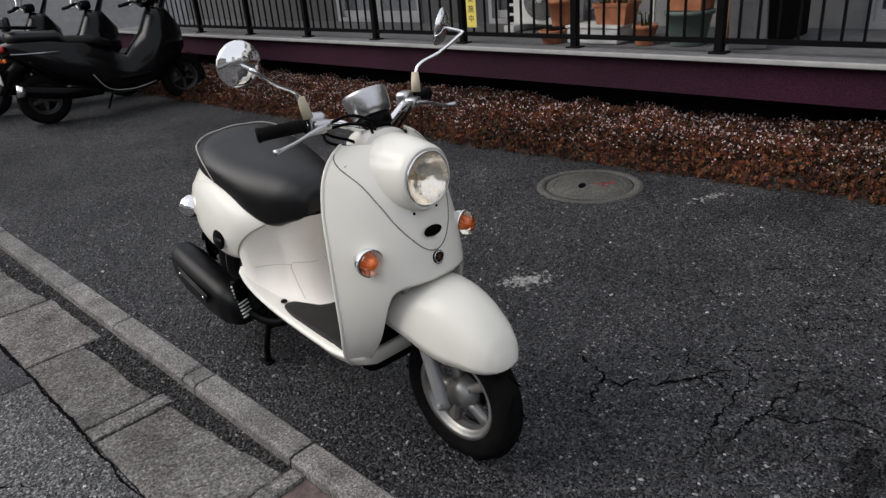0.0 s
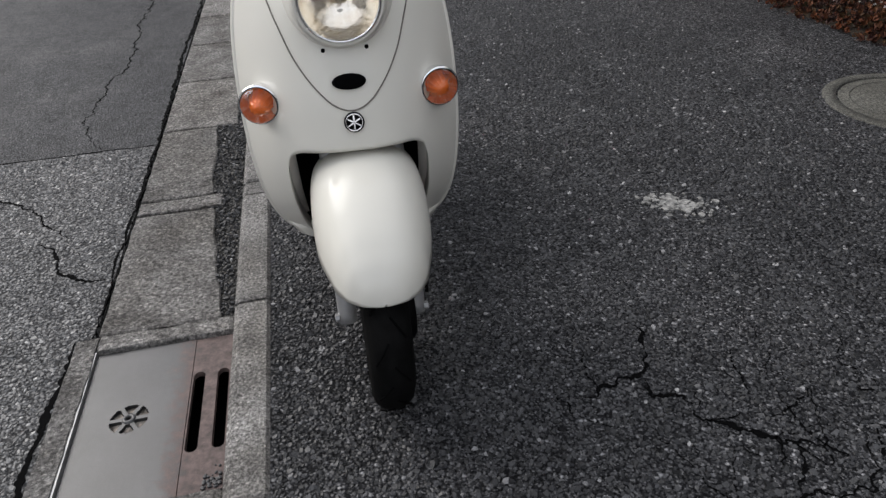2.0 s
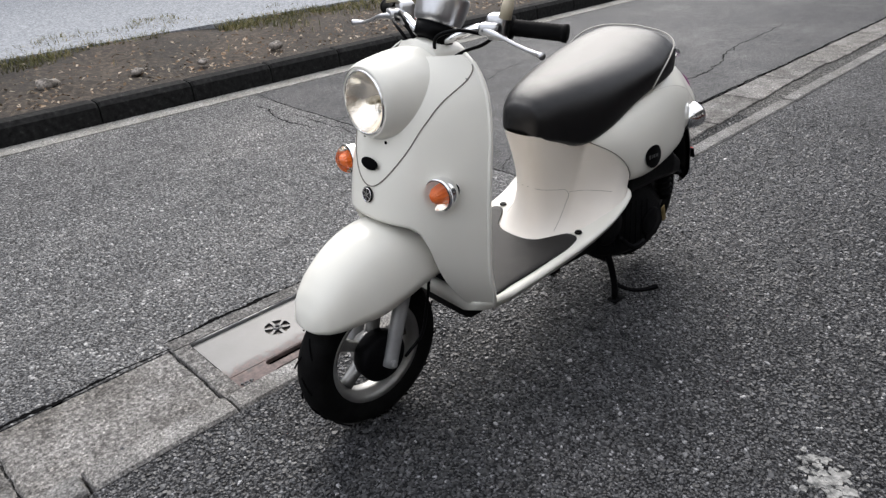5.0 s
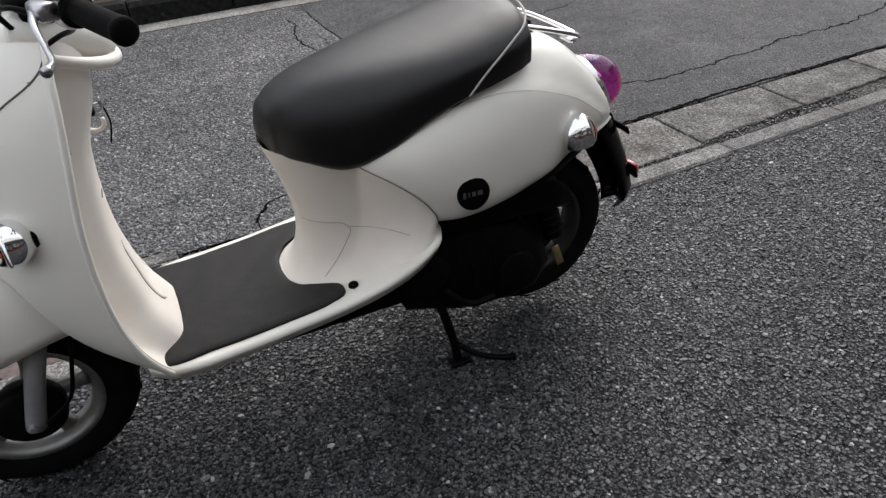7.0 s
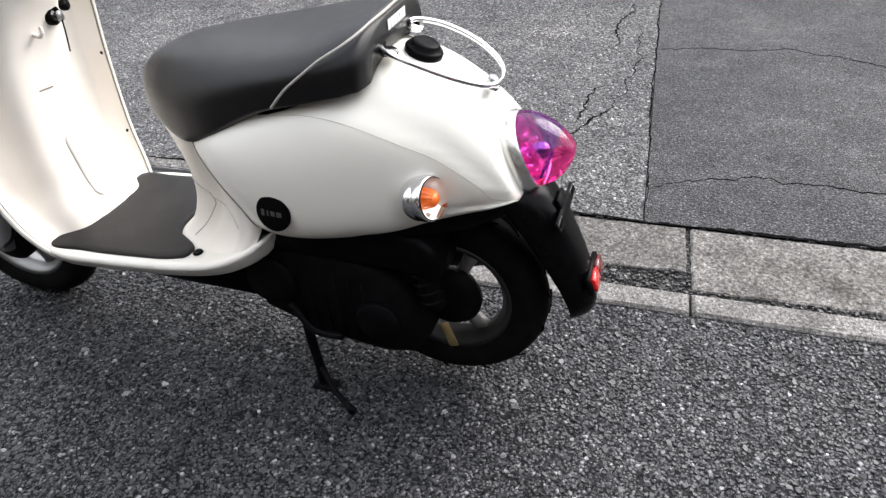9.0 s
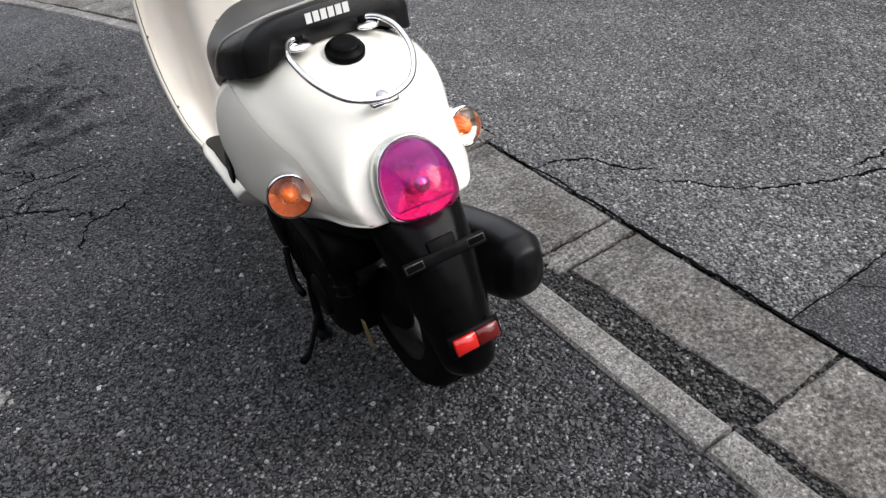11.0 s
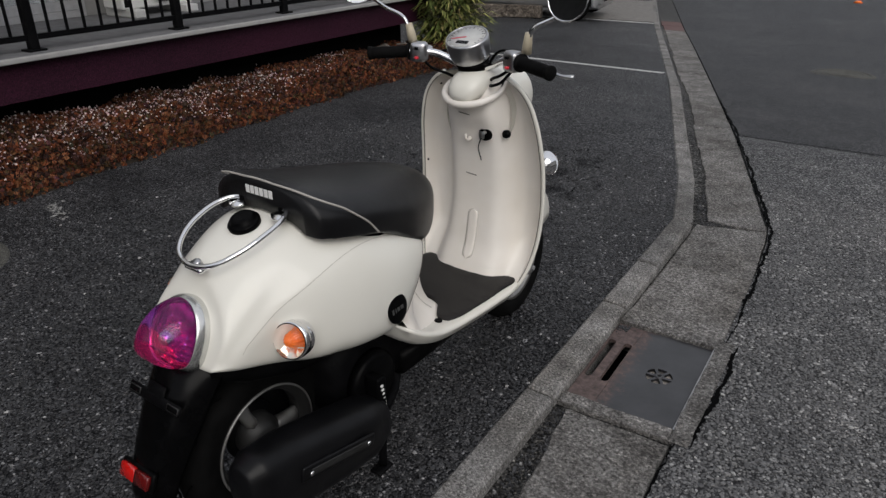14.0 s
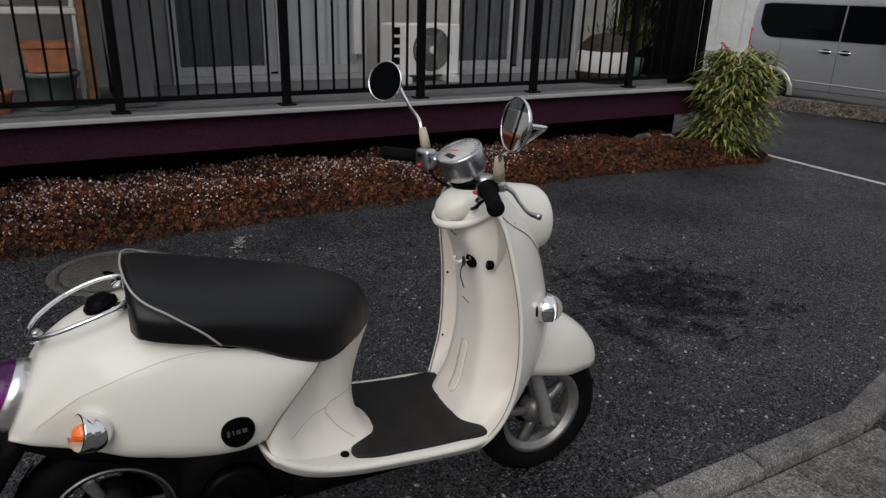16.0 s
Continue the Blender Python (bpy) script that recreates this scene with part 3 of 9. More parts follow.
def kerb_x(y):
    return float(np.interp(y, KERBLINE_Y, KERBLINE_X))


def gutter_out(y):
    return float(np.interp(y, [-40, -16.25, -8.93, -6.41, -2.9, -1.61, -0.06, 0.5, 1.0, 14, 40], [13.3, 5.75, 3.36, 2.54, 1.43, 1.03, 0.555, 0.522, 0.52, 0.52, 0.52]))


YS = sorted({*np.linspace(-40, -1.5, 40), *np.linspace(-1.5, 0.4, 12), 1.02, 1.62, 2.8, 6, 10, 14, 25, 40})
part("ground", block((900, 900, 0.2), (0, 0, -3.2)), ROADNEW, None, smooth=False)
tagged(bpy.data.objects["ground"], "dark ground stretching away to the horizon", "ground", kind="structure")
part("parking_lot", sheet(lambda y: kerb_x(y), lambda y: 30.0, YS, 0.0, 0.12), LOT, None, smooth=False)
tagged(bpy.data.objects["parking_lot"], "coarse dark grey asphalt of the parking lot", "pavement", kind="structure")
MIDY = [y for y in YS if -1.6 < y < 2.7]
road_a = part("road", sheet(lambda y: -1.96, gutter_out, [-1.62, *[y for y in MIDY if y > -1.6], 2.81], -0.022, 0.12), ROAD, None, smooth=False)
tagged(road_a, "worn light grey asphalt of the narrow street", "road", kind="structure")
road_b = part("road", sheet(lambda y: -1.96, gutter_out, [2.813, 6, 10, 14, 40], -0.022, 0.12), ROADNEW, None, smooth=False)
tagged(road_b, "darker resurfaced asphalt of the street", "road", kind="structure")
road_c = part("road", sheet(lambda y: -1.96 if y > -9 else -1.96 + (-9 - y) * 0.17, gutter_out, [y for y in YS if y < -1.7] + [-1.624], -0.022, 0.12), ROADFAR, None, smooth=False)
tagged(road_c, "darker resurfaced asphalt further down the street", "road", kind="structure")
# grit between the kerb and the gutter slabs
for gy in ([y for y in YS if y < 1.03], [y for y in YS if y > 1.61]):
    grit = part("gutter_bed", sheet(lambda y: gutter_out(y) + 0.004, lambda y: kerb_x(y) - 0.004, gy, -0.034, 0.09), GRIT, None, smooth=False)
    tagged(grit, "dark grit and asphalt filling the gutter bed", "gutter", kind="structure")
# lot surface repairs
rng = random.Random(4)


def blot(cx, cy, rx, ry, z, turn, seed, n=26, rag=0.3):
    k = random.Random(seed)
    c, s = math.cos(turn), math.sin(turn)
    out = []
    for i in range(n):
        a = i / n * 2 * math.pi
        r = 1 - rag * k.random()
        x, y = rx * r * math.cos(a), ry * r * math.sin(a)
        out.append((cx + c * x - s * y, cy + s * x + c * y))
    return prism(out, z - 0.006, z)


spill = thing("mortar_splash", pose(2.20, 1.79, 0), "pale crusty mortar splash on the asphalt", "stain")
km = random.Random(31)
for i in range(95):
    dx, dy = km.gauss(0, 0.055), km.gauss(0, 0.032)
    q = km.uniform(0.005, 0.021) * (1.3 if math.hypot(dx, dy) < 0.05 else 0.8)
    part("crust", blot(dx * 0.7 + dy * 0.7, dy * 0.7 - dx * 0.7, q, q * 0.75, 0.0036 + i * 0.00004, km.uniform(0, 3), 10 + i, 11, 0.5), PATCH, spill, smooth=False)
smear = thing("mortar_splash", pose(3.55, 1.61, 0), "faint whitish smear on the asphalt", "stain")
for i in range(40):
    dx, dy = km.gauss(0, 0.075), km.gauss(0, 0.018)
    q = km.uniform(0.004, 0.015)
    part("crust", blot(dx * 0.94 + dy * 0.34, dy * 0.94 - dx * 0.34, q, q * 0.7, 0.0026 + i * 0.00004, km.uniform(0, 3), 210 + i, 11, 0.5), PATCH, smear, smooth=False)

# road cracks: ragged dark furrows, kept so that the chippings stay clear of them
FURROWS = []


def ragged(points, k, step=0.008, wild=0.16):
    """A line broken again and again at its middles, each time pushed aside."""
    p = [Vector((*q, 0)) for q in points]
    while True:
        longest = max((b - a).length for a, b in zip(p, p[1:]))
        if longest < step:
            return [(q.x, q.y) for q in p]
        out = [p[0]]
        for a, b in zip(p, p[1:]):
            d = b - a
            if d.length >= step:
                out.append((a + b) / 2 + Vector((-d.y, d.x, 0)) * (k.uniform(-wild, wild) * min(1.0, 0.12 / d.length) * (1.25 if d.length < 0.05 else 1.0)))
            out.append(b)
        p = out


def crack(name, points, z, width, seed, label, wild=0.16, patchy=0.0, filled=0.1):
    k = random.Random(seed)
    p = np.array(ragged(points, k, wild=wild))
    d = np.gradient(p, axis=0)
    d /= np.linalg.norm(d, axis=1)[:, None] + 1e-9
    nrm = np.c_[-d[:, 1], d[:, 0]]
    w = np.array([[width * (0.3 + 1.1 * k.random() ** 1.5) * min(1, 5 * min(i + 1, len(p) - i) / len(p) + 0.15)] for i in range(len(p))])
    slow = np.array([[max(filled, 0.75 + (0.6 + patchy) * noise.noise((q[0] * (9 + 9 * patchy), q[1] * (9 + 9 * patchy), seed)))] for q in p])
    w[1:-1] = 0.25 * w[:-2] + 0.5 * w[1:-1] + 0.25 * w[2:]
    w = w * slow
    FURROWS.append((p, w[:, 0]))
    a, b = p + nrm * w / 2, p - nrm * w / 2
    f = fall(p[:, 1])
    rows = [[(*a[i], z + f[i]), (*b[i], z + f[i]), (*b[i], z + f[i] - 0.006), (*a[i], z + f[i] - 0.006)] for i in range(len(p))]
    ob = part(name, loft(rows, True, True), BLACKGAP, None, smooth=False)
    return tagged(ob, label, "crack", kind="structure")


RZ = -0.0205
WORN, JOINT, LOTCRACK = "jagged crack in the worn road", "open joint beside the resurfaced asphalt", "ragged crack in the lot asphalt"
crack("road_crack", [(0.512, 1.885), (0.475, 1.893), (0.41, 1.915), (0.34, 1.99), (0.31, 2.09), (0.25, 2.15)], RZ, 0.012, 1, WORN)
crack("road_crack", [(0.36, 2.15), (0.30, 2.22), (0.19, 2.36), (-0.03, 2.53), (-0.38, 2.67)], RZ, 0.011, 2, WORN)
crack("road_crack", [(-0.38, 2.67), (-0.9, 2.74), (-1.3, 2.72)], RZ, 0.006, 3, "fine crack in the worn road")
crack("road_crack", [(0.515, 2.815), (0.1, 2.813), (-0.07, 2.809), (-0.56, 2.80), (-1.0, 2.809), (-1.58, 2.81), (-1.95, 2.84)], RZ, 0.009, 4, JOINT, 0.05)
crack("road_crack", [(0.31, 2.83), (0.254, 2.92), (0.208, 3.09), (0.165, 3.15), (0.20, 3.25), (0.19, 3.40), (0.21, 3.75), (0.234, 3.93), (0.19, 4.55), (0.18, 5.26), (0.012, 5.97), (-0.1, 7.2)], RZ, 0.011, 5, "long crack in the darker asphalt")
crack("road_crack", [(-0.13, 2.528), (-0.28, 2.545), (-0.46, 2.568), (-0.50, 2.606)], RZ, 0.010, 12, WORN)
crack("road_crack", [(-1.01, 2.619), (-1.13, 2.619), (-1.40, 2.617), (-1.55, 2.679), (-1.77, 2.686)], RZ, 0.011, 14, WORN)
crack("road_crack", [(-1.0, 2.83), (-1.1, 3.4), (-0.9, 3.9), (-1.05, 4.6)], RZ, 0.006, 13, "fine crack in the darker asphalt")
crack("road_crack", [(1.02, -1.635), (0.3, -1.66), (-0.6, -1.64), (-1.95, -1.63)], RZ, 0.006, 6, JOINT, 0.05)
crack("gutter_joint", [(0.517, 14), (0.517, 6), (0.518, 3), (0.515, 1.62)], RZ, 0.026, 7, "black open joint between road and gutter", 0.06)
crack("gutter_joint", [(0.475, 1.62), (0.472, 1.02)], RZ, 0.024, 8, "black open joint beside the gully frame", 0.06)
crack("gutter_joint", [(0.512, 1.02), (0.515, 0.5), (0.548, -0.06), (1.025, -1.61), (1.425, -2.9)], RZ, 0.024, 9, "black open joint between road and gutter", 0.06)
LZ = 0.0015
crack("lot_crack", [(1.82, 1.352), (1.838, 1.265), (1.800, 1.165), (1.768, 1.139), (1.69, 1.13), (1.628, 1.106)], LZ, 0.0102, 10, LOTCRACK, 0.22, 1.0, 0.03)
crack("lot_crack", [(1.785, 1.135), (1.768, 1.075), (1.834, 1.06), (1.83, 1.01), (1.895, 0.95), (1.985, 0.892), (2.05, 0.855)], LZ, 0.0102, 11, LOTCRACK, 0.22, 1.0, 0.03)
crack("lot_crack", [(1.60, 0.73), (1.662, 0.749), (1.737, 0.764), (1.868, 0.768), (1.925, 0.78), (1.99, 0.764), (2.10, 0.80)], LZ, 0.0095, 15, LOTCRACK, 0.22, 1.0, 0.03)
crack("lot_crack", [(1.70, 0.705), (1.796, 0.702), (1.861, 0.695), (1.906, 0.67), (1.98, 0.675), (2.14, 0.63)], LZ, 0.0088, 16, LOTCRACK, 0.22, 1.0, 0.03)
crack("lot_crack", [(1.925, 0.78), (1.98, 0.87), (1.99, 0.892)], LZ, 0.0068, 17, LOTCRACK, 0.22, 1.0, 0.03)
crack("lot_crack", [(1.906, 0.67), (1.93, 0.56), (2.02, 0.47), (2.01, 0.36)], LZ, 0.0075, 18, LOTCRACK, 0.22, 1.0, 0.03)


def crack_net(cx, cy, rx, ry, cell, keep, width, seed, label):
    """A web of fine broken cracks round cells of about one size, thinning out to its rim."""
    k = random.Random(seed)
    nodes = {}
    nx, ny = int(rx / cell) + 2, int(ry / cell) + 2
    for i in range(-nx, nx + 1):
        for j in range(-ny, ny + 1):
            nodes[i, j] = (cx + (i + 0.5 * (j % 2)) * cell + k.uniform(-0.36, 0.36) * cell, cy + j * cell + k.uniform(-0.36, 0.36) * cell)
    rows_v, rows_f = [], []
    for (i, j), p in nodes.items():
        for di, dj in ((1, 0), (0, 1), (1 if j % 2 else -1, 1)):
            q = nodes.get((i + di, j + dj))
            if not q:
                continue
            r = math.hypot((p[0] - cx) / rx, (p[1] - cy) / ry)
            if k.random() > keep * (1.15 - r):
                continue
            n = max(3, int(cell / 0.014))
            side = (-(q[1] - p[1]), q[0] - p[0])
            l = math.hypot(*side)
            bow, w0 = k.uniform(-0.15, 0.15) * cell, width * k.uniform(0.35, 1.2)
            line = []
            for s in range(n + 1):
                f = s / n
                o = bow * math.sin(f * math.pi) + k.uniform(-0.008, 0.008)
                line.append((p[0] + (q[0] - p[0]) * f + side[0] / l * o, p[1] + (q[1] - p[1]) * f + side[1] / l * o))
            base = len(rows_v)
            for s, (x, y) in enumerate(line):
                w = w0 * (0.4 + 0.6 * math.sin(s / n * math.pi)) * k.uniform(0.6, 1.3) / 2
                rows_v += [(x + side[0] / l * w, y + side[1] / l * w, 0.0015 + float(fall(y))), (x - side[0] / l * w, y - side[1] / l * w, 0.0015 + float(fall(y)))]
            rows_f += [(base + 2 * s, base + 2 * s + 1, base + 2 * s + 3, base + 2 * s + 2) for s in range(n)]
    ob = part("crack_web", (rows_v, rows_f), BLACKGAP, None, smooth=False)
    return tagged(ob, label, "cracks", kind="stuff")


crack_net(1.95, 0.90, 0.40, 0.34, 0.085, 0.34, 0.0052, 77, "web of fine cracks in the worn lot asphalt")
crack_net(2.45, 0.55, 0.75, 0.50, 0.11, 0.36, 0.0075, 78, "web of fine cracks in the worn lot asphalt")
crack_net(2.0, -0.35, 0.60, 0.45, 0.075, 0.42, 0.0080, 79, "web of fine cracks round the dark stain")

# ---- kerb stones along the lot ----
kerb_run = thing("kerb", pose(0, 0, 0), "row of weathered concrete kerb stones", "kerb", kind="structure")
k = random.Random(3)
joints = [1.01, 1.645, 2.235, 2.325, 2.94, 3.53, 4.13, 4.72, 5.32, 5.92, 6.5, 7.1, 7.7, 8.3, 8.9, 9.5, 10.1, 11.3, 12.5, 13.7]


def kerb_stone(x0, y0, x1, y1, width=0.092, z=0.009):
    """A kerb stone between two points of the lot's edge, its body on the road's side."""
    a, b = Vector((x0, y0, 0)), Vector((x1, y1, 0))
    d = (b - a).normalized()
    side = Vector((-d.y, d.x, 0))
    if side.x > 0:
        side.negate()
    g = 0.004
    a, b = a + d * g, b - d * g
    j = k.uniform(-0.003, 0.004)
    out = [(0.0, -0.05), (0.0, z - 0.008), (0.008, z), (width - 0.014, z - 0.002), (width, z - 0.014), (width + 0.006, -0.09)]
    rows = []
    for f in (0.0, 0.012, 0.5, 0.988, 1.0):
        p = a.lerp(b, f)
        dz = -0.006 if f in (0.0, 1.0) else k.uniform(-0.0015, 0.0015)
        rows.append([(p.x + side.x * (o + (0.003 if f in (0, 1) and o < 0.01 else 0)), p.y + side.y * o, h + j + dz * (h > 0) + float(fall(p.y))) for o, h in out])
    return loft(rows, True, True)


for y0, y1 in zip(joints, joints[1:]):
    part("kerb_stone", kerb_stone(0.965, y0, 0.965, y1), KERB, kerb_run, smooth=False)
bends = [(0.965, 1.01), (0.965, 0.62), (0.966, 0.10)]
p, q = Vector((0.966, 0.10)), Vector((1.11, -0.49))
run = [(0.966, 0.10), (1.11, -0.49), (1.37, -1.31), (1.90, -3.06), (3.63, -8.24), (6.2, -16.25)]
for (xa, ya), (xb, yb) in zip(run, run[1:]):
    n = max(1, round(math.hypot(xb - xa, yb - ya) / 0.6))
    for i in range(1, n + 1):
        bends.append((xa + (xb - xa) * i / n, ya + (yb - ya) * i / n))
for (xa, ya), (xb, yb) in zip(bends, bends[1:]):
    part("kerb_stone", kerb_stone(xa, ya, xb, yb), KERB, kerb_run, smooth=False)

# ---- gutter slabs ----
gutter_run = thing("gutter", pose(0, 0, 0), "row of stained concrete gutter slabs", "gutter", kind="structure")


def slab(corners, z=-0.024, thick=0.06, rough=0.006, seed=0, ragged=None):
    """A cast slab with a slightly chamfered, chipped edge; ragged: which edge is broken."""
    r = random.Random(seed)
    outer = []
    for i in range(4):
        (xa, ya), (xb, yb) = corners[i], corners[(i + 1) % 4]
        n = 14
        for s in range(n):
            f = s / n
            j = (r.uniform(-1, 1) * (0.006 if ragged == i else 0.0025)) if s else 0
            l = math.hypot(xb - xa, yb - ya) + 1e-9
            outer.append((xa + (xb - xa) * f - (yb - ya) / l * j, ya + (yb - ya) * f + (xb - xa) / l * j))
    o = np.array(outer)
    c = o.mean(0)
    inner = c + (o - c) * (1 - rough / np.linalg.norm(o - c, axis=1))[:, None]
    n = len(o)
    f = fall(o[:, 1])
    v = np.concatenate([np.c_[o, z - thick + f], np.c_[o, z - rough * 0.7 + f], np.c_[inner, z + f]])
    faces = [(i, (i + 1) % n, n + (i + 1) % n, n + i) for i in range(n)] + [(n + i, n + (i + 1) % n, 2 * n + (i + 1) % n, 2 * n + i) for i in range(n)]
    return v, faces + [tuple(range(2 * n, 3 * n)), tuple(range(n - 1, -1, -1))]


G = 0.004
spans = [(1.63, 2.245, 0.835, 0.775), (2.25, 2.335, 0.80, 0.80), (2.34, 2.94, 0.765, 0.745), (2.945, 3.53, 0.825, 0.815), (3.535, 4.13, 0.80, 0.77), (4.135, 4.72, 0.78, 0.75), (4.725, 5.32, 0.76, 0.73), (5.325, 5.92, 0.74, 0.72), (5.925, 6.52, 0.74, 0.75), (6.525, 7.12, 0.74, 0.75), (7.125, 8.3, 0.74, 0.75), (8.305, 9.5, 0.75, 0.75), (9.505, 11.0, 0.75, 0.75), (11.005, 13.0, 0.75, 0.75)]
for i, (y0, y1, xa, xb) in enumerate(spans):
    part("gutter_slab", slab([(0.526, y0 + G), (xa, y0 + G), (xb, y1 - G), (0.526, y1 - G)], seed=i, ragged=1), SLAB, gutter_run, smooth=False)
part("gutter_slab", slab([(0.524, 0.50), (0.862, 0.50), (0.868, 1.012), (0.522, 1.012)], seed=40), SLAB, gutter_run, smooth=False)
part("gutter_slab", slab([(0.565, -0.045), (0.868, 0.03), (0.862, 0.494), (0.526, 0.494)], seed=41), SLAB, gutter_run, smooth=False)
ys = [-0.05]
while ys[-1] > -9:
    ys.append(ys[-1] - 0.58)
for i, (y1, y0) in enumerate(zip(ys, ys[1:])):
    w = rng.uniform(-0.02, 0.02)
    part("gutter_slab", slab([(gutter_out(y0) + 0.012, y0 + 0.005), (kerb_x(y0) - 0.15 + w, y0 + 0.005), (kerb_x(y1) - 0.15 + w, y1 - 0.003), (gutter_out(y1) + 0.012, y1 - 0.003)], seed=60 + i, ragged=1), REDGUTTER if -9.4 < y0 <= -8.2 else SLAB, gutter_run, smooth=False)

# ---- gully: concrete frame, steel cover with slots and a small wheel-shaped vent ----
gully = thing("gully", pose(0, 0, 0), "concrete framed street gully with a worn grey steel cover", "drain")
fx0, fx1, fy0, fy1, b = 0.48, 0.872, 1.018, 1.622, 0.055
for nm, c in (("frame_side", [(fx0, fy0), (fx0 + b, fy0), (fx0 + b, fy1), (fx0, fy1)]), ("frame_end", [(fx0 + b, fy0), (fx1, fy0), (fx1, fy0 + b), (fx0 + b, fy0 + b)]), ("frame_end", [(fx0 + b, fy1 - b), (fx1, fy1 - b), (fx1, fy1), (fx0 + b, fy1)])):
    part(nm, slab(c, z=-0.018, seed=90, thick=0.09), SLAB, gully, smooth=False)
part("pit", block((0.36, 0.52, 0.02), (0.70, 1.32, -0.16)), BLACKGAP, gully, smooth=False)
px0, px1, py0, py1, pz = 0.540, 0.776, 1.078, 1.562, -0.030


def plate_with_holes(x0, x1, y0, y1, z, thick, nx, ny, solid):
    """A plate on a fine grid, with cells left out where solid(x, y) says so."""
    bm = bmesh.new()
    xs, ysn = np.linspace(x0, x1, nx + 1), np.linspace(y0, y1, ny + 1)
    vs = {}
    for i in range(nx):
        for j in range(ny):
            if solid((xs[i] + xs[i + 1]) / 2, (ysn[j] + ysn[j + 1]) / 2):
                q = []
                for a, c in ((i, j), (i + 1, j), (i + 1, j + 1), (i, j + 1)):
                    if (a, c) not in vs:
                        vs[a, c] = bm.verts.new((xs[a], ysn[c], z))
                    q.append(vs[a, c])
                bm.faces.new(q)
    geo = bmesh.ops.extrude_face_region(bm, geom=bm.faces[:])
    bmesh.ops.translate(bm, vec=(0, 0, -thick), verts=[e for e in geo["geom"] if isinstance(e, bmesh.types.BMVert)])
    bmesh.ops.recalc_face_normals(bm, faces=bm.faces[:])
    return bm


def solid_main(x, y):
    r, a = math.hypot(x - 0.650, y - 1.322), math.degrees(math.atan2(y - 1.322, x - 0.650)) % 360
    if 0.016 < r < 0.042 and min(abs((a % 60) - 0), abs((a % 60) - 60)) * math.radians(1) * r > 0.0045:
        return False
    if r < 0.006:
        return False
    return True


part("cover_plate", plate_with_holes(px0, px1, py0, py1, pz, 0.012, 100, 200, solid_main), IRON, gully, smooth=False)
part("edge_angle", block((0.004, 0.49, 0.026), (0.5355, 1.32, -0.034)), FORKPAINT, gully, "pale worn steel edging", smooth=False)


def solid_slots(x, y):
    for c in (0.794, 0.850):
        if abs(x - c) < 0.0135:
            yy = min(max(y, 1.205), 1.425)
            if math.hypot(x - c, y - yy) < 0.0135:
                return False
    return True


part("slotted_plate", plate_with_holes(0.7775, 0.868, 1.078, 1.562, -0.031, 0.014, 60, 200, solid_slots), IRON, gully, "rusty slotted steel strip", smooth=False)

part("vent_dirt", lathe([(0.0, -0.0095), (0.046, -0.0095), (0.046, -0.02), (0.0, -0.02)][::-1], 24, Matrix.Translation((0.650, 1.322, pz))), STONE, gully, "silt packed under the vent")
part("vent_hub", lathe([(0.006, 0.0), (0.007, 0.0035), (0.013, 0.0035), (0.015, 0.0)], 24, Matrix.Translation((0.650, 1.322, pz))), IRON, gully)
crumb = random.Random(8)
for i in range(40):
    # crumbs of dirt washed into the low corner
    x, y, q = 0.845 + crumb.gauss(0, 0.011), 1.088 + abs(crumb.gauss(0, 0.022)), crumb.uniform(0.002, 0.0055)
    part("dirt_crumb", lathe([(0.0, 0.0), (q, 0.0005), (q * 0.8, q * 0.8), (0.0, q)], 6, Matrix.Translation((min(x, 0.86), y, -0.031)) @ Matrix.Rotation(crumb.uniform(0, 6), 4, "Z")), LOTCHIP, gully, smooth=False)

# ---- round manhole in the lot ----
man = thing("manhole_cover", pose(3.40, 2.26, 0), "round weathered manhole cover with red paint marks", "manhole")
part("ring", lathe([(0.255, 0.0), (0.255, 0.005), (0.30, 0.005), (0.305, 0.0)], 56), CAST, man)
part("lid", lathe([(0.0, 0.003), (0.246, 0.003), (0.25, -0.004), (0.0, -0.004)][::-1], 56), CAST, man)
part("rib", lathe([(0.205, 0.002), (0.205, 0.0045), (0.212, 0.0045), (0.212, 0.002)], 48), CAST, man)
for i, (a, c, w, h, t) in enumerate([(0.05, -0.06, 0.05, 0.012, 0.5), (0.06, -0.05, 0.05, 0.012, -0.8), (0.10, -0.09, 0.035, 0.02, 0.2), (0.02, -0.10, 0.03, 0.012, 1.2)]):
    part("paint_mark", blot(a, c, w, h, 0.0052, t, 70 + i, 18, 0.4), REDPAINT, man, "red spray paint", smooth=False)
part("keyhole", blot(-0.03, 0.03, 0.045, 0.022, 0.0050, 0.4, 77, 20, 0.1), BLACKGAP, man, smooth=False)
man2 = thing("manhole_cover", pose(0.69, -5.05, float(fall(-5.05)) - 0.022), "round manhole cover in the street", "manhole")
part("lid", lathe([(0.0, 0.005), (0.30, 0.005), (0.31, -0.004), (0.0, -0.004)][::-1], 40), CAST, man2)
for i in range(4):
    part("rib", lathe([(0.06 + i * 0.065, 0.004), (0.06 + i * 0.065, 0.009), (0.075 + i * 0.065, 0.009), (0.075 + i * 0.065, 0.004)], 40), CAST, man2)
for x, y in ((1.29, -15.4), (1.2, -18.0)):
    st = thing("road_stud", pose(x, y, float(fall(y)) - 0.02), "small orange road stud on the street", "road stud", "road studs")
    part("body", lathe([(0.0, 0.05), (0.05, 0.045), (0.10, 0.0), (0.0, 0.0)][::-1], 14), AMBER, st)

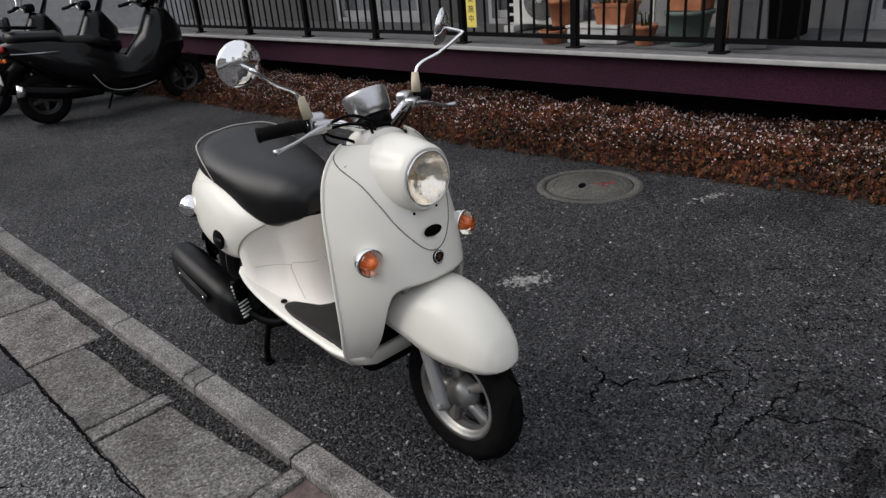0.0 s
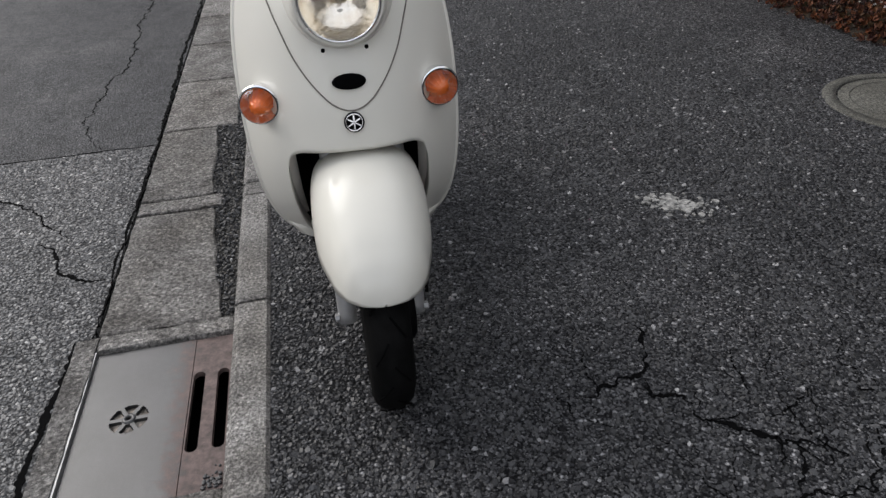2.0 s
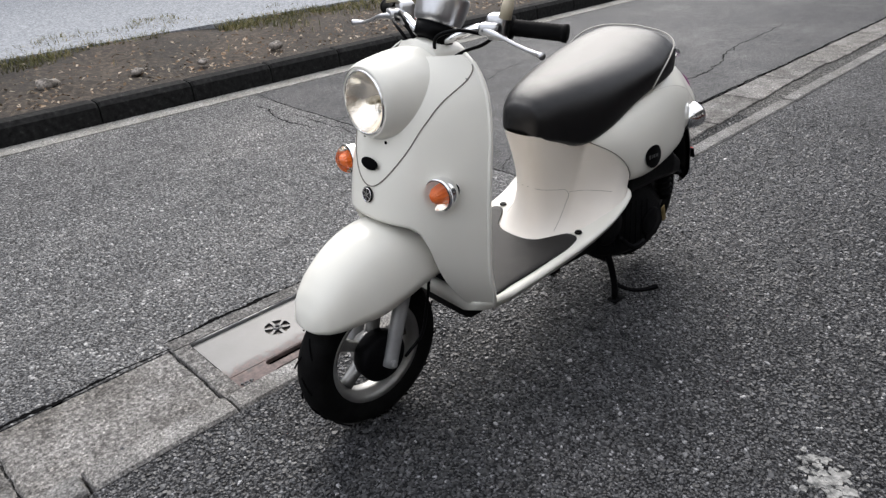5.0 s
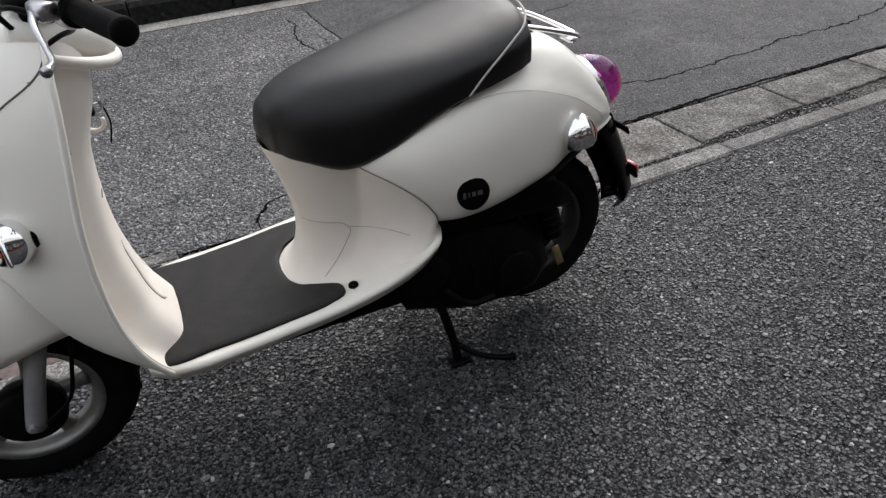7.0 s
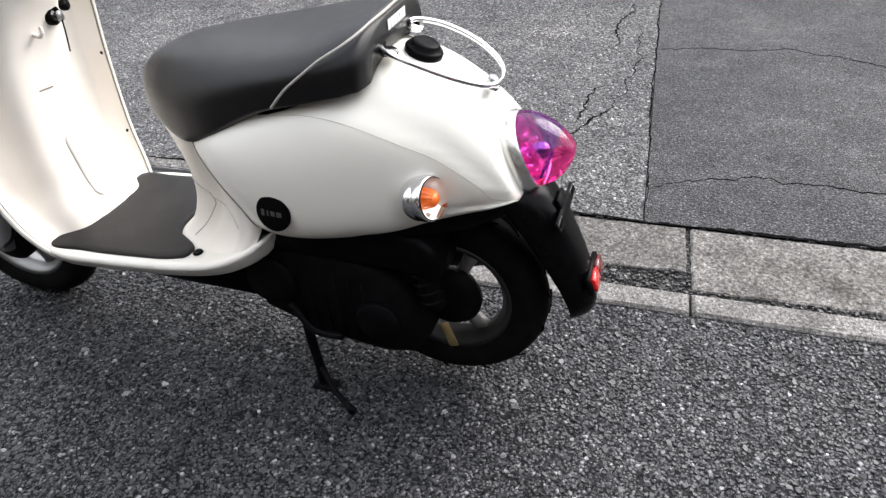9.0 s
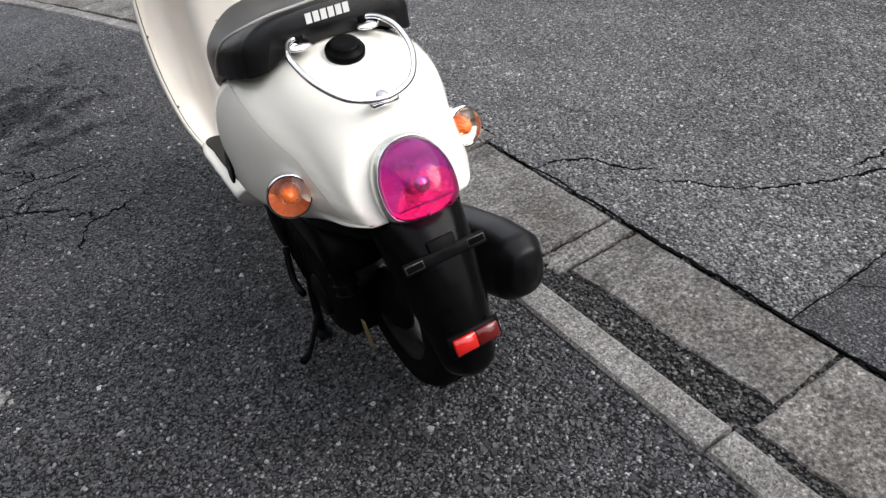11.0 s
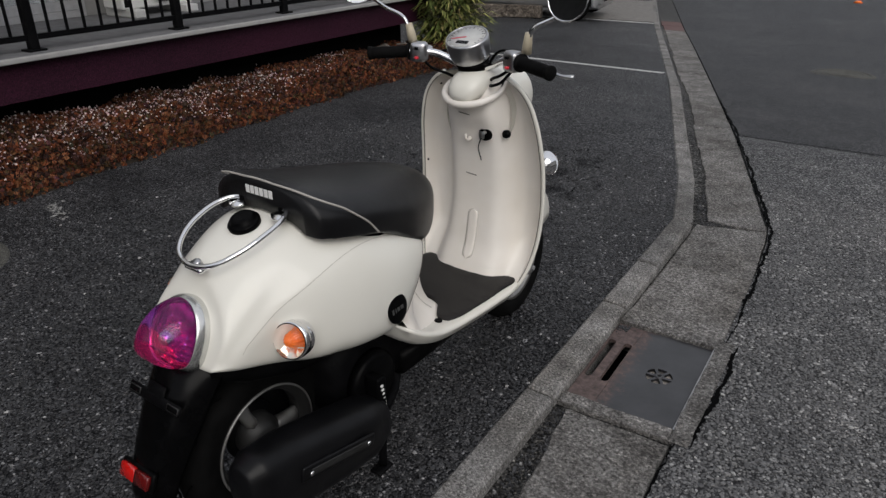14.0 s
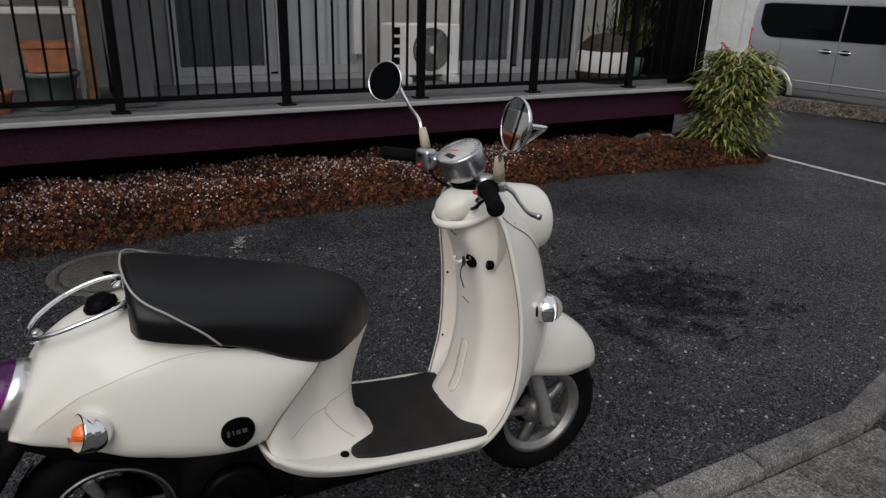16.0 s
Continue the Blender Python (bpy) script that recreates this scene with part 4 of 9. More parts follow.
# ---- painted lines of the lot ----
for i, (xa, ya, xb, yb, w) in enumerate([(4.25, -3.78, 2.16, -3.76, 0.075), (5.8, -8.55, 3.75, -8.68, 0.09)]):
    d = Vector((xb - xa, yb - ya)).normalized()
    nx, ny = -d.y * w / 2, d.x * w / 2
    v, f = prism([(xa + nx, ya + ny), (xa - nx, ya - ny), (xb - nx, yb - ny), (xb + nx, yb + ny)], -0.002, 0.003)
    ln = part("parking_line", (draped(v), f), WHITELINE, None, smooth=False)
    tagged(ln, "worn white painted parking line", "road marking", kind="structure")

# ---- far side of the street: pale gutter, dirty kerb, leaf litter and grass ----
far_gutter = part("far_gutter", sheet(lambda y: -2.12, lambda y: -1.963, [-9, -4, -1.5, 0, 4, 9, 20, 40], -0.018, 0.1), PALECONC, None, smooth=False)
tagged(far_gutter, "pale concrete gutter strip along the far kerb", "gutter", kind="structure")
far_run = thing("far_kerb", pose(0, 0, 0), "blackened kerb stones on the far side of the street", "kerb", kind="structure")
for i in range(22):
    y = -2.5 + i * 0.62
    rows = []
    for yy in (y + 0.004, y + 0.02, y + 0.6, y + 0.616):
        e = 0.006 if yy in (y + 0.004, y + 0.616) else 0.0
        rows.append([(-2.122 - e, yy, -0.08), (-2.135 - e, yy, 0.085 - e), (-2.165, yy, 0.112 - e), (-2.262, yy, 0.115 - e), (-2.28, yy, -0.08)])
    part("kerb_stone", (draped(loft(rows, True, True)[0]), loft(rows, True, True)[1]), FARKERB, far_run, smooth=False)
xs = np.r_[np.linspace(-2.26, -5.0, 40), -8, -20, -60]
ysb = np.linspace(-12, 20, 110)
bank_v = []
for y in ysb:
    for x in xs:
        h = 0.095 + 0.07 * min(1, (-2.26 - x) / 1.2) + 0.035 * noise.noise((x * 2.1, y * 2.1, 0)) * min(1, (-2.26 - x) * 4) + 0.012 * noise.noise((x * 9, y * 9, 3))
        bank_v.append((x, y, h + float(fall(y)) * 0.3))
n = len(xs)
bank = part("verge", (bank_v, [(a * n + c, a * n + c + 1, (a + 1) * n + c + 1, (a + 1) * n + c) for a in range(len(ysb) - 1) for c in range(n - 1)]), SOIL, None)
tagged(bank, "dark soil verge strewn with fallen leaves", "verge", kind="structure")


def scatter(name, count, place, shape, mat, label, category, seed):
    """Many small leaves joined in one mesh; place(rng) gives a position, a turn and a size."""
    r = random.Random(seed)
    verts, faces = [], []
    for _ in range(count):
        at, turn, size = place(r)
        c = len(verts)
        m = Matrix.Translation(at) @ Euler(turn).to_matrix().to_4x4()
        for q in shape[0]:
            verts.append(tuple(m @ (Vector(q) * size)))
        faces += [tuple(i + c for i in f) for f in shape[1]]
    ob = part(name, (verts, faces), mat, None, smooth=False)
    return tagged(ob, label, category, kind="stuff")


LEAF = ([(0, -1, 0), (0.55, 0.0, 0.18), (0, 1.1, 0), (-0.55, 0.0, 0.18)], [(0, 1, 2), (0, 2, 3)])
BLADE = ([(-0.05, 0, 0), (0.05, 0, 0), (0.035, 0.12, 0.6), (-0.035, 0.12, 0.6), (0, 0.45, 1.0)], [(0, 1, 2, 3), (3, 2, 4)])


def litter(r):
    x = -2.3 - abs(r.gauss(0, 0.6))
    y = r.uniform(-3, 9)
    return (x, y, 0.115 + 0.07 * min(1, (-2.26 - x) / 1.2) + r.uniform(0, 0.015)), (r.uniform(-0.6, 0.6), r.uniform(-0.6, 0.6), r.uniform(0, 6.3)), r.uniform(0.008, 0.022)


scatter("fallen_leaves", 3500, litter, LEAF, DRYLEAF, "brown fallen leaves on the verge", "leaves", 5)


def lawn(r):
    x = -3.75 + abs(r.gauss(0, 0.30))
    y = r.uniform(-3, 8)
    if noise.noise((x * 1.4, y * 1.4, 7)) < -0.15 + max(0, (x + 3.1)):
        x -= 0.8
    return (x, y, 0.15), (r.uniform(-0.5, 0.5), r.uniform(-0.5, 0.5), r.uniform(0, 6.3)), r.uniform(0.03, 0.085)


scatter("verge_grass", 14000, lawn, BLADE, LAWN, "short yellowish winter grass on the verge", "grass", 6)
gravel = part("gravel_yard", block((40, 40, 0.1), (-23.70, 5, 0.14)), GRAVEL, None, smooth=False)
tagged(gravel, "pale gravel yard beyond the verge", "ground", kind="structure")
stake = thing("fence_post", pose(-3.12, 1.46, 0.12, 0, 3, 0), "thin dark weathered post standing in the verge", "post")
part("shaft", lathe([(0.045, -0.05), (0.05, 0.0), (0.042, 0.6), (0.040, 1.6), (0.0, 1.62)], 12), BARK, stake)
for i, (x, y, s) in enumerate([(-2.75, 1.75, 0.09), (-2.6, 2.3, 0.06), (-2.9, 1.3, 0.08), (-2.5, 2.75, 0.05), (-2.55, 3.4, 0.07)]):
    bm = bmesh.new()
    bmesh.ops.create_icosphere(bm, subdivisions=2, radius=s)
    for v in bm.verts:
        v.co *= 0.8 + 0.35 * noise.noise(v.co * 18 + Vector((i, 0, 0)))
        v.co.z *= 0.6
    st = part("stone", bm, STONE, None)
    st.location = (x, y, 0.15)
    tagged(st, "small grey-brown stone lying on the verge", "stone", "stones on the verge")

# ---- planted bed in front of the building ----
def bed_edge(y):
    return float(np.interp(y, [-3.6, -2.2, -0.8, 0.8, 2.7, 5.2, 7.5, 12], [3.98, 3.92, 3.93, 3.88, 3.76, 3.62, 3.60, 3.6]))


bv = []
BX, BY = 24, 150
for j in range(BY + 1):
    y = -3.5 + j / BY * 13.5
    e = bed_edge(y) + 0.05 * noise.noise((y * 3, 0, 0)) + 0.03 * noise.noise((y * 11, 2, 0))
    for i in range(BX + 1):
        f = i / BX
        x = e + (4.80 - e) * f
        h = -0.004 + 0.116 * min(1, f * 3.2) + 0.065 * noise.noise((x * 4, y * 4, 0)) * min(1, f * 4) - 0.03 * max(0, f - 0.75) * 4
        bv.append((x, y, h + float(fall(y))))
bed = part("planting_bed", (bv, [(j * (BX + 1) + i, j * (BX + 1) + i + 1, (j + 1) * (BX + 1) + i + 1, (j + 1) * (BX + 1) + i) for j in range(BY) for i in range(BX)]), SOIL, None)
tagged(bed, "low planted bed of dark soil along the building", "flower bed", kind="structure")


def bed_height(x, y, f):
    return -0.004 + 0.116 * min(1, f * 3.2) + 0.065 * noise.noise((x * 4, y * 4, 0)) * min(1, f * 4) + float(fall(y))


def sprig(r):
    y = -3.45 + 12.9 * r.random()
    f = min(1.0, abs(r.random() ** 0.85))
    e = bed_edge(y) + 0.05 * noise.noise((y * 3, 0, 0)) + 0.03 * noise.noise((y * 11, 2, 0))
    x = e + (4.72 - e) * f - 0.05 * r.random() ** 2
    return (x, y, bed_height(x, y, f) + r.uniform(-0.01, 0.05)), (r.uniform(-0.9, 0.9), r.uniform(-0.9, 0.9), r.uniform(0, 6.3)), r.uniform(0.008, 0.022)


TUFT = ([(0, 0, -0.6), (0.8, 0.15, 0.3), (0.25, 0.3, 0.9), (-0.2, 0.85, 0.35), (-0.35, 0.15, 0.9), (-0.75, -0.35, 0.25), (0.1, -0.3, 1.0), (0.3, -0.85, 0.3)], [(0, 1, 2), (0, 3, 4), (0, 5, 6), (0, 7, 6)])
scatter("ground_cover", 78000, sprig, TUFT, SEDUM, "dry reddish brown succulent ground cover in the bed", "ground cover", 7)


def flower(r):
    while True:
        at, turn, size = sprig(r)
        f = (at[0] - bed_edge(at[1])) / (4.72 - bed_edge(at[1]))
        if f > 0.12 and noise.noise((at[0] * 2.5, at[1] * 2.5, 4)) + 0.55 * (at[1] > -0.6) + 0.4 * f > r.random() * 0.9 and at[1] > -1.9:
            return (at[0], at[1], at[2] + 0.022), turn, size * 0.46


scatter("dry_blossom", 13000, flower, TUFT, BLOSSOM, "pale dried flower heads over the ground cover", "flowers", 8)

# ---- building with its raised veranda ----
Y0, Y1 = -3.02, 11.5
ver = part("veranda_slab", block((1.36, Y1 - Y0, 0.225), (5.135, (Y0 + Y1) / 2, 0.4475)), PURPLEWALL, None, smooth=False)
tagged(ver, "raised veranda with purple stippled plinth", "veranda", kind="structure")
vtop = part("veranda_floor", rounded((1.40, Y1 - Y0 + 0.03, 0.024), (5.11, (Y0 + Y1) / 2, 0.574), 0.006, 2), VERANDA, None, smooth=False)
tagged(vtop, "pale grey concrete veranda floor", "floor", kind="structure")
nosing = part("veranda_nosing", rounded((0.03, Y1 - Y0 + 0.03, 0.030), (4.398, (Y0 + Y1) / 2, 0.574), 0.006, 2), WALLPALE, None, smooth=False)
tagged(nosing, "pale metal nosing along the veranda's edge", "trim", kind="structure")
# the shade below the slab is put into this wall's black colour
under = part("plinth_shade_wall", block((0.1, Y1 - Y0 - 0.02, 0.5), (4.85, (Y0 + Y1) / 2, 0.08)), DARKROOM, None, smooth=False)
tagged(under, "recessed plinth under the veranda, coloured black for its shade", "wall", kind="structure")

# back wall, pierced by three sliding windows
WX = 5.78
openings = [(-2.50, -0.95, 2.35), (-0.10, 1.55, 2.35), (3.4, 5.0, 2.35), (6.0, 7.5, 2.35)]
edges = [Y0]
for a, c, top in openings:
    edges += [a, c]
edges.append(Y1)
for i in range(0, len(edges), 2):
    w = part("wall_veranda", block((0.15, edges[i + 1] - edges[i] - 0.004, 5.0), (WX + 0.075, (edges[i] + edges[i + 1]) / 2, 0.57 + 2.5)), WALLPALE if edges[i] < 2 else SIDING, None, smooth=False)
    tagged(w, "grey rendered wall behind the veranda", "wall", kind="structure")
for a, c, top in openings:
    w = part("wall_above_window", block((0.15, c - a, 3.0), (WX + 0.075, (a + c) / 2, top + 1.72)), SIDING, None, smooth=False)
    tagged(w, "grey rendered wall over the window", "wall", kind="structure")
    win = thing("window", pose(WX, (a + c) / 2, 0.586), "tall sliding window with aluminium frame and drawn curtain", "window", "veranda windows", kind="structure")
    wd, ht = c - a, top - 0.366
    part("sill", block((0.11, wd, 0.05), (0.03, 0, 0.027)), SASH, win, smooth=False)
    part("head", block((0.11, wd, 0.05), (0.03, 0, ht - 0.03)), SASH, win, smooth=False)
    for s in (-1, 1):
        part("jamb", block((0.11, 0.045, ht - 0.1), (0.03, s * (wd / 2 - 0.0225), ht / 2)), SASH, win, smooth=False)
        pane = part("pane", block((0.006, wd / 2 - 0.06, ht - 0.2), (0.03 + 0.02 * s, s * wd / 4, ht / 2)), GLASS, win, smooth=False)
        pane.visible_shadow = False
        for e in (-1, 1):
            part("stile", block((0.03, 0.045, ht - 0.11), (0.03 + 0.02 * s, s * wd / 4 + e * (wd / 4 - 0.05), ht / 2)), SASH, win, smooth=False)
        part("bottom_rail", block((0.03, wd / 2 - 0.15, 0.07), (0.03 + 0.02 * s, s * wd / 4, 0.09)), SASH, win, smooth=False)
    # drawn curtains: dark over one leaf and white over the other, or a dark one with a white edge
    near = a > -0.5 and a < 1
    hangs = ((-wd / 2, 0.0, WHITECURTAIN if near else DARKCURTAIN), (0.0, wd / 2, DARKCURTAIN)) if a < 1 else ((-wd / 2, wd / 2, CURTAIN),)
    for q0, q1, cloth in hangs:
        pleats = np.linspace(q0, q1, 60)
        rows = [[(0.17 + 0.018 * math.sin(q * 55 + 0.6 * math.sin(q * 9)), q, z) for q in pleats] for z in (0.06, ht)]
        part("curtain", loft(rows, False, False), cloth, win, "pleated curtain behind the glass")
    if a < -2:
        for s in (-1, 1):
            part("middle_rail", block((0.03, wd / 2 - 0.15, 0.035), (0.03 + 0.02 * s, s * wd / 4, 0.86)), SASH, win, smooth=False)
# black sheet in place of the rooms' unlit depth
room = part("room_shade_wall", block((0.1, Y1 - Y0, 6.0), (7.2, (Y0 + Y1) / 2, 3.4)), DARKROOM, None, smooth=False)
tagged(room, "black back wall standing in for the unlit rooms", "wall", kind="structure")
end = part("wall_end", block((2.0, 0.12, 6.0), (6.86, Y0 - 0.06, 3.2)), WHITEWALL, None, smooth=False)
tagged(end, "off-white end wall of the building", "wall", kind="structure")
# unseen slab added to block sky light, deeper over the veranda's far half
for x0, ya0, yb0 in ((5.15, Y0, 1.15), (4.2, 1.154, Y1)):
    roof = part("unseen_sky_block", block((7.3 - x0, yb0 - ya0, 0.2), ((x0 + 7.3) / 2, (ya0 + yb0) / 2, 2.75)), WHITEWALL, None, smooth=False)
    tagged(roof, "unseen slab added overhead to block sky light from the veranda", "balcony", kind="structure")
    rail2 = part("unseen_sky_upstand", block((0.12, yb0 - ya0, 1.1), (x0 + 0.06, (ya0 + yb0) / 2, 3.402)), WHITEWALL, None, smooth=False)
    tagged(rail2, "unseen upstand added on the slab to block more sky light", "balcony", kind="structure")

# ---- railing ----
fence = thing("veranda_railing", pose(4.555, 0, 0.586), "black painted metal railing along the veranda", "railing")
posts = [-2.97, -2.11, -1.07, -0.03, 1.0, 2.05, 3.14, 4.257, 5.387, 6.49, 7.63, 8.81, 10.0]
for y in posts:
    v, f = join(rounded((0.055, 0.055, 1.12), (0, y, 0.56), 0.006, 1), rounded((0.095, 0.11, 0.012), (0, y, 0.006), 0.003, 1))
    part("post", (v, f), FENCE, fence, smooth=False)
for a, c in zip(posts, posts[1:]):
    for z, h in ((0.078, 0.032), (1.06, 0.032)):
        part("rail", block((0.03, c - a - 0.055, h), (0, (a + c) / 2, z)), FENCE, fence, smooth=False)
    n = 9 if c - a > 0.95 else 7
    for i in range(1, n):
        part("baluster", block((0.013, 0.015, 0.965), (0, a + (c - a) * i / n, 0.57)), FENCE, fence, smooth=False)
part("handrail", rounded((0.06, posts[-1] - posts[0] + 0.1, 0.04), (0, (posts[0] + posts[-1]) / 2, 1.14), 0.01, 2), FENCE, fence, smooth=False)

# dark screen at the end of the veranda
screen = thing("privacy_screen", pose(4.63, -2.2, 0.586), "black screen panel tied behind the railing", "screen")
part("panel", block((0.012, 0.30, 1.1), (0, -0.62, 0.56)), FENCE, screen, smooth=False)
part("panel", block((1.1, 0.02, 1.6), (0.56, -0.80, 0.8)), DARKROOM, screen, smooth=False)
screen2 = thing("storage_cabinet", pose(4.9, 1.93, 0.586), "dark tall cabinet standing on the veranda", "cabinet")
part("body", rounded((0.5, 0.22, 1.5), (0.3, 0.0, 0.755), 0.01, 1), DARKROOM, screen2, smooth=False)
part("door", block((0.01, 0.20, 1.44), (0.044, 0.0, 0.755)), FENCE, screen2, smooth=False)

# ---- the scooter: x to its left, y to its rear, z up ----
SCOOT = pose(1.229, 1.373, 0, 0, 0, -2.41)
scooter = thing("motor_scooter", SCOOT, "cream retro motor scooter parked on its stand on the asphalt", "motor scooter")


def shield_w(z):
    return sm([0.245, 0.28, 0.33, 0.40, 0.48, 0.58, 0.68, 0.74, 0.79, 0.83, 0.86, 0.885, 0.90], [0.150, 0.175, 0.195, 0.208, 0.215, 0.216, 0.211, 0.204, 0.193, 0.179, 0.160, 0.134, 0.108], z)


def shield_edge(z):
    return sm([0.245, 0.28, 0.33, 0.40, 0.484, 0.56, 0.643, 0.742, 0.80, 0.86, 0.90], [0.186, 0.166, 0.142, 0.118, 0.107, 0.106, 0.111, 0.126, 0.135, 0.142, 0.146], z)


def shield_mid(z):
    return sm([0.245, 0.32, 0.39, 0.45, 0.543, 0.607, 0.717, 0.80, 0.86, 0.90], [0.13, 0.05, -0.01, -0.045, -0.072, -0.064, -0.038, -0.010, 0.030, 0.065], z)


def shield_at(s, z):
    """A point of the front shield: s from -1 to 1 across, at the height z."""
    s, z = np.asarray(s, float), np.asarray(z, float)
    a = np.abs(s)
    y = shield_mid(z) + (shield_edge(z) - shield_mid(z)) * (np.sin(a * 1.45) / math.sin(1.45)) ** 2.5
    return np.stack([shield_w(z) * np.sin(s * 1.45) / math.sin(1.45), y, z + 0 * s], -1)


# lower rim of the shield: wheel arch in the middle, two feet at the sides
AU = [0.0, 0.2, 0.38, 0.48, 0.56, 0.66, 0.78, 0.88, 0.94, 1.0]
AS = [0.0, 0.22, 0.38, 0.44, 0.475, 0.49, 0.50, 0.53, 0.66, 1.0]
AZ = [0.552, 0.550, 0.542, 0.525, 0.49, 0.43, 0.34, 0.275, 0.25, 0.247]
NU, NV = 44, 46
rows = []
for i in range(-NU, NU + 1):
    uu = abs(i) / NU
    sb, zb = float(np.interp(uu, AU, AS)), float(sm(AU, AZ, uu))
    zt = 0.90 - 0.0 * uu
    row = []
    for j in range(NV + 1):
        f = j / NV
        f2 = f**0.9
        s, z = uu + (sb - uu) * f2, zt + (zb - zt) * f
        row.append(shield_at(math.copysign(s, i) if i else 0.0, z))
    row = np.array(row)
    inner = row[-1] + np.array([0.0, 0.014, 0.004])
    inner2 = row[-1] + np.array([0.0, 0.030, 0.012])
    rows.append(np.concatenate([row, [inner, inner2]]))
shield = part("front_shield", loft(rows, False, False), CREAM, scooter, "glossy cream front shield")


def seam(name, pts, parent, r=0.0016, mat=None):
    part(name, tube(smooth_line(pts, 60), r, 6), mat or SEAM, parent)


# the V-shaped panel gap on the shield
vp = [(x, z) for x, z in ((0.148, 0.885), (0.136, 0.83), (0.115, 0.775), (0.091, 0.715), (0.064, 0.672), (0.032, 0.638), (0.0, 0.626))]
vp = [(-math.asin(min(0.99, x / float(shield_w(z)) * 0.993)) / 1.45, z) for x, z in vp] + [(math.asin(min(0.99, x / float(shield_w(z)) * 0.993)) / 1.45, z) for x, z in vp[::-1][1:]]
va = np.array(vp)
vk = np.linspace(0, len(va) - 1, 120)
vs_, vz_ = (sm(np.arange(len(va)), va[:, c], vk) for c in (0, 1))
part("panel_gap", tube([shield_at(q, z) + np.array([0.0006 * np.sign(q), -0.0004, 0]) for q, z in zip(vs_, vz_)], 0.0015, 6), SEAM, shield)


# rear face of the shield: a shallow tray with a rounded steering column down the middle
def inner_at(s, z):
    a = abs(s)
    w = float(shield_w(z)) * 0.985
    y = float(shield_edge(z)) - 0.050 * (1 - a**6) * min(1, max(0, (z - 0.30) / 0.1)) + 0.004
    col = float(sm([0.265, 0.337, 0.367, 0.442, 0.512, 0.574, 0.632, 0.696, 0.745, 0.79, 0.84, 0.897], [0.225, 0.188, 0.172, 0.153, 0.143, 0.142, 0.145, 0.154, 0.168, 0.186, 0.192, 0.19], z))
    y += max(0.0, col - y) * math.exp(-((a / (0.38 if z > 0.5 else 0.38 + 0.5 * (0.5 - z))) ** 6.5))
    y = max(y, float(shield_at(s, z)[1]) + 0.007)
    return (w * math.sin(s * 1.45) / math.sin(1.45), y, z)


rows = [[inner_at(-1 + 2 * i / 60, z) for z in np.linspace(0.265, 0.897, 50)] for i in range(61)]
inner = part("leg_panel", loft(rows, False, False), INNER, scooter, "pale cream inner leg panel with key and hook")
rim_l = [shield_at(1, z) + np.array([-0.001, 0.003, 0]) for z in np.linspace(0.247, 0.90, 40)]
for s in (1, -1):
    part("rim", tube([(q[0] * s, q[1], q[2]) for q in rim_l], 0.006, 8), CREAM, shield)
    part("rim_gap", tube([(q[0] * s - 0.0055 * s, q[1] + 0.0035, q[2]) for q in rim_l], 0.0016, 6), SEAM, shield)
for z, s in ((0.60, 0.90), (0.40, 0.90), (0.60, -0.92), (0.40, -0.90), (0.855, 0.74), (0.855, -0.66)):
    x, y, zz = inner_at(s, z)
    part("screw", lathe([(0.0, -0.004), (0.0045, -0.004), (0.0045, 0.0), (0.0, 0.001)], 10, facing((x, y, zz), (-s * 0.5, 1, 0))), ENGINE, inner)
# long narrow lid on the column, and two short slits above it
lid_rows, lid_rim = [], []
for f in np.linspace(-1, 1, 25):
    wl2 = 0.017 * (1 - max(0.0, abs(f) - 0.78) ** 2 / 0.0484) ** 0.5 + 0.0012
    z = 0.415 + 0.076 * f
    y0 = inner_at(0.0, z)[1]
    lid_rows.append([(q * wl2, y0 + h, z) for q, h in ((-1, -0.002), (-0.93, 0.0022), (-0.5, 0.0030), (0.5, 0.0030), (0.93, 0.0022), (1, -0.002))])
    lid_rim.append((wl2, y0 + 0.0006, z))
part("service_lid", loft(lid_rows, False, False), INNER, inner)
part("panel_gap", tube(np.array(lid_rim + [(-x, y, z) for x, y, z in lid_rim[::-1]] + lid_rim[:1]), 0.0009, 6), SEAMPALE, inner)
# round pad under the key, and a screw by the collar
part("round_pad", lathe([(0.036, -0.004), (0.035, 0.0), (0.028, 0.002), (0.015, 0.0035), (0.0, 0.004)], 32, facing((-0.062, inner_at(-0.32, 0.70)[1] + 0.0005, 0.700), (-0.35, 1, 0.1))), INNER, inner)
for zz, s0, s1 in ((0.795, -0.02, 0.11), (0.60, -0.02, 0.10)):
    seam("panel_gap", [np.array(inner_at(s, zz + 0.03 * (s - s0))) + (0, 0.0004, 0) for s in np.linspace(s0, s1, 6)], inner, 0.0016)
kx, ky, kz = -0.048, 0.163, 0.742
part("key_barrel", lathe([(0.0, -0.02), (0.021, -0.02), (0.021, 0.006), (0.017, 0.010), (0.009, 0.010), (0.008, 0.004), (0.0, 0.004)], 20, facing((kx, ky, kz), (0, 1, 0.1))), PLASTIC, inner)
key = part("key", join(rounded((0.018, 0.004, 0.022), (kx, ky + 0.024, kz), 0.003, 1), block((0.004, 0.02, 0.002), (kx, ky + 0.012, kz))), BRUSHED, inner, "steel ignition key")
part("key_cord", tube(smooth_line([(kx, ky + 0.026, kz - 0.008), (kx + 0.006, ky + 0.03, kz - 0.03), (kx + 0.002, ky + 0.02, kz - 0.075)], 14), 0.0016, 6), PLASTIC, key)

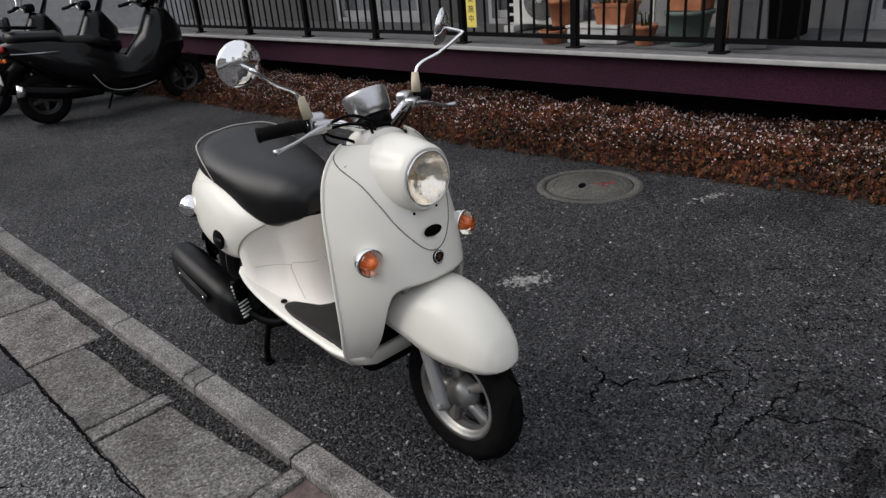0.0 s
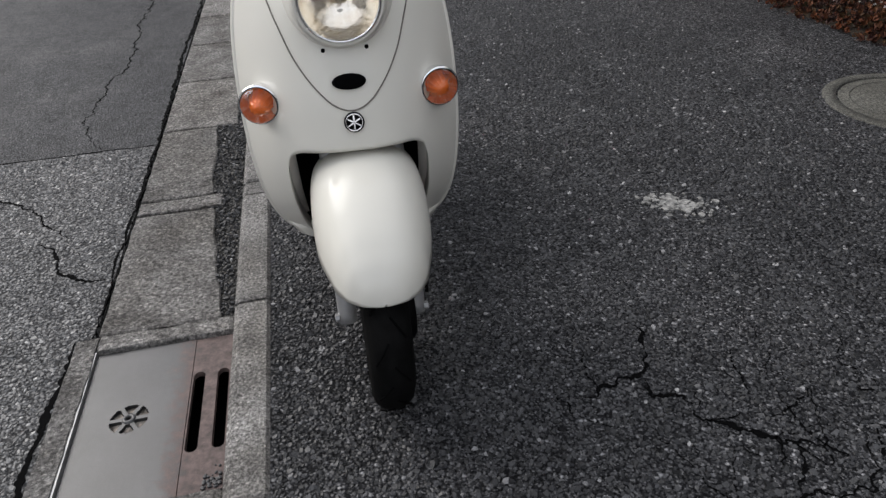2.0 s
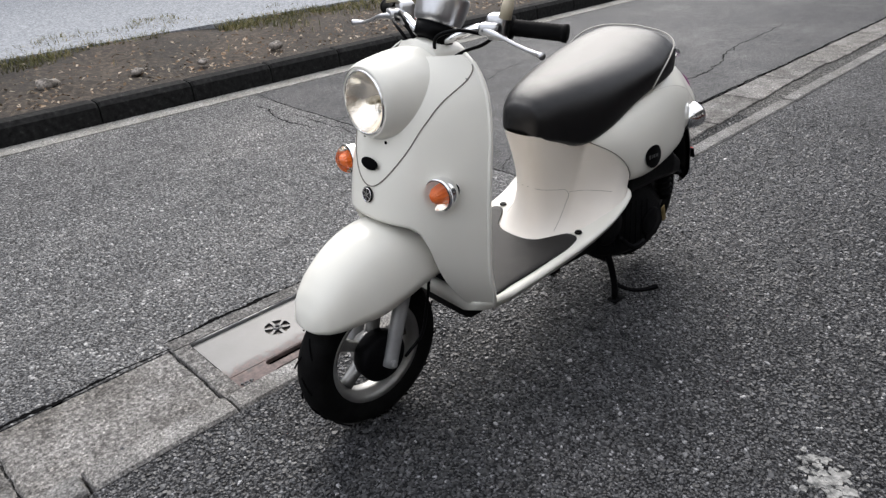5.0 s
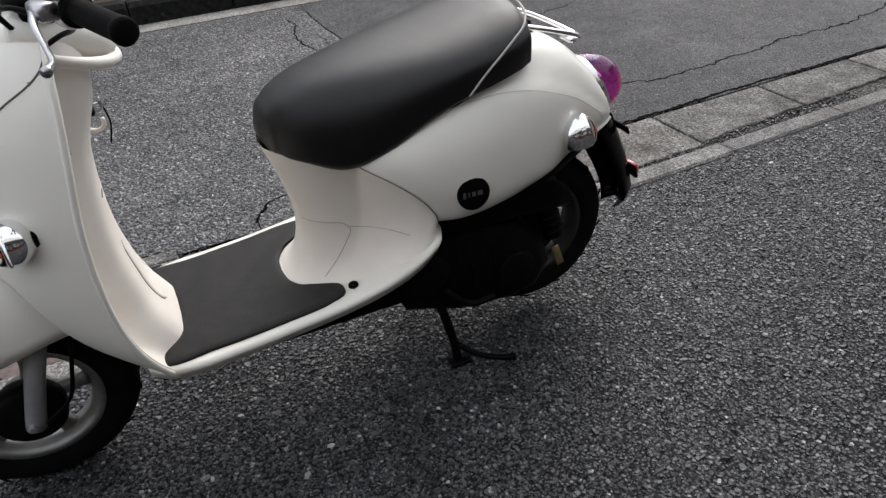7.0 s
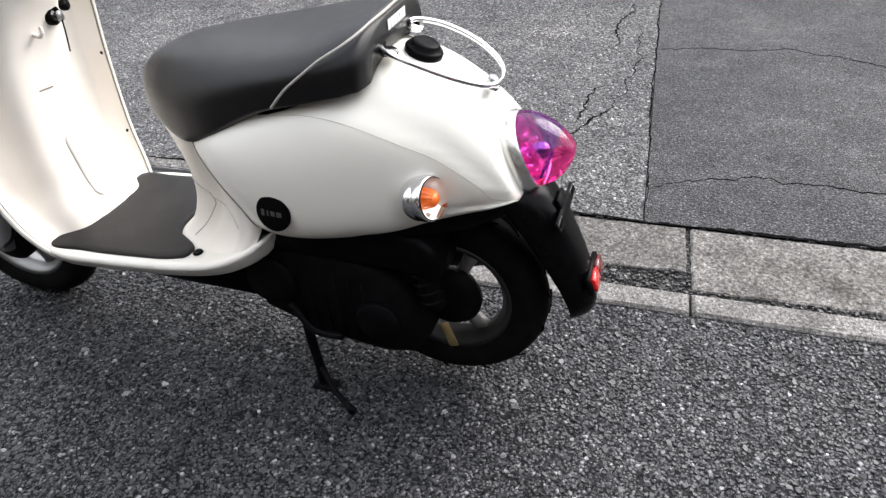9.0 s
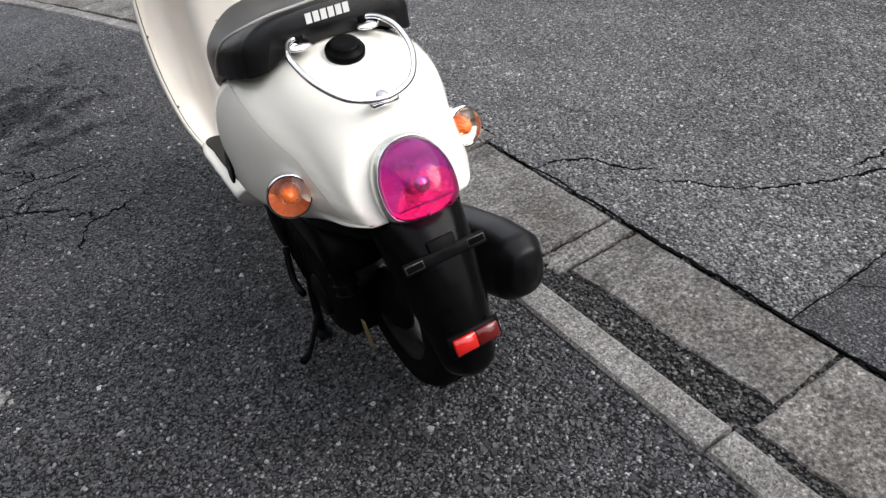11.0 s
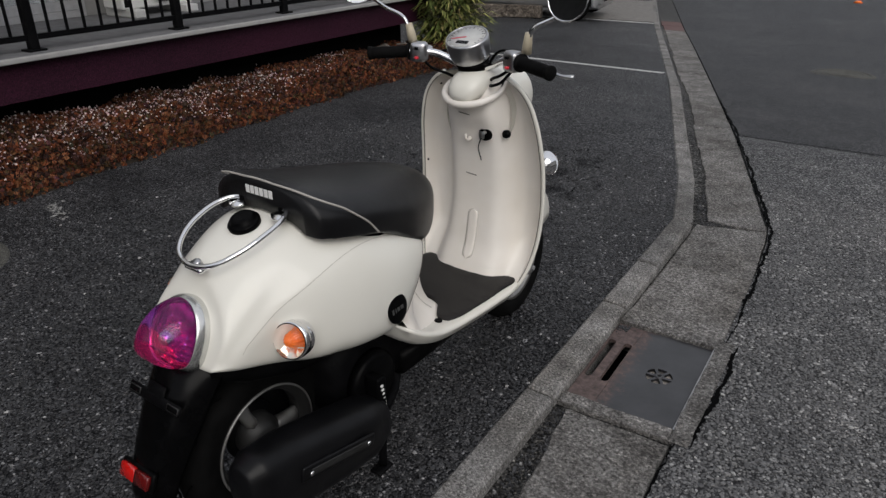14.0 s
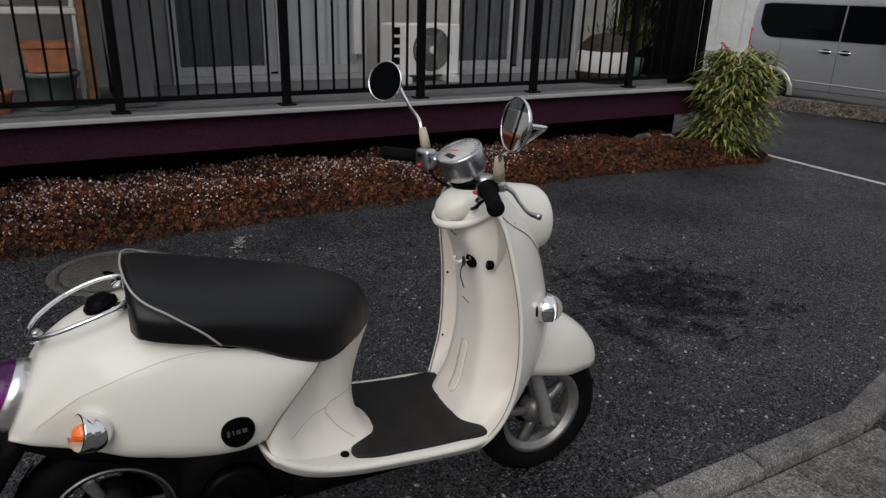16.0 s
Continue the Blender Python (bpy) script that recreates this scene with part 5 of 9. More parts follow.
part("shutter_knob", lathe([(0.0, 0.0), (0.012, 0.0), (0.012, 0.01), (0.0, 0.012)], 14, facing((kx - 0.058, ky - 0.022, kz + 0.002), (0, 1, 0.2))), PLASTIC, inner)
part("bag_hook", tube(smooth_line([(0.008, 0.150, 0.722), (0.008, 0.176, 0.716), (0.008, 0.184, 0.722), (0.008, 0.185, 0.736)], 14), [0.006, 0.0045, 0.0035], 8), INNER, inner)

# headlight nacelle
st = [(-0.052, 0.077, 0.894, 0.740), (-0.046, 0.0815, 0.899, 0.736), (-0.03, 0.086, 0.904, 0.730), (0.0, 0.093, 0.909, 0.718), (0.04, 0.101, 0.914, 0.70), (0.08, 0.108, 0.915, 0.68), (0.13, 0.112, 0.908, 0.66)]
ya = np.linspace(-0.052, 0.13, 22)
cols = [sm([q[0] for q in st], [q[i] for q in st], ya) for i in (1, 2, 3)]
rings = [ring(a, t, b, y, 48, 2.1) for y, a, t, b in zip(ya, *cols)]
nac = part("headlight_nacelle", loft(rings, True, False), CREAM, scooter, "rounded cream headlight housing")
# lamp: chrome ring, ribbed reflector, clear lens
LM = facing((0, -0.052, 0.817), (0, -1, 0.02)) @ Matrix.Diagonal((0.925, 0.925, 0.95, 1))
head = part("headlight", lathe([(0.0715, -0.01), (0.0712, 0.003), (0.0735, 0.0055), (0.0762, 0.004), (0.0772, -0.002), (0.0772, -0.012)], 48, LM), CHROME, scooter, "round headlight with a thin chrome rim")
part("nacelle_lip", lathe([(0.0765, -0.012), (0.0775, 0.0005), (0.0800, 0.002), (0.0838, -0.001), (0.0845, -0.006)], 48, LM), CREAM, nac)
part("reflector", lathe([(0.008, -0.045), (0.026, -0.041), (0.044, -0.032), (0.060, -0.018), (0.0712, -0.002)], 40, LM), HEADBOWL, head)
part("bulb", lathe([(0.0, -0.012), (0.006, -0.014), (0.009, -0.022), (0.009, -0.042), (0.0, -0.045)][::-1], 14, LM), BEIGE, head)
for i in range(7):
    x = -0.048 + i * 0.016
    h = 0.052 * math.sqrt(max(0.05, 1 - (x / 0.066) ** 2))
    v, f = block((0.0035, h * 1.3, 0.003), (x, -0.006, 0.002))
    part("lens_flute", (moved(v, LM), f), CLEAR, head, smooth=False).visible_shadow = False
lens = part("lens", lathe([(0.0715, 0.002), (0.068, 0.009), (0.056, 0.016), (0.034, 0.021), (0.0, 0.023)], 48, LM), CLEAR, head)
lens.visible_shadow = False
# air slot and emblem under it
cx = shield_at(0, 0.677)
v, f = rounded((0.042, 0.008, 0.020), (0, 0, 0), 0.0039, 3)
part("air_slot", lathe([(0.0, 0.0), (0.009, 0.0), (0.0105, 0.003), (0.009, 0.0045), (0.0, 0.004)], 24, facing(cx + np.array([0, -0.002, 0]), (0, -1, 0.24)) @ Matrix.Diagonal((2.9, 1.35, 1.3, 1))), BLACKGAP, shield, "dark oval air slot")
for s in (-0.128, 0.128):
    q = shield_at(s, 0.730)
    part("screw_hole", lathe([(0.0, 0.0), (0.0038, 0.0), (0.0038, 0.0016), (0.0, 0.0016)], 12, facing(q, (0, -1, 0.1))), BLACKGAP, shield)
ce = shield_at(0, 0.606)
badge = part("emblem", lathe([(0.0, 0.0), (0.0185, 0.0), (0.0185, 0.003), (0.0170, 0.0042), (0.0, 0.0042)], 32, facing(ce + np.array([0, -0.002, 0.0]), (0, -1, 0.2))), PLASTIC, shield, "round dark emblem with silver bars")
part("emblem_ring", lathe([(0.0142, 0.0042), (0.0142, 0.0052), (0.0162, 0.0052), (0.0162, 0.0042)], 32, facing(ce + np.array([0, -0.002, 0.0]), (0, -1, 0.2))), CHROME, badge)
for i in range(3):
    v, f = block((0.0026, 0.026, 0.0012), (0, 0, 0.0048), Matrix.Rotation(i * math.pi / 3, 4, "Z"))
    part("emblem_bar", (moved(v, facing(ce + np.array([0, -0.002, 0.0]), (0, -1, 0.2))), f), CHROME, badge, smooth=False)

# handlebar cowl: the cream cap behind the meter, with a dark gap below it
cy = [0.10, 0.125, 0.15, 0.175, 0.20, 0.22, 0.236, 0.243]
cw = [0.068, 0.065, 0.062, 0.058, 0.053, 0.044, 0.028, 0.010]
ct = [0.925, 0.927, 0.925, 0.921, 0.913, 0.900, 0.880, 0.862]
cb = [0.85, 0.846, 0.842, 0.838, 0.836, 0.836, 0.840, 0.852]
yy = np.linspace(0.10, 0.243, 24)
cowl = part("steering_cap", loft([ring(a, t, b, y, 32, 2.2) for y, a, t, b in zip(yy, sm(cy, cw, yy), sm(cy, ct, yy), sm(cy, cb, yy))], True, True), CREAM, scooter, "rounded cream steering head cap")
for s in (1, -1):
    gap_ring = [(s * 0.086 * math.sin(a), 0.165 - 0.085 * math.cos(a), 0.856 + 0.045 * max(0, math.cos(a))) for a in np.linspace(0.35, 1.9, 30)]
    part("cap_gap", tube(gap_ring, [0.001, 0.004, 0.005, 0.003, 0.001], 6), BLACKGAP, cowl)
lip = [(0.088 * math.sin(a), 0.150 - 0.085 * math.cos(a), 0.868 + 0.030 * max(0, math.cos(a)) - 0.034 * max(0, -math.cos(a))) for a in np.linspace(0.75, 2 * math.pi - 0.75, 60)]
part("shield_collar", tube(lip, [0.004, 0.008, 0.010, 0.011, 0.010, 0.008, 0.004], 12), INNER, scooter, "cream collar around the steering head")

# ---- steered parts: wheel, fork, fender, bars and meter share one pivot turned slightly to the left ----
STEER = Matrix.Translation((0, 0.12, 0)) @ Matrix.Rotation(radians(1.5), 4, Vector((0, 0.42, 0.91)).normalized()) @ Matrix.Translation((0, -0.12, 0))


def steered(data):
    return moved(data[0], STEER), data[1]


# front fender
fy = [-0.290, -0.286, -0.273, -0.244, -0.20, -0.147, -0.076, -0.02, 0.03, 0.06]
ft = [0.357, 0.376, 0.409, 0.450, 0.490, 0.521, 0.538, 0.537, 0.522, 0.505]
fb = [0.350, 0.350, 0.351, 0.353, 0.358, 0.362, 0.380, 0.394, 0.402, 0.406]
fw = [0.004, 0.026, 0.053, 0.078, 0.094, 0.107, 0.114, 0.114, 0.112, 0.110]
ya = np.r_[-0.290 + 0.045 * np.linspace(0, 1, 16) ** 1.8, np.linspace(-0.24, 0.06, 30)]
T, B, Wd = sm(fy, ft, ya), sm(fy, fb, ya), sm(fy, fw, ya)
th = np.linspace(0, math.pi, 41)


def fender_ring(y, t, b, w, off):
    c, s = np.cos(th), np.sin(th)
    x = (w - off) * np.sign(c) * np.abs(c) ** 0.82
    z = b + (t - off - b) * np.abs(s) ** 0.72
    return np.stack([x, np.full_like(x, y), z], 1)


outer = [fender_ring(y, t, b, w, 0) for y, t, b, w in zip(ya, T, B, Wd)]
inn = [fender_ring(y + 0.003, t, b, w, 0.005) for y, t, b, w in zip(ya, T, B, Wd)]
ringsf = [np.concatenate([o, i[::-1]]) for o, i in zip(outer, inn)]
part("front_fender", steered(loft(ringsf, True, True)), CREAM, scooter, "rounded glossy cream front fender")


def wheel(name, at, r_out, r_rim, w, m, spokes, rim_mat, label, spoke_mat=None):
    """A small scooter wheel: tyre with tread grooves, rim, spokes and hub; its axle lies along x."""
    A = m @ Matrix.Translation(at) @ Matrix.Rotation(math.pi / 2, 4, "Y")
    tw = w / 2
    prof = [(r_rim - 0.004, -tw * 0.62), (r_rim + 0.012, -tw * 0.80), (r_rim + (r_out - r_rim) * 0.5, -tw), (r_out - 0.018, -tw * 0.86), (r_out - 0.006, -tw * 0.55), (r_out, -tw * 0.2), (r_out, tw * 0.2), (r_out - 0.006, tw * 0.55), (r_out - 0.018, tw * 0.86), (r_rim + (r_out - r_rim) * 0.5, tw), (r_rim + 0.012, tw * 0.80), (r_rim - 0.004, tw * 0.62)]
    whl = part(name, lathe(prof, 64, A), RUBBER, scooter, label)
    for i in range(26):
        a = i / 26 * 2 * math.pi
        s = 1 if i % 2 else -1
        pts = [((r_out + 0.0006 - 0.004 * (k / 3) ** 2) * math.cos(a + 0.07 * k), (r_out + 0.0006 - 0.004 * (k / 3) ** 2) * math.sin(a + 0.07 * k), s * (0.004 + k * tw * 0.2)) for k in range(4)]
        part("tread_groove", (moved(tube(pts, 0.0022, 5)[0], A), tube(pts, 0.0022, 5)[1]), BLACKGAP, whl, smooth=False)
    rim = part("rim", lathe([(r_rim - 0.016, -tw * 0.35), (r_rim - 0.008, -tw * 0.5), (r_rim - 0.005, -tw * 0.70), (r_rim + 0.007, -tw * 0.78), (r_rim + 0.007, -tw * 0.66), (r_rim + 0.007, tw * 0.66), (r_rim + 0.007, tw * 0.78), (r_rim - 0.005, tw * 0.70), (r_rim - 0.008, tw * 0.5), (r_rim - 0.016, tw * 0.35), (r_rim - 0.018, 0.0), (r_rim - 0.016, -tw * 0.35)], 56, A), rim_mat, whl, "cast alloy rim")
    part("hub", lathe([(0.0, -tw * 0.8), (0.030, -tw * 0.8), (0.036, -tw * 0.6), (0.05, -tw * 0.3), (0.052, tw * 0.5), (0.046, tw * 0.75), (0.0, tw * 0.78)], 28, A), rim_mat, rim)
    for i in range(spokes):
        a = (i + 0.3) / spokes * 2 * math.pi
        c, s = math.cos(a), math.sin(a)
        rows = []
        for f in np.linspace(0, 1, 5):
            r = 0.042 + (r_rim - 0.016 - 0.042) * f
            hw, hz = 0.016 - 0.005 * math.sin(f * math.pi) + 0.006 * f, tw * (0.42 - 0.18 * f)
            e = np.array([[hw, -hz * 0.4], [hw * 0.7, hz], [-hw * 0.7, hz], [-hw, -hz * 0.4], [-hw * 0.5, -hz], [hw * 0.5, -hz]])
            rows.append([(r * c - q[0] * s, r * s + q[0] * c, q[1]) for q in e])
        v, f = loft(rows, True, True)
        part("spoke", (moved(v, A), f), spoke_mat or rim_mat, rim)
    return whl


FAX, RAX = Vector((0, -0.112, 0.203)), Vector((0, 1.045, 0.2385))
fwheel = wheel("front_wheel", FAX, 0.203, 0.128, 0.088, STEER, 5, ALU, "front wheel with black tyre and silver spokes")
part("brake_drum", steered(lathe([(0.0, -0.03), (0.062, -0.03), (0.066, -0.02), (0.066, 0.012), (0.058, 0.02), (0.0, 0.022)], 32, Matrix.Translation((0.045, -0.112, 0.203)) @ Matrix.Rotation(math.pi / 2, 4, "Y"))), ENGINE, fwheel)
for s in (1, -1):
    leg = part("fork_leg", steered(tube(smooth_line([(s * 0.066, 0.02, 0.53), (s * 0.070, -0.03, 0.41), (s * 0.072, -0.075, 0.29), (s * 0.072, -0.108, 0.185)], 20), [0.017, 0.0175, 0.0185, 0.019], 16)), FORKPAINT, scooter, "grey telescopic fork leg")
    part("axle_nut", steered(lathe([(0.0, 0.0), (0.009, 0.0), (0.009, 0.008), (0.005, 0.010), (0.0, 0.010)], 6, facing((s * 0.088, -0.110, 0.200), (s, 0, 0)))), FORKPAINT, leg, smooth=False)
part("brake_arm", steered(tube(smooth_line([(0.10, -0.08, 0.21), (0.105, -0.03, 0.25), (0.10, 0.0, 0.33), (0.085, 0.03, 0.45)], 16), 0.004, 8)), PLASTIC, scooter)
part("inner_fender", loft([[(x, inner_at(x / float(shield_w(max(z, 0.265))) * 0.72, max(z, 0.27))[1] - 0.014, z) for z in np.linspace(0.235, 0.60, 14)] for x in np.linspace(-0.125, 0.125, 14)], False, False), PLASTIC, scooter, "black plastic wheel well")

# handlebar, grips, levers, switch boxes
bar = part("handlebar", steered(tube(smooth_line([(-0.27, 0.245, 0.952), (-0.19, 0.21, 0.958), (-0.11, 0.165, 0.952), (-0.05, 0.15, 0.928), (0, 0.15, 0.918), (0.05, 0.15, 0.928), (0.11, 0.165, 0.952), (0.19, 0.21, 0.958), (0.27, 0.245, 0.952)], 60), 0.0105, 12)), CHROME, scooter, "chromed steel handlebar")
for s in (1, -1):
    g0, g1 = Vector((s * 0.178, 0.204, 0.958)), Vector((s * 0.292, 0.254, 0.950))
    ax = (g1 - g0).normalized()
    L = (g1 - g0).length
    prof = [(0.0, 0.0), (0.024, 0.0), (0.024, 0.006), (0.0165, 0.008)] + [(0.0165 + (0.0012 if i % 2 else 0.0), 0.010 + i * (L - 0.022) / 24) for i in range(25)] + [(0.019, L - 0.010), (0.019, L - 0.002), (0.014, L), (0.0, L)]
    part("grip", steered(lathe(prof, 22, facing(g0, ax))), RUBBER, bar, "ribbed black rubber grip")
    sb = part("switch_box", steered(rounded((0.050, 0.040, 0.056), (s * 0.152, 0.196, 0.958), 0.012, 3, Matrix.Rotation(s * 0.4, 4, "Z").to_4x4())), BRUSHED, bar, "silver switch housing")
    for dz, mt in ((0.012, PLASTIC), (-0.014, REDINK)):
        part("button", steered(rounded((0.012, 0.008, 0.008), (s * 0.146, 0.219, 0.958 + dz), 0.002, 1)), mt, sb)
    part("lever_clamp", steered(rounded((0.046, 0.035, 0.026), (s * 0.155, 0.166, 0.958), 0.008, 2, Matrix.Rotation(s * 0.35, 4, "Z").to_4x4())), BRUSHED, bar)
    part("brake_lever", steered(tube(smooth_line([(s * 0.15, 0.152, 0.957), (s * 0.195, 0.150, 0.950), (s * 0.24, 0.157, 0.935), (s * 0.285, 0.160, 0.925), (s * 0.308, 0.152, 0.924)], 26), [0.007, 0.006, 0.0045, 0.004, 0.0045, 0.0075], 10)), BRUSHED, bar, "silver brake lever")
    # mirrors
    centre = Vector((0.342, 0.230, 1.136)) if s > 0 else Vector((-0.315, 0.234, 1.127))
    glass_to = STEER.to_3x3().inverted() @ (Vector((-0.53, 0.835, 0.27)) if s > 0 else Vector((0.05, 0.985, 0.14)))
    glass_to.normalize()
    kink = centre - glass_to * 0.070
    base = Vector((s * 0.194, 0.190, 1.020))
    arm = [tuple(base), tuple(base + Vector((s * 0.004, 0.0, 0.014))), tuple(base.lerp(kink, 0.5) + Vector((0, 0, 0.004))), tuple(base.lerp(kink, 0.93)), tuple(kink), tuple(kink.lerp(centre, 0.15)), tuple(kink.lerp(centre, 0.75))]
    mir = part("mirror_arm", steered(tube(smooth_line(arm, 26), 0.0052, 10)), CHROME, bar, "bent chrome mirror arm")
    part("boot", steered(lathe([(0.0, -0.006), (0.0135, -0.006), (0.0125, 0.02), (0.0095, 0.048), (0.0, 0.048)], 16, facing((s * 0.184, 0.182, 0.985), (s * 0.16, 0.14, 1)))), BEIGE, mir, "beige rubber boot")
    M = facing(centre, glass_to)
    part("mirror_shell", steered(lathe([(0.0, -0.024), (0.02, -0.023), (0.042, -0.015), (0.053, -0.004), (0.0555, 0.002), (0.053, 0.004), (0.0515, 0.0015)], 40, M)), CHROME, mir, "round chrome mirror shell")
    part("mirror_glass", steered(lathe([(0.0, 0.0005), (0.0515, 0.0005), (0.0515, 0.0018), (0.0, 0.0018)], 40, M)), MIRROR, mir, smooth=False)
# cables
for i, pts in enumerate(([(0.14, 0.165, 0.945), (0.10, 0.12, 0.955), (0.06, 0.10, 0.94), (0.035, 0.115, 0.90)], [(-0.14, 0.165, 0.945), (-0.10, 0.115, 0.955), (-0.06, 0.10, 0.94), (-0.035, 0.115, 0.90)], [(-0.14, 0.17, 0.955), (-0.09, 0.13, 0.972), (-0.05, 0.11, 0.955), (-0.02, 0.12, 0.90)], [(-0.15, 0.19, 0.94), (-0.11, 0.19, 0.915), (-0.075, 0.17, 0.90), (-0.05, 0.14, 0.88)], [(0.15, 0.19, 0.94), (0.11, 0.19, 0.915), (0.075, 0.17, 0.90), (0.05, 0.14, 0.88)], [(-0.15, 0.18, 0.94), (-0.12, 0.20, 0.90), (-0.085, 0.19, 0.885), (-0.06, 0.15, 0.88)])):
    part("cable", steered(tube(smooth_line(pts, 18), 0.0042, 8)), PLASTIC, bar)
part("bar_clamp", steered(rounded((0.075, 0.055, 0.05), (0, 0.150, 0.925), 0.012, 2)), PLASTIC, bar)
# meter pod: brushed bowl with a slanted dial
mz = [0.0, 0.006, 0.025, 0.05, 0.066, 0.074]
MM = Matrix.Translation((0, 0, -0.007)) @ (facing((0, 0.157, 0.956), (0, 0.42, 0.91))) @ Matrix.Diagonal((0.92, 0.92, 0.93, 1))
E2 = Matrix.Diagonal((1.02, 0.96, 1, 1))
meter = part("speedometer", steered(lathe([(0.0, 0.0), (0.050, 0.0), (0.058, 0.005), (0.0625, 0.02), (0.065, 0.045), (0.066, 0.064), (0.064, 0.071), (0.060, 0.072), (0.059, 0.069)], 48, MM @ E2)), BRUSHED, scooter, "silver speedometer pod with white dial")
part("dial", steered(lathe([(0.0, 0.0655), (0.060, 0.0655), (0.060, 0.068), (0.0, 0.068)], 48, MM @ E2)), DIAL, meter, "pale speedometer dial")
for i in range(17):
    a = radians(-30 + i * 15)
    v, f = block((0.009 if i % 2 == 0 else 0.005, 0.0016, 0.001), (0.050, 0, 0.0686))
    part("dial_mark", steered((moved(v, MM @ E2 @ Matrix.Rotation(a, 4, "Z")), f)), INK, meter, smooth=False)
v, f = block((0.046, 0.003, 0.0015), (0.023, 0, 0.0695))
part("needle", steered((moved(v, MM @ E2 @ Matrix.Rotation(radians(200), 4, "Z")), f)), REDINK, meter, smooth=False)
v, f = rounded((0.040, 0.016, 0.001), (0, -0.028, 0.0688), 0.0004, 1)
part("counter_window", steered((moved(v, MM @ E2), f)), PLASTIC, meter)
mg = part("dial_glass", steered(lathe([(0.061, 0.071), (0.04, 0.0745), (0.0, 0.076)], 40, MM @ E2)), CLEAR, meter)
mg.visible_shadow = False
part("meter_skirt", steered(lathe([(0.040, -0.035), (0.050, -0.03), (0.052, 0.001), (0.0, 0.001)], 32, MM)), PLASTIC, meter)

# ---- floorboard ----
py = [0.125, 0.15, 0.20, 0.30, 0.42, 0.52, 0.60, 0.66, 0.70, 0.725, 0.735]
pw = [0.150, 0.172, 0.188, 0.192, 0.193, 0.195, 0.199, 0.203, 0.200, 0.188, 0.165]
pt = [0.296, 0.297, 0.300, 0.306, 0.318, 0.333, 0.355, 0.384, 0.408, 0.424, 0.428]
pb = [0.250, 0.248, 0.250, 0.258, 0.270, 0.284, 0.305, 0.332, 0.360, 0.384, 0.405]
ya = np.linspace(0.125, 0.735, 60)
fl = []
for y, w, t, b in zip(ya, sm(py, pw, ya), sm(py, pt, ya), sm(py, pb, ya)):
    h = t - b
    x = [w - 0.034, w - 0.012, w - 0.003, w, w - 0.003, w - 0.016, w - 0.046, w - 0.09]
    z = [t - 0.003, t - 0.0005, t - 0.003, t - 0.010, t - 0.30 * h, t - 0.74 * h, b, b]
    half = list(zip(x, z))
    full = half[::-1]
    loop = [(a, y, c) for a, c in half] + [(-a, y, c) for a, c in full]
    fl.append(loop)
floorb = part("floorboard", loft(fl, True, True), CREAM, scooter, "cream floorboard with upswept rear ends")
mat_out = [(0.0, 0.205), (0.045, 0.20), (0.062, 0.175), (0.09, 0.150), (0.135, 0.138), (0.160, 0.155), (0.166, 0.25), (0.168, 0.38), (0.166, 0.49), (0.158, 0.518), (0.132, 0.520), (0.107, 0.492), (0.085, 0.455), (0.05, 0.432), (0.0, 0.425)]
right = smooth_line([(a, c, 0) for a, c in mat_out], 60)
loop = np.concatenate([right, (right * (-1, 1, 1))[::-1][1:-1]])


def floor_z(y):
    return float(sm(py, pt, y))


n = len(loop)
cen = np.array([0.0, 0.32])
top, low = [], []
rings3 = []
for f, dz in ((1.0, -0.006), (1.0, 0.004), (0.985, 0.0062), (0.9, 0.0068), (0.6, 0.0068), (0.3, 0.0068), (0.05, 0.0068)):
    rings3.append([(cen[0] + (q[0] - cen[0]) * f, cen[1] + (q[1] - cen[1]) * f, floor_z(cen[1] + (q[1] - cen[1]) * f) - 0.001 + dz) for q in loop])
part("floor_mat", loft(rings3, True, True), MATRUBBER, scooter, "black ribbed rubber floor mat")
for s in (1, -1):
    part("floor_screw", lathe([(0.0, 0.0), (0.011, 0.0), (0.010, 0.004), (0.004, 0.003), (0.0, 0.001)], 16, facing((s * 0.146, 0.540, floor_z(0.54) - 0.001), (0, -0.1, 1))), PLASTIC, floorb)
part("underbody", loft([ring(0.13, 0.30, 0.215, y, 20, 4) for y in (0.14, 0.3, 0.5, 0.66)], True, True), PLASTIC, scooter, "black underbody tray")

# ---- rear body ----
by = [0.655, 0.70, 0.76, 0.84, 0.92, 1.00, 1.06, 1.11, 1.15, 1.18, 1.20]
bw = [0.186, 0.200, 0.208, 0.210, 0.204, 0.181, 0.148, 0.133, 0.123, 0.106, 0.088]
bt = [0.612, 0.634, 0.676, 0.730, 0.760, 0.752, 0.718, 0.674, 0.634, 0.603, 0.580]
bb = [0.424, 0.422, 0.422, 0.428, 0.441, 0.463, 0.485, 0.502, 0.516, 0.526, 0.532]
bs = [1.05, 0.95, 0.70, 0.40, 0.18, 0.02, -0.10, -0.16, -0.2, -0.2, -0.2]
ya = np.linspace(0.655, 1.20, 60)
BW, BT, BB, BS = (sm(by, q, ya) for q in (bw, bt, bb, bs))


def body_front(z):
    """Where the front edge of the side panels runs, seen from the side."""
    return sm([0.42, 0.452, 0.477, 0.516, 0.562, 0.594, 0.608, 0.64], [0.726, 0.723, 0.714, 0.686, 0.633, 0.580, 0.560, 0.53], z)


def tail_ring(i, n=64):
    a = np.arange(n) / n * 2 * math.pi
    return tail_point(i, a)


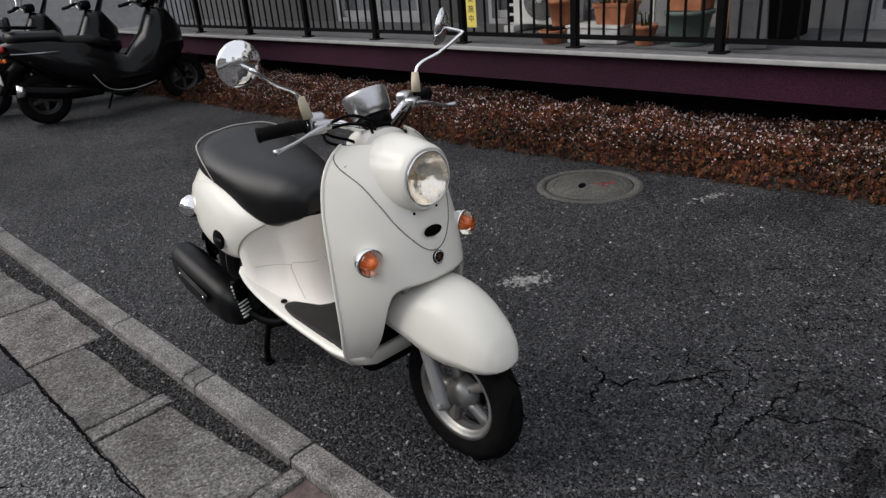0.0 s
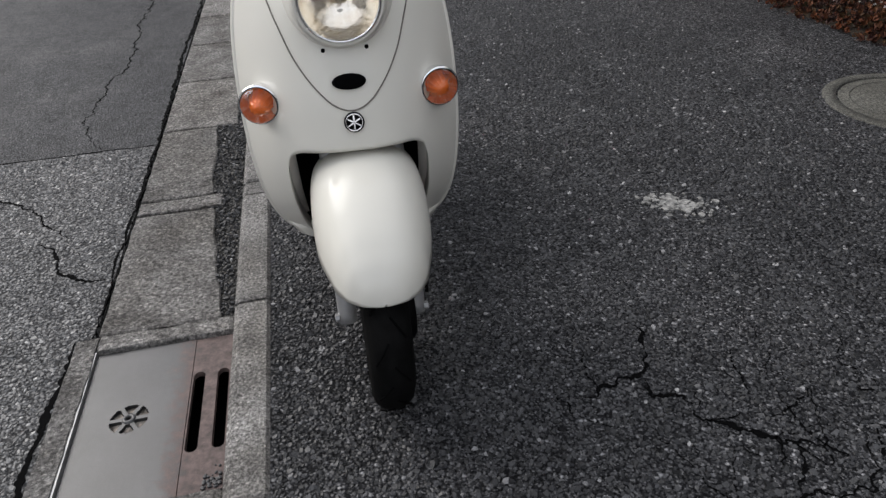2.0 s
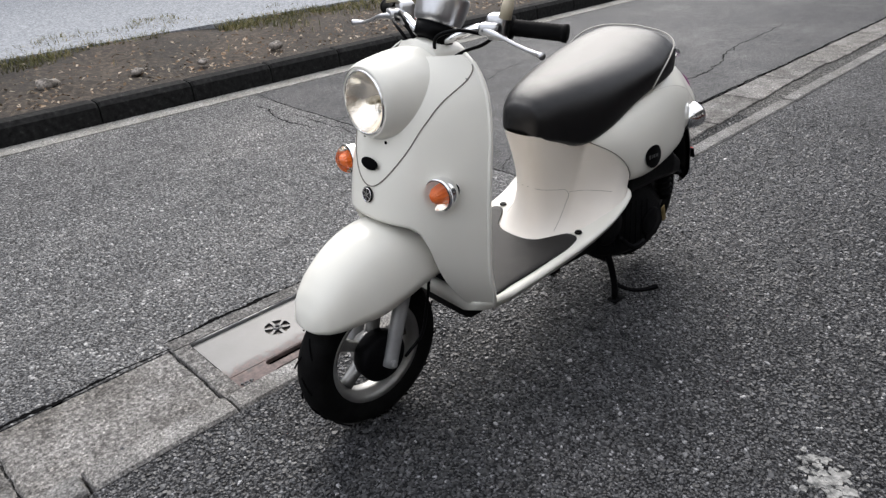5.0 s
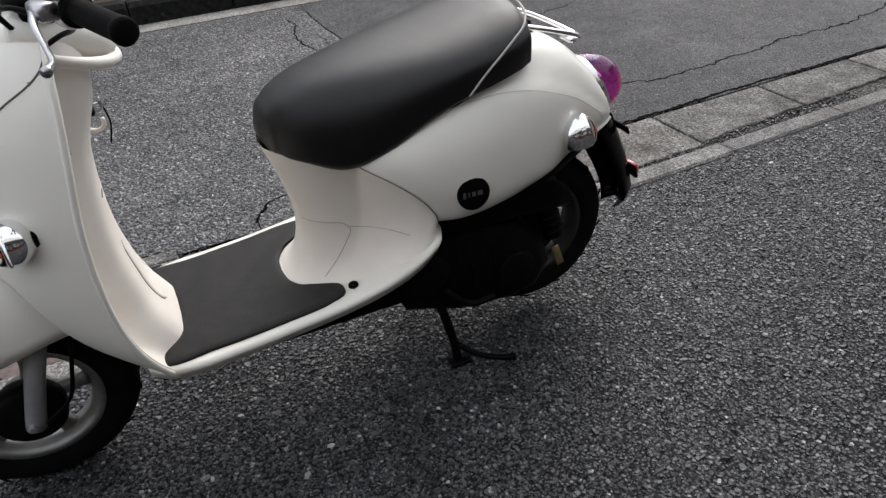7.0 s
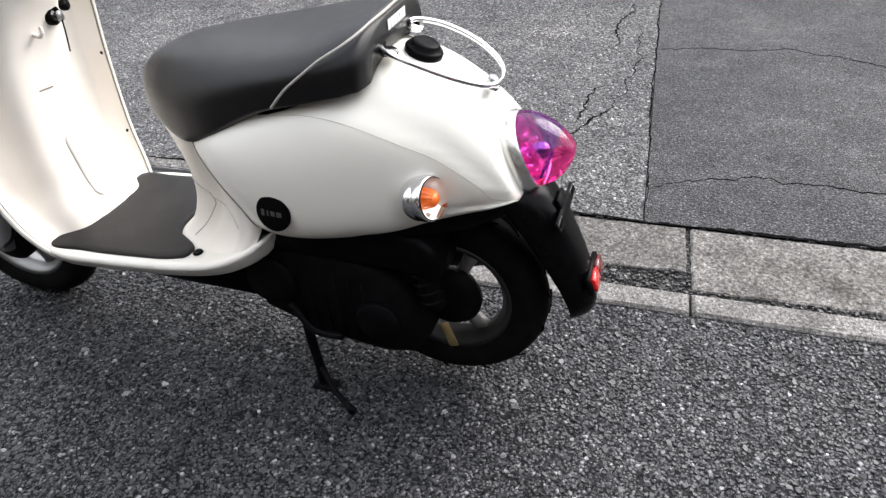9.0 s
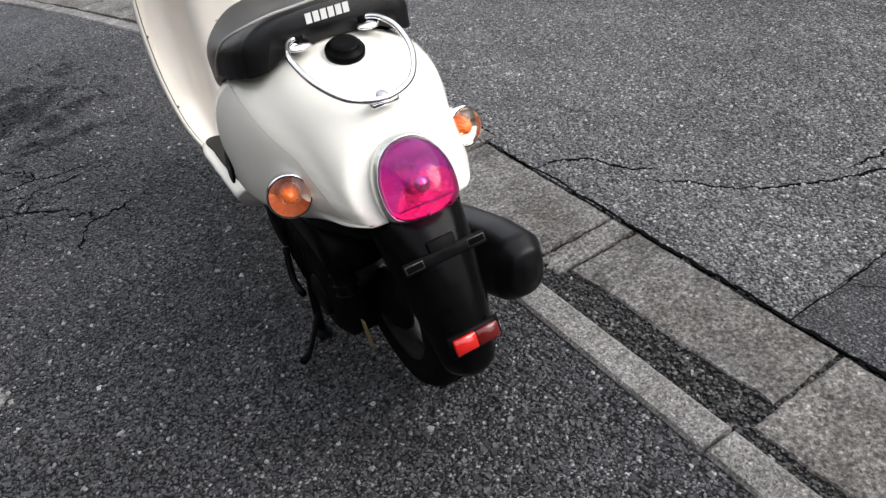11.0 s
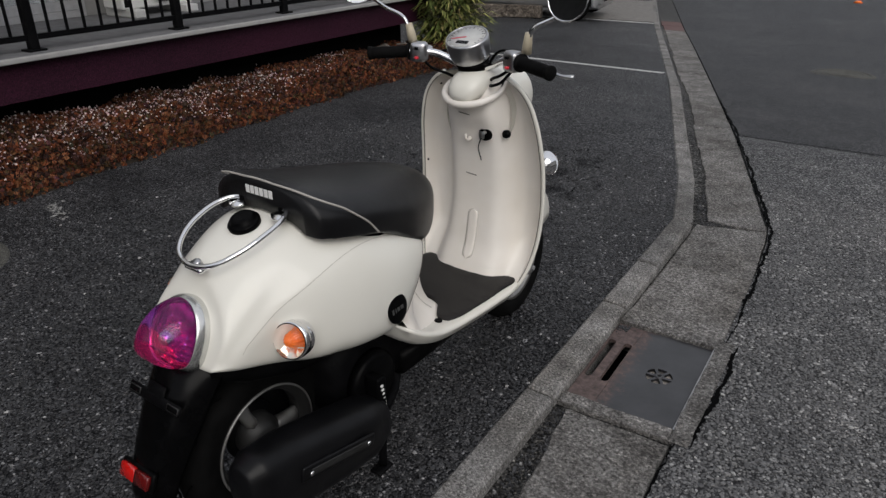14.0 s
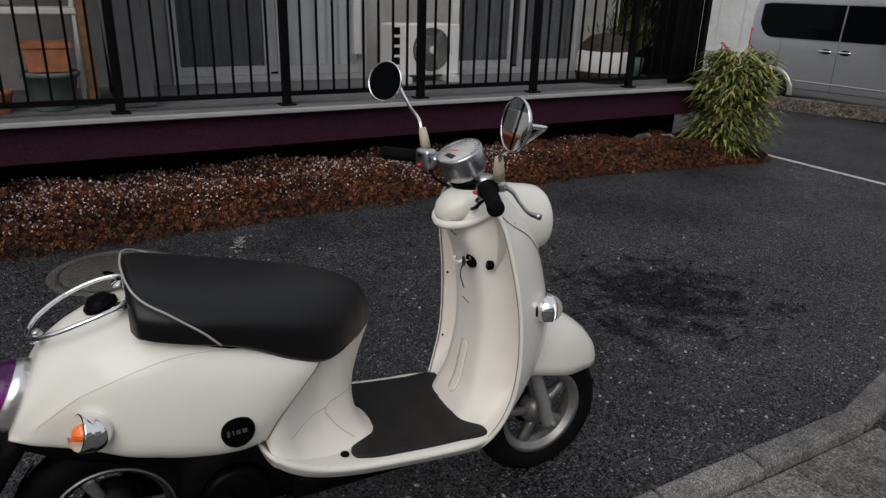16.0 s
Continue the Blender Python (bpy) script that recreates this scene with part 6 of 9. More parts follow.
def tail_point(i, a):
    y, w, t, b, sh = ya[i], BW[i], BT[i], BB[i], BS[i]
    c, s = np.cos(a), np.sin(a)
    mid = b + (t - b) * 0.40
    boxy = 0.30 * np.clip((y - 0.93) / 0.13, 0, 1)  # the tail keeps its width down to its lower edge
    x = w * np.sign(c) * np.abs(c) ** np.where(s > 0, 0.80, 0.62 - boxy)
    z = mid + np.where(s > 0, (t - mid) * np.abs(s) ** 0.86, -(mid - b) * np.abs(s) ** (0.55 - boxy * 0.5))
    # a shallow step where the centre cover meets the side panels
    k = np.clip((y - 0.797) / 0.385, 0, 1)
    crease = radians(46) - radians(8) * np.sin(k * math.pi) - radians(60) * k**2.2
    aa = np.abs((a + math.pi / 2) % (2 * math.pi) - math.pi / 2)
    aa = np.where(np.cos(a) < 0, math.pi - aa, aa)
    cover = np.clip((aa - crease) / radians(13), 0, 1) * np.clip((y - 0.74) / 0.10, 0, 1) * np.where(s > -0.3, 1, 0)
    cover = cover * cover * (3 - 2 * cover)
    slim = 0.008 * cover * np.clip(np.abs(c) * 2.5, 0, 1)
    x, z = x - np.sign(c) * slim, z - 0.003 * cover
    yy = y + np.where(sh > 0, sh * (body_front(z) - 0.655) / 1.05, -sh * (z - 0.5)) + 0 * x
    yy = np.minimum(yy, 1.172 + (0.006 - (z - 0.575) * 0.44) / 0.9)  # cut off where the lamp sits
    return np.stack([x, yy, z], -1)


# ---- body below the seat: a waisted panel that flares into the floor and out to the side panels ----
low_line = smooth_line([(0.0, 0.428, 0.315), (0.04, 0.431, 0.315), (0.075, 0.445, 0.318), (0.103, 0.476, 0.321), (0.128, 0.52, 0.328), (0.151, 0.567, 0.338), (0.172, 0.62, 0.355), (0.184, 0.66, 0.376), (0.188, 0.695, 0.398), (0.186, 0.715, 0.412)], 45)
fr_a = np.linspace(0.95, -0.55, 26)
lip_line = np.array([tail_point(0, np.array(q)) + np.array([-0.002, 0.002, 0]) for q in fr_a])
top_line = np.concatenate([smooth_line([(0.0, 0.432, 0.625), (0.038, 0.437, 0.625), (0.064, 0.454, 0.625), (0.086, 0.480, 0.625), (0.106, 0.516, 0.618), tuple(lip_line[0])], 20)[:-1], lip_line])
k45 = np.linspace(0, 1, 45)
kt = np.linspace(0, 1, len(top_line))
top_line = np.stack([np.interp(k45, kt, top_line[:, c]) for c in range(3)], 1)
vs = np.linspace(0, 1, 40)


def box_point(u, v):
    """u from the front middle to the side panel's edge, v from the floor to the seat."""
    i = u * 44
    lo = np.array([np.interp(i, range(45), low_line[:, c]) for c in range(3)])
    hi = np.array([np.interp(i, range(45), top_line[:, c]) for c in range(3)])
    bump = math.sin(math.pi * v**0.72)
    front = float(sm([0, 0.12, 0.3, 0.45, 0.6, 0.8, 1.0], [0.046, 0.045, 0.041, 0.032, 0.020, 0.006, 0.0], u))
    waist = float(sm([0, 0.1, 0.25, 0.42, 0.58, 0.70, 0.80, 0.88, 1.0], [0.0, 0.010, 0.024, 0.034, 0.034, 0.024, 0.007, 0.0, 0.0], u))
    q = lo + (hi - lo) * v
    return np.array([max(0.0, q[0] - waist * bump), q[1] + (front + waist * 0.25) * bump, q[2]])


half = [[box_point(u, v) for u in k45] for v in vs]
rows = [[*r[::-1], *[(-q[0], q[1], q[2]) for q in r[1:]]] for r in half]
box_body = part("underseat_panel", loft(rows, False, False), INNER, scooter, "pale cream panel below the seat")
for s in (1, -1):
    lid = [box_point(u, v) for u, v in ((0.02, 0.47), (0.12, 0.455), (0.26, 0.435), (0.34, 0.425), (0.375, 0.38), (0.36, 0.28), (0.335, 0.17), (0.30, 0.06))]
    seam("panel_gap", [np.array((q[0] * s + 0.0004 * s, q[1] - 0.0004, q[2])) for q in lid], box_body, 0.0008, SEAMPALE)
    lid = [box_point(u, v) for u, v in ((0.37, 0.40), (0.48, 0.41), (0.60, 0.42), (0.74, 0.43))]
    seam("panel_gap", [np.array((q[0] * s + 0.0005 * s, q[1], q[2])) for q in lid], box_body, 0.0007, SEAMPALE)

tail = part("rear_body", loft([tail_ring(i) for i in range(len(ya))], True, True), CREAM, scooter, "swelling glossy cream rear body")
for s in (1, -1):
    pts = []
    for i in range(16, len(ya) - 2):
        f = (i - 16) / (len(ya) - 18)
        a = radians(46 - 8 * math.sin(f * math.pi) - 60 * f**2.2)
        q = tail_point(i, np.array(a))
        pts.append((q[0] * s * 1.002, q[1], q[2] + 0.0008))
    part("panel_gap", tube(np.array(pts), 0.0004, 6), SEAMPALE, tail)
# front lip of the side panel
edge = tail_ring(0, 64)
part("panel_edge", tube(np.concatenate([edge, edge[:1]]), 0.0013, 6), SEAM, tail)
# round name discs
for s in (1, -1):
    disc = part("name_disc", lathe([(0.0, 0.0), (0.0345, 0.0), (0.0345, 0.003), (0.032, 0.0042), (0.0, 0.0042)], 36, facing((s * 0.2095, 0.787, 0.515), (s, -0.06, 0.14))), PLASTIC, scooter, "round black name disc")
    for i, (dx, w, h) in enumerate([(-0.020, 0.006, 0.012), (-0.010, 0.003, 0.010), (0.0, 0.008, 0.009), (0.013, 0.010, 0.009)]):
        v, f = block((w, h, 0.0008), (dx, 0, 0.0046))
        part("print_bar", (moved(v, facing((s * 0.2095, 0.787, 0.515), (s, -0.06, 0.14)) @ (Matrix.Rotation(0.0, 4, "Z"))), f), PRINTGREY, disc, smooth=False)


def indicator(at, ahead, r=0.037, amber=0.0150, deep=0.0, label="round clear and amber indicator in a chrome cup"):
    """A chrome ball open towards its face, a bulging clear lens and a fluted amber cover inside."""
    M = facing(at, ahead)
    ball = [(r * math.sin(q), -0.006 - r * math.cos(q)) for q in np.linspace(0, math.pi * 0.56, 14)]
    cup = part("indicator", lathe(ball + [(r + 0.0006, 0.003), (r + 0.0006 - deep * 0.1, 0.003 + deep * 0.8), (r + 0.0012 - deep * 0.1, 0.006 + deep), (r - 0.001, 0.0085 + deep), (r - 0.004, 0.008 + deep)], 40, M), CHROME, scooter, label)
    part("lens", lathe([((r - 0.003) * math.cos(q), 0.006 + deep + (0.030 - deep) * math.sin(q)) for q in np.linspace(0, math.pi / 2, 14)], 40, M), BALLLENS, cup).visible_shadow = False
    # twelve flutes, drawn in to a blunt tip
    rows = []
    for k5, h in ((1.0, -0.010), (1.0, 0.004), (0.86, 0.012), (0.58, 0.018), (0.22, 0.0205), (0.02, 0.021)):
        q = np.arange(24) / 24 * 2 * math.pi
        rad = amber * k5 * (1 + 0.05 * (-1.0) ** np.arange(24))
        rows.append(np.stack([rad * np.cos(q), rad * np.sin(q), np.full(24, h)], 1))
    v, f = loft(rows, True, False)
    part("amber_insert", (moved(v, M), f), AMBER, cup, smooth=False)
    part("inner_mirror", lathe([(r - 0.0045, 0.005), (r * 0.78, -0.006), (r * 0.42, -0.013), (0.0, -0.015)], 16, M), HEADBOWL, cup, smooth=False)
    part("gasket", lathe([(r - 0.0042, 0.0075 + deep), (r - 0.0036, 0.0098 + deep), (r - 0.0022, 0.0098 + deep), (r - 0.0018, 0.0075 + deep)], 40, M), PLASTIC, cup)
    return cup


for s in (1, -1):
    indicator((s * 0.168, 0.006, 0.631), (s * 0.16, -1, 0.03))
    q = part("indicator_stem", tube([(s * 0.163, 0.05, 0.630), (s * 0.165, 0.02, 0.631)], 0.02, 16), PLASTIC, scooter)
    indicator((s * 0.170, 1.056, 0.564), (s * 0.26, 1, 0.28), 0.0385, 0.0135, 0.009)
    part("indicator_stem", tube([(s * 0.130, 1.020, 0.566), (s * 0.158, 1.040, 0.566)], 0.024, 16), CREAM, scooter)

# tail lamp: a pointed pink lens standing out of a slanted chrome bezel
TL = Matrix.Translation((0, 1.183, 0.578)) @ Matrix.Rotation(radians(-63.5), 4, "X")


def lamp_ring(scale, h, n=80):
    """Outline of the lamp: an arch with a flat wide foot; local y points down along the body."""
    a = np.arange(n) / n * 2 * math.pi
    c, s = np.cos(a), np.sin(a)
    x = 0.060 * np.sign(c) * np.abs(c) ** np.where(s > 0, 0.55, 0.90)
    y = np.where(s > 0, 0.050 * np.abs(s) ** 0.7, -0.072 * np.abs(s))
    return np.stack([x * scale, y * scale + 0.004, np.full(n, h)], 1)


bez = loft([lamp_ring(1.16, -0.045), lamp_ring(1.165, 0.004), lamp_ring(1.145, 0.013), lamp_ring(1.105, 0.016), lamp_ring(1.085, 0.022), lamp_ring(1.065, 0.0225), lamp_ring(1.05, 0.016)], True, False)
lamp = part("tail_lamp", (moved(bez[0], TL), bez[1]), SATIN, scooter, "large pink and purple tail lamp in a chrome bezel")
low_rings = []
for f in np.linspace(0, 1, 40):
    k3 = (1 - f**1.9) ** 0.62 * 1.045 + 0.015
    q = lamp_ring(k3, 0.020 + 0.074 * f)
    q[:, 1] += 0.012 * f
    low_rings.append(q)
lens_v, lens_f = loft(low_rings, True, True)


def pink(q):
    c = np.mean(lens_v[list(q)], axis=0)
    return (c[0] / 0.056) ** 2 + ((c[1] - 0.032) / 0.050) ** 2 < 1 or c[1] > 0.034


up_f = [q for q in lens_f if not pink(q)]
dn_f = [q for q in lens_f if pink(q)]
part("lower_lens", (moved(lens_v, TL), dn_f), MAGENTA, lamp, "pink lens").visible_shadow = False
part("upper_lens", (moved(lens_v, TL), up_f), PURPLE, lamp, "purple lens").visible_shadow = False
bowl = loft([lamp_ring(0.96, 0.016), lamp_ring(0.7, 0.002), lamp_ring(0.4, -0.006), lamp_ring(0.05, -0.008)], True, True)
part("lamp_mirror", (moved(bowl[0], TL), bowl[1]), LAMPBOWL, lamp, smooth=False)
part("lamp_bulb", (lambda q: (moved(q[0], TL), q[1]))(lathe([(0.0, 0.050), (0.007, 0.049), (0.0125, 0.044), (0.0155, 0.036), (0.0155, 0.020), (0.012, 0.004), (0.0, 0.002)][::-1], 20, Matrix.Translation((0, 0.006, 0)))), REFLECTOR, lamp, "bright lamp bulb")
prng = random.Random(41)
for i in range(5):
    for j in range(22):
        # rings of small slanted prisms about the bulb
        a, rr = (j + 0.5 * (i % 2)) / 22 * 2 * math.pi + prng.uniform(-0.05, 0.05), 0.019 + 0.0056 * i
        q = Vector((rr * 1.15 * math.cos(a), 0.008 + rr * math.sin(a), 0.012 + prng.uniform(-0.002, 0.002)))
        k = prng.uniform(0.6, 1.15)
        turn = Matrix.Rotation(prng.uniform(-0.5, 0.5), 4, "X") @ Matrix.Rotation(prng.uniform(-0.5, 0.5), 4, "Y")
        v, f = lathe([(0.0, 0.009 * k), (0.0030 * k, 0.006 * k), (0.0036 * k, 0.0), (0.0, 0.0)][::-1], 5, Matrix.Translation(q) @ turn)
        part("prism", (moved(v, TL), f), HEADBOWL, lamp, smooth=False)
v, f = rounded((0.100, 0.0022, 0.006), (0, 0.036, 0.030), 0.0006, 1)
part("lamp_bar", (moved(v, TL), f), PURPLE, lamp)
for i in range(9):
    # upright flutes of the upper reflector
    s = -0.032 + i * 0.008
    v, f = rounded((0.0024, 0.050 - abs(s) * 0.7, 0.004), (s, -0.036, 0.016), 0.0006, 1)
    part("lamp_rib", (moved(v, TL), f), REFLECTOR, lamp)

# ---- seat ----
sy = [0.434, 0.441, 0.462, 0.50, 0.565, 0.64, 0.71, 0.78, 0.85, 0.90, 0.932, 0.950, 0.958]
sw = [0.022, 0.046, 0.074, 0.104, 0.137, 0.160, 0.170, 0.176, 0.177, 0.171, 0.160, 0.146, 0.126]
sto = [0.664, 0.685, 0.710, 0.732, 0.752, 0.767, 0.779, 0.792, 0.808, 0.820, 0.826, 0.825, 0.818]
sbo = [0.640, 0.627, 0.612, 0.597, 0.577, 0.602, 0.643, 0.690, 0.725, 0.747, 0.757, 0.761, 0.766]
ya2 = np.r_[np.linspace(0.434, 0.462, 10), np.linspace(0.47, 0.93, 44), np.linspace(0.936, 0.958, 8)]
rs = []
for y, w, t, b in zip(ya2, sm(sy, sw, ya2), sm(sy, sto, ya2), sm(sy, sbo, ya2)):
    a = np.arange(52) / 52 * 2 * math.pi
    c, s = np.cos(a), np.sin(a)
    mid = b + (t - b) * 0.42
    x = w * np.sign(c) * np.abs(c) ** np.where(s > 0, 0.78 - 0.22 * np.clip((y - 0.86) / 0.08, 0, 1), 0.42 - 0.24 * np.clip((y - 0.74) / 0.14, 0, 1))
    back = float(np.clip((y - 0.74) / 0.14, 0, 1))
    z = mid + np.where(s > 0, (t - mid) * np.abs(s) ** 0.90, -(mid - b) * np.abs(s) ** (0.28 - 0.16 * back))
    # the saddle droops at its sides
    z = z - 0.022 * (np.abs(x) / max(w, 1e-3)) ** 3 * np.where(s > 0, 1, 1.5) * np.clip((y - 0.72) / 0.2, 0, 1)
    rs.append(np.stack([x, np.full_like(x, y), z], 1))
seat = part("seat", loft(rs, True, True), VINYL, scooter, "long black vinyl seat with pale piping")
pip = [(0.178, 0.800, 0.700), (0.179, 0.832, 0.735), (0.176, 0.865, 0.762), (0.170, 0.895, 0.785), (0.156, 0.925, 0.803), (0.131, 0.943, 0.815), (0.095, 0.953, 0.824), (0.048, 0.958, 0.828), (0.0, 0.960, 0.831)]
part("piping", tube(smooth_line(pip + [(-x, y, z) for x, y, z in pip[::-1][1:]], 90), 0.0023, 8), PIPING, seat, "thin pale piping")
fseam = [(0.0, 0.474, 0.716), (0.040, 0.475, 0.712), (0.062, 0.478, 0.700), (0.076, 0.483, 0.680), (0.088, 0.492, 0.648), (0.097, 0.503, 0.607)]
for s in (1, -1):
    part("stitching", tube(smooth_line([(x * s, y, z) for x, y, z in fseam], 30), 0.0022, 6), VINYL, seat)
# white lettering on the back of the seat, as plain bars
for i in range(6):
    v, f = block((0.0105, 0.001, 0.017), (-0.034 + i * 0.0136, 0.9598, 0.803), None)
    part("print_bar", (v, f), WHITEINK, seat, smooth=False)
part("seat_base", loft([ring(w, 0.02 + b, b - 0.012, y, 24, 3) for y, w, b in ((0.54, 0.10, 0.597), (0.60, 0.13, 0.600), (0.72, 0.155, 0.645), (0.82, 0.162, 0.695), (0.90, 0.155, 0.728), (0.935, 0.135, 0.742))], True, True), PLASTIC, seat)
for s in (1, -1):
    part("seat_hinge", rounded((0.026, 0.03, 0.022), (s * 0.062, 0.945, 0.772), 0.004, 1), PLASTIC, seat)
    part("hinge_plate", lathe([(0.0, 0.0), (0.022, 0.0), (0.020, 0.004), (0.0, 0.005)], 18, facing((s * 0.064, 0.968, 0.766), (0, 0.25, 1)) @ Matrix.Diagonal((1, 0.7, 1, 1))), CHROME, seat)
# filler cap and chrome rack
part("oil_cap", lathe([(0.0, -0.01), (0.033, -0.01), (0.034, 0.006), (0.031, 0.010), (0.026, 0.010), (0.025, 0.017), (0.021, 0.020), (0.010, 0.019), (0.0, 0.019)], 32, facing((0.0, 1.005, 0.748), (0, 0.32, 1))), PLASTIC, scooter, "black filler cap")
rp = [(0.052, 0.950, 0.776), (0.078, 0.962, 0.776), (0.092, 0.99, 0.771), (0.095, 1.04, 0.757), (0.082, 1.09, 0.738), (0.052, 1.128, 0.720), (0.0, 1.143, 0.712)]
rack = part("grab_rail", tube(smooth_line(rp + [(-x, y, z) for x, y, z in rp[::-1][1:]], 70), 0.0052, 12), CHROME, scooter, "curved chrome rear grab rail")
part("rail_mount", rounded((0.05, 0.022, 0.012), (0, 1.130, 0.702), 0.004, 1), CHROME, rack)
part("rail_bolt", lathe([(0.0, 0.0), (0.010, 0.0), (0.010, 0.012), (0.007, 0.015), (0.0, 0.015)], 14, facing((0, 1.124, 0.702), (0, 0.5, 1))), BRUSHED, rack)

# ---- rear wheel, engine, silencer, stands ----
rwheel = wheel("rear_wheel", RAX, 0.206, 0.128, 0.088, Matrix.Identity(4), 3, DARKRIM, "rear wheel with black tyre and silver spokes", ALU)
for s in (-1,):
    part("rim_edge", lathe([(0.130, -0.002), (0.1345, 0.0), (0.1345, 0.003), (0.130, 0.003)], 56, facing(RAX + Vector((s * 0.034, 0, 0)), (s, 0, 0))), ALU, rwheel)
eng = part("engine_case", loft([[(x0, y, z) for y, z in q] for x0, q in ((0.055, [(0.665, 0.370), (0.635, 0.27), (0.66, 0.20), (0.80, 0.15), (0.93, 0.135), (1.00, 0.15), (1.035, 0.21), (1.01, 0.29), (0.94, 0.36), (0.80, 0.42)]), (0.115, [(0.665, 0.370), (0.635, 0.27), (0.66, 0.20), (0.80, 0.15), (0.93, 0.135), (1.00, 0.15), (1.035, 0.21), (1.01, 0.29), (0.94, 0.36), (0.80, 0.42)]), (0.138, [(0.675, 0.355), (0.65, 0.285), (0.68, 0.225), (0.80, 0.18), (0.92, 0.165), (0.98, 0.175), (1.00, 0.215), (0.98, 0.275), (0.92, 0.335), (0.80, 0.39)]))], True, True), ENGINE, scooter, "black drive belt case")
part("case_boss", lathe([(0.0, 0.0), (0.06, 0.0), (0.055, 0.01), (0.02, 0.014), (0.0, 0.014)], 24, facing((0.138, 0.70, 0.295), (1, 0, 0))), ENGINE, eng)
part("case_boss", lathe([(0.0, 0.0), (0.05, 0.0), (0.045, 0.008), (0.02, 0.01), (0.0, 0.01)], 24, facing((0.138, 0.93, 0.235), (1, 0, 0))), ENGINE, eng)
part("air_box", loft([ring(0.060, t, b, y, 24, 3.5) + np.array([0.085, 0, 0]) for y, t, b in ((0.72, 0.45, 0.36), (0.80, 0.47, 0.36), (0.95, 0.475, 0.36), (1.02, 0.46, 0.355), (1.065, 0.42, 0.36))], True, True), PLASTIC, scooter, "black air filter box")
part("brake_arm", rounded((0.004, 0.020, 0.062), (0.105, 1.068, 0.205), 0.0015, 1, Matrix.Rotation(0.35, 4, "X")), BRASS, eng, "dull gold brake arm")
for i in range(7):
    part("case_rib", tube([(0.139, 0.72 + i * 0.03, 0.36 - i * 0.006), (0.139, 0.735 + i * 0.03, 0.21 - i * 0.008)], 0.0022, 6), ENGINE, eng)
part("shock_absorber", tube(smooth_line([(0.11, 0.98, 0.50), (0.112, 1.02, 0.38), (0.112, 1.045, 0.28)], 10), 0.022, 14), ENGINE, scooter, "black rear shock absorber")
for i in range(9):
    f = i / 8
    part("spring_coil", lathe([(0.023, -0.003), (0.028, 0.0), (0.023, 0.003)], 18, facing((0.1115, 0.99 + 0.05 * f, 0.47 - 0.17 * f), (0, 0.27, -0.96))), PLASTIC, scooter)
part("crankcase", loft([ring(0.11, t, b, y, 24, 3) for y, t, b in ((0.58, 0.36, 0.24), (0.64, 0.38, 0.20), (0.78, 0.44, 0.20), (0.90, 0.40, 0.24))], True, True), ENGINE, scooter, "black engine block")
part("rear_drum", lathe([(0.0, 0.0), (0.070, 0.0), (0.070, 0.012), (0.05, 0.03), (0.0, 0.034)], 36, facing(RAX + Vector((0.018, 0, 0)), (1, 0, 0))), ENGINE, rwheel)
# ribbed cooling cover on the right
fan = part("fan_cover", lathe([(0.0, 0.0), (0.078, 0.0), (0.076, 0.02), (0.065, 0.028), (0.0, 0.03)], 36, facing((-0.115, 0.79, 0.29), (-1, 0, 0))), PLASTIC, scooter, "fan cover with pale ribs")
for i in range(10):
    part("rib", rounded((0.040, 0.010, 0.007), (-0.160 - 0.0012 * i, 0.798 + 0.003 * i, 0.205 + i * 0.0128), 0.0025, 1, Matrix.Rotation(-0.25, 4, "Y").to_4x4()), FIN, fan)
part("rib_holder", rounded((0.044, 0.03, 0.15), (-0.164, 0.822, 0.262), 0.006, 2), PLASTIC, fan)
# silencer
sil = []
for y, hx, hz, zc, xc in ((0.80, 0.02, 0.025, 0.215, -0.150), (0.82, 0.048, 0.058, 0.218, -0.160), (0.88, 0.060, 0.078, 0.228, -0.168), (1.00, 0.063, 0.086, 0.258, -0.175), (1.12, 0.062, 0.086, 0.290, -0.180), (1.20, 0.055, 0.076, 0.312, -0.181), (1.235, 0.036, 0.052, 0.320, -0.180), (1.245, 0.012, 0.02, 0.322, -0.180)):
    q = ring(hx, zc + hz, zc - hz, y, 32, 2.6)
    sil.append(q + np.array([xc, 0, 0]))
k2 = np.linspace(0, len(sil) - 1, 40)
sil_s = np.stack([np.stack([np.interp(k2, np.arange(len(sil)), [r[p][c] for r in sil]) for c in range(3)], 1) for p in range(32)], 1)
exh = part("silencer", loft(list(sil_s), True, True), SILENCER, scooter, "satin black exhaust silencer")
v, f = rounded((0.008, 0.22, 0.034), (0, 0, 0), 0.0038, 2, Matrix.Rotation(0.26, 4, "X").to_4x4())
guard = part("heat_guard", (v + np.array([-0.241, 1.03, 0.285]), f), SILENCER, exh, "slotted heat guard")
v, f = rounded((0.004, 0.17, 0.016), (0, 0, 0), 0.0018, 2, Matrix.Rotation(0.26, 4, "X").to_4x4())
part("guard_slot", (v + np.array([-0.2445, 1.03, 0.285]), f), DARKRIM, guard)
for dy in (-0.085, 0.085):
    part("guard_bolt", lathe([(0.0, 0.0), (0.006, 0.0), (0.005, 0.004), (0.0, 0.004)], 10, facing((-0.246, 1.03 + dy, 0.285 + dy * 0.265), (-1, 0, 0))), CHROME, guard)
part("exhaust_pipe", tube(smooth_line([(-0.06, 0.62, 0.24), (-0.10, 0.68, 0.19), (-0.13, 0.75, 0.19), (-0.15, 0.82, 0.215)], 16), 0.016, 12), ENGINE, exh)
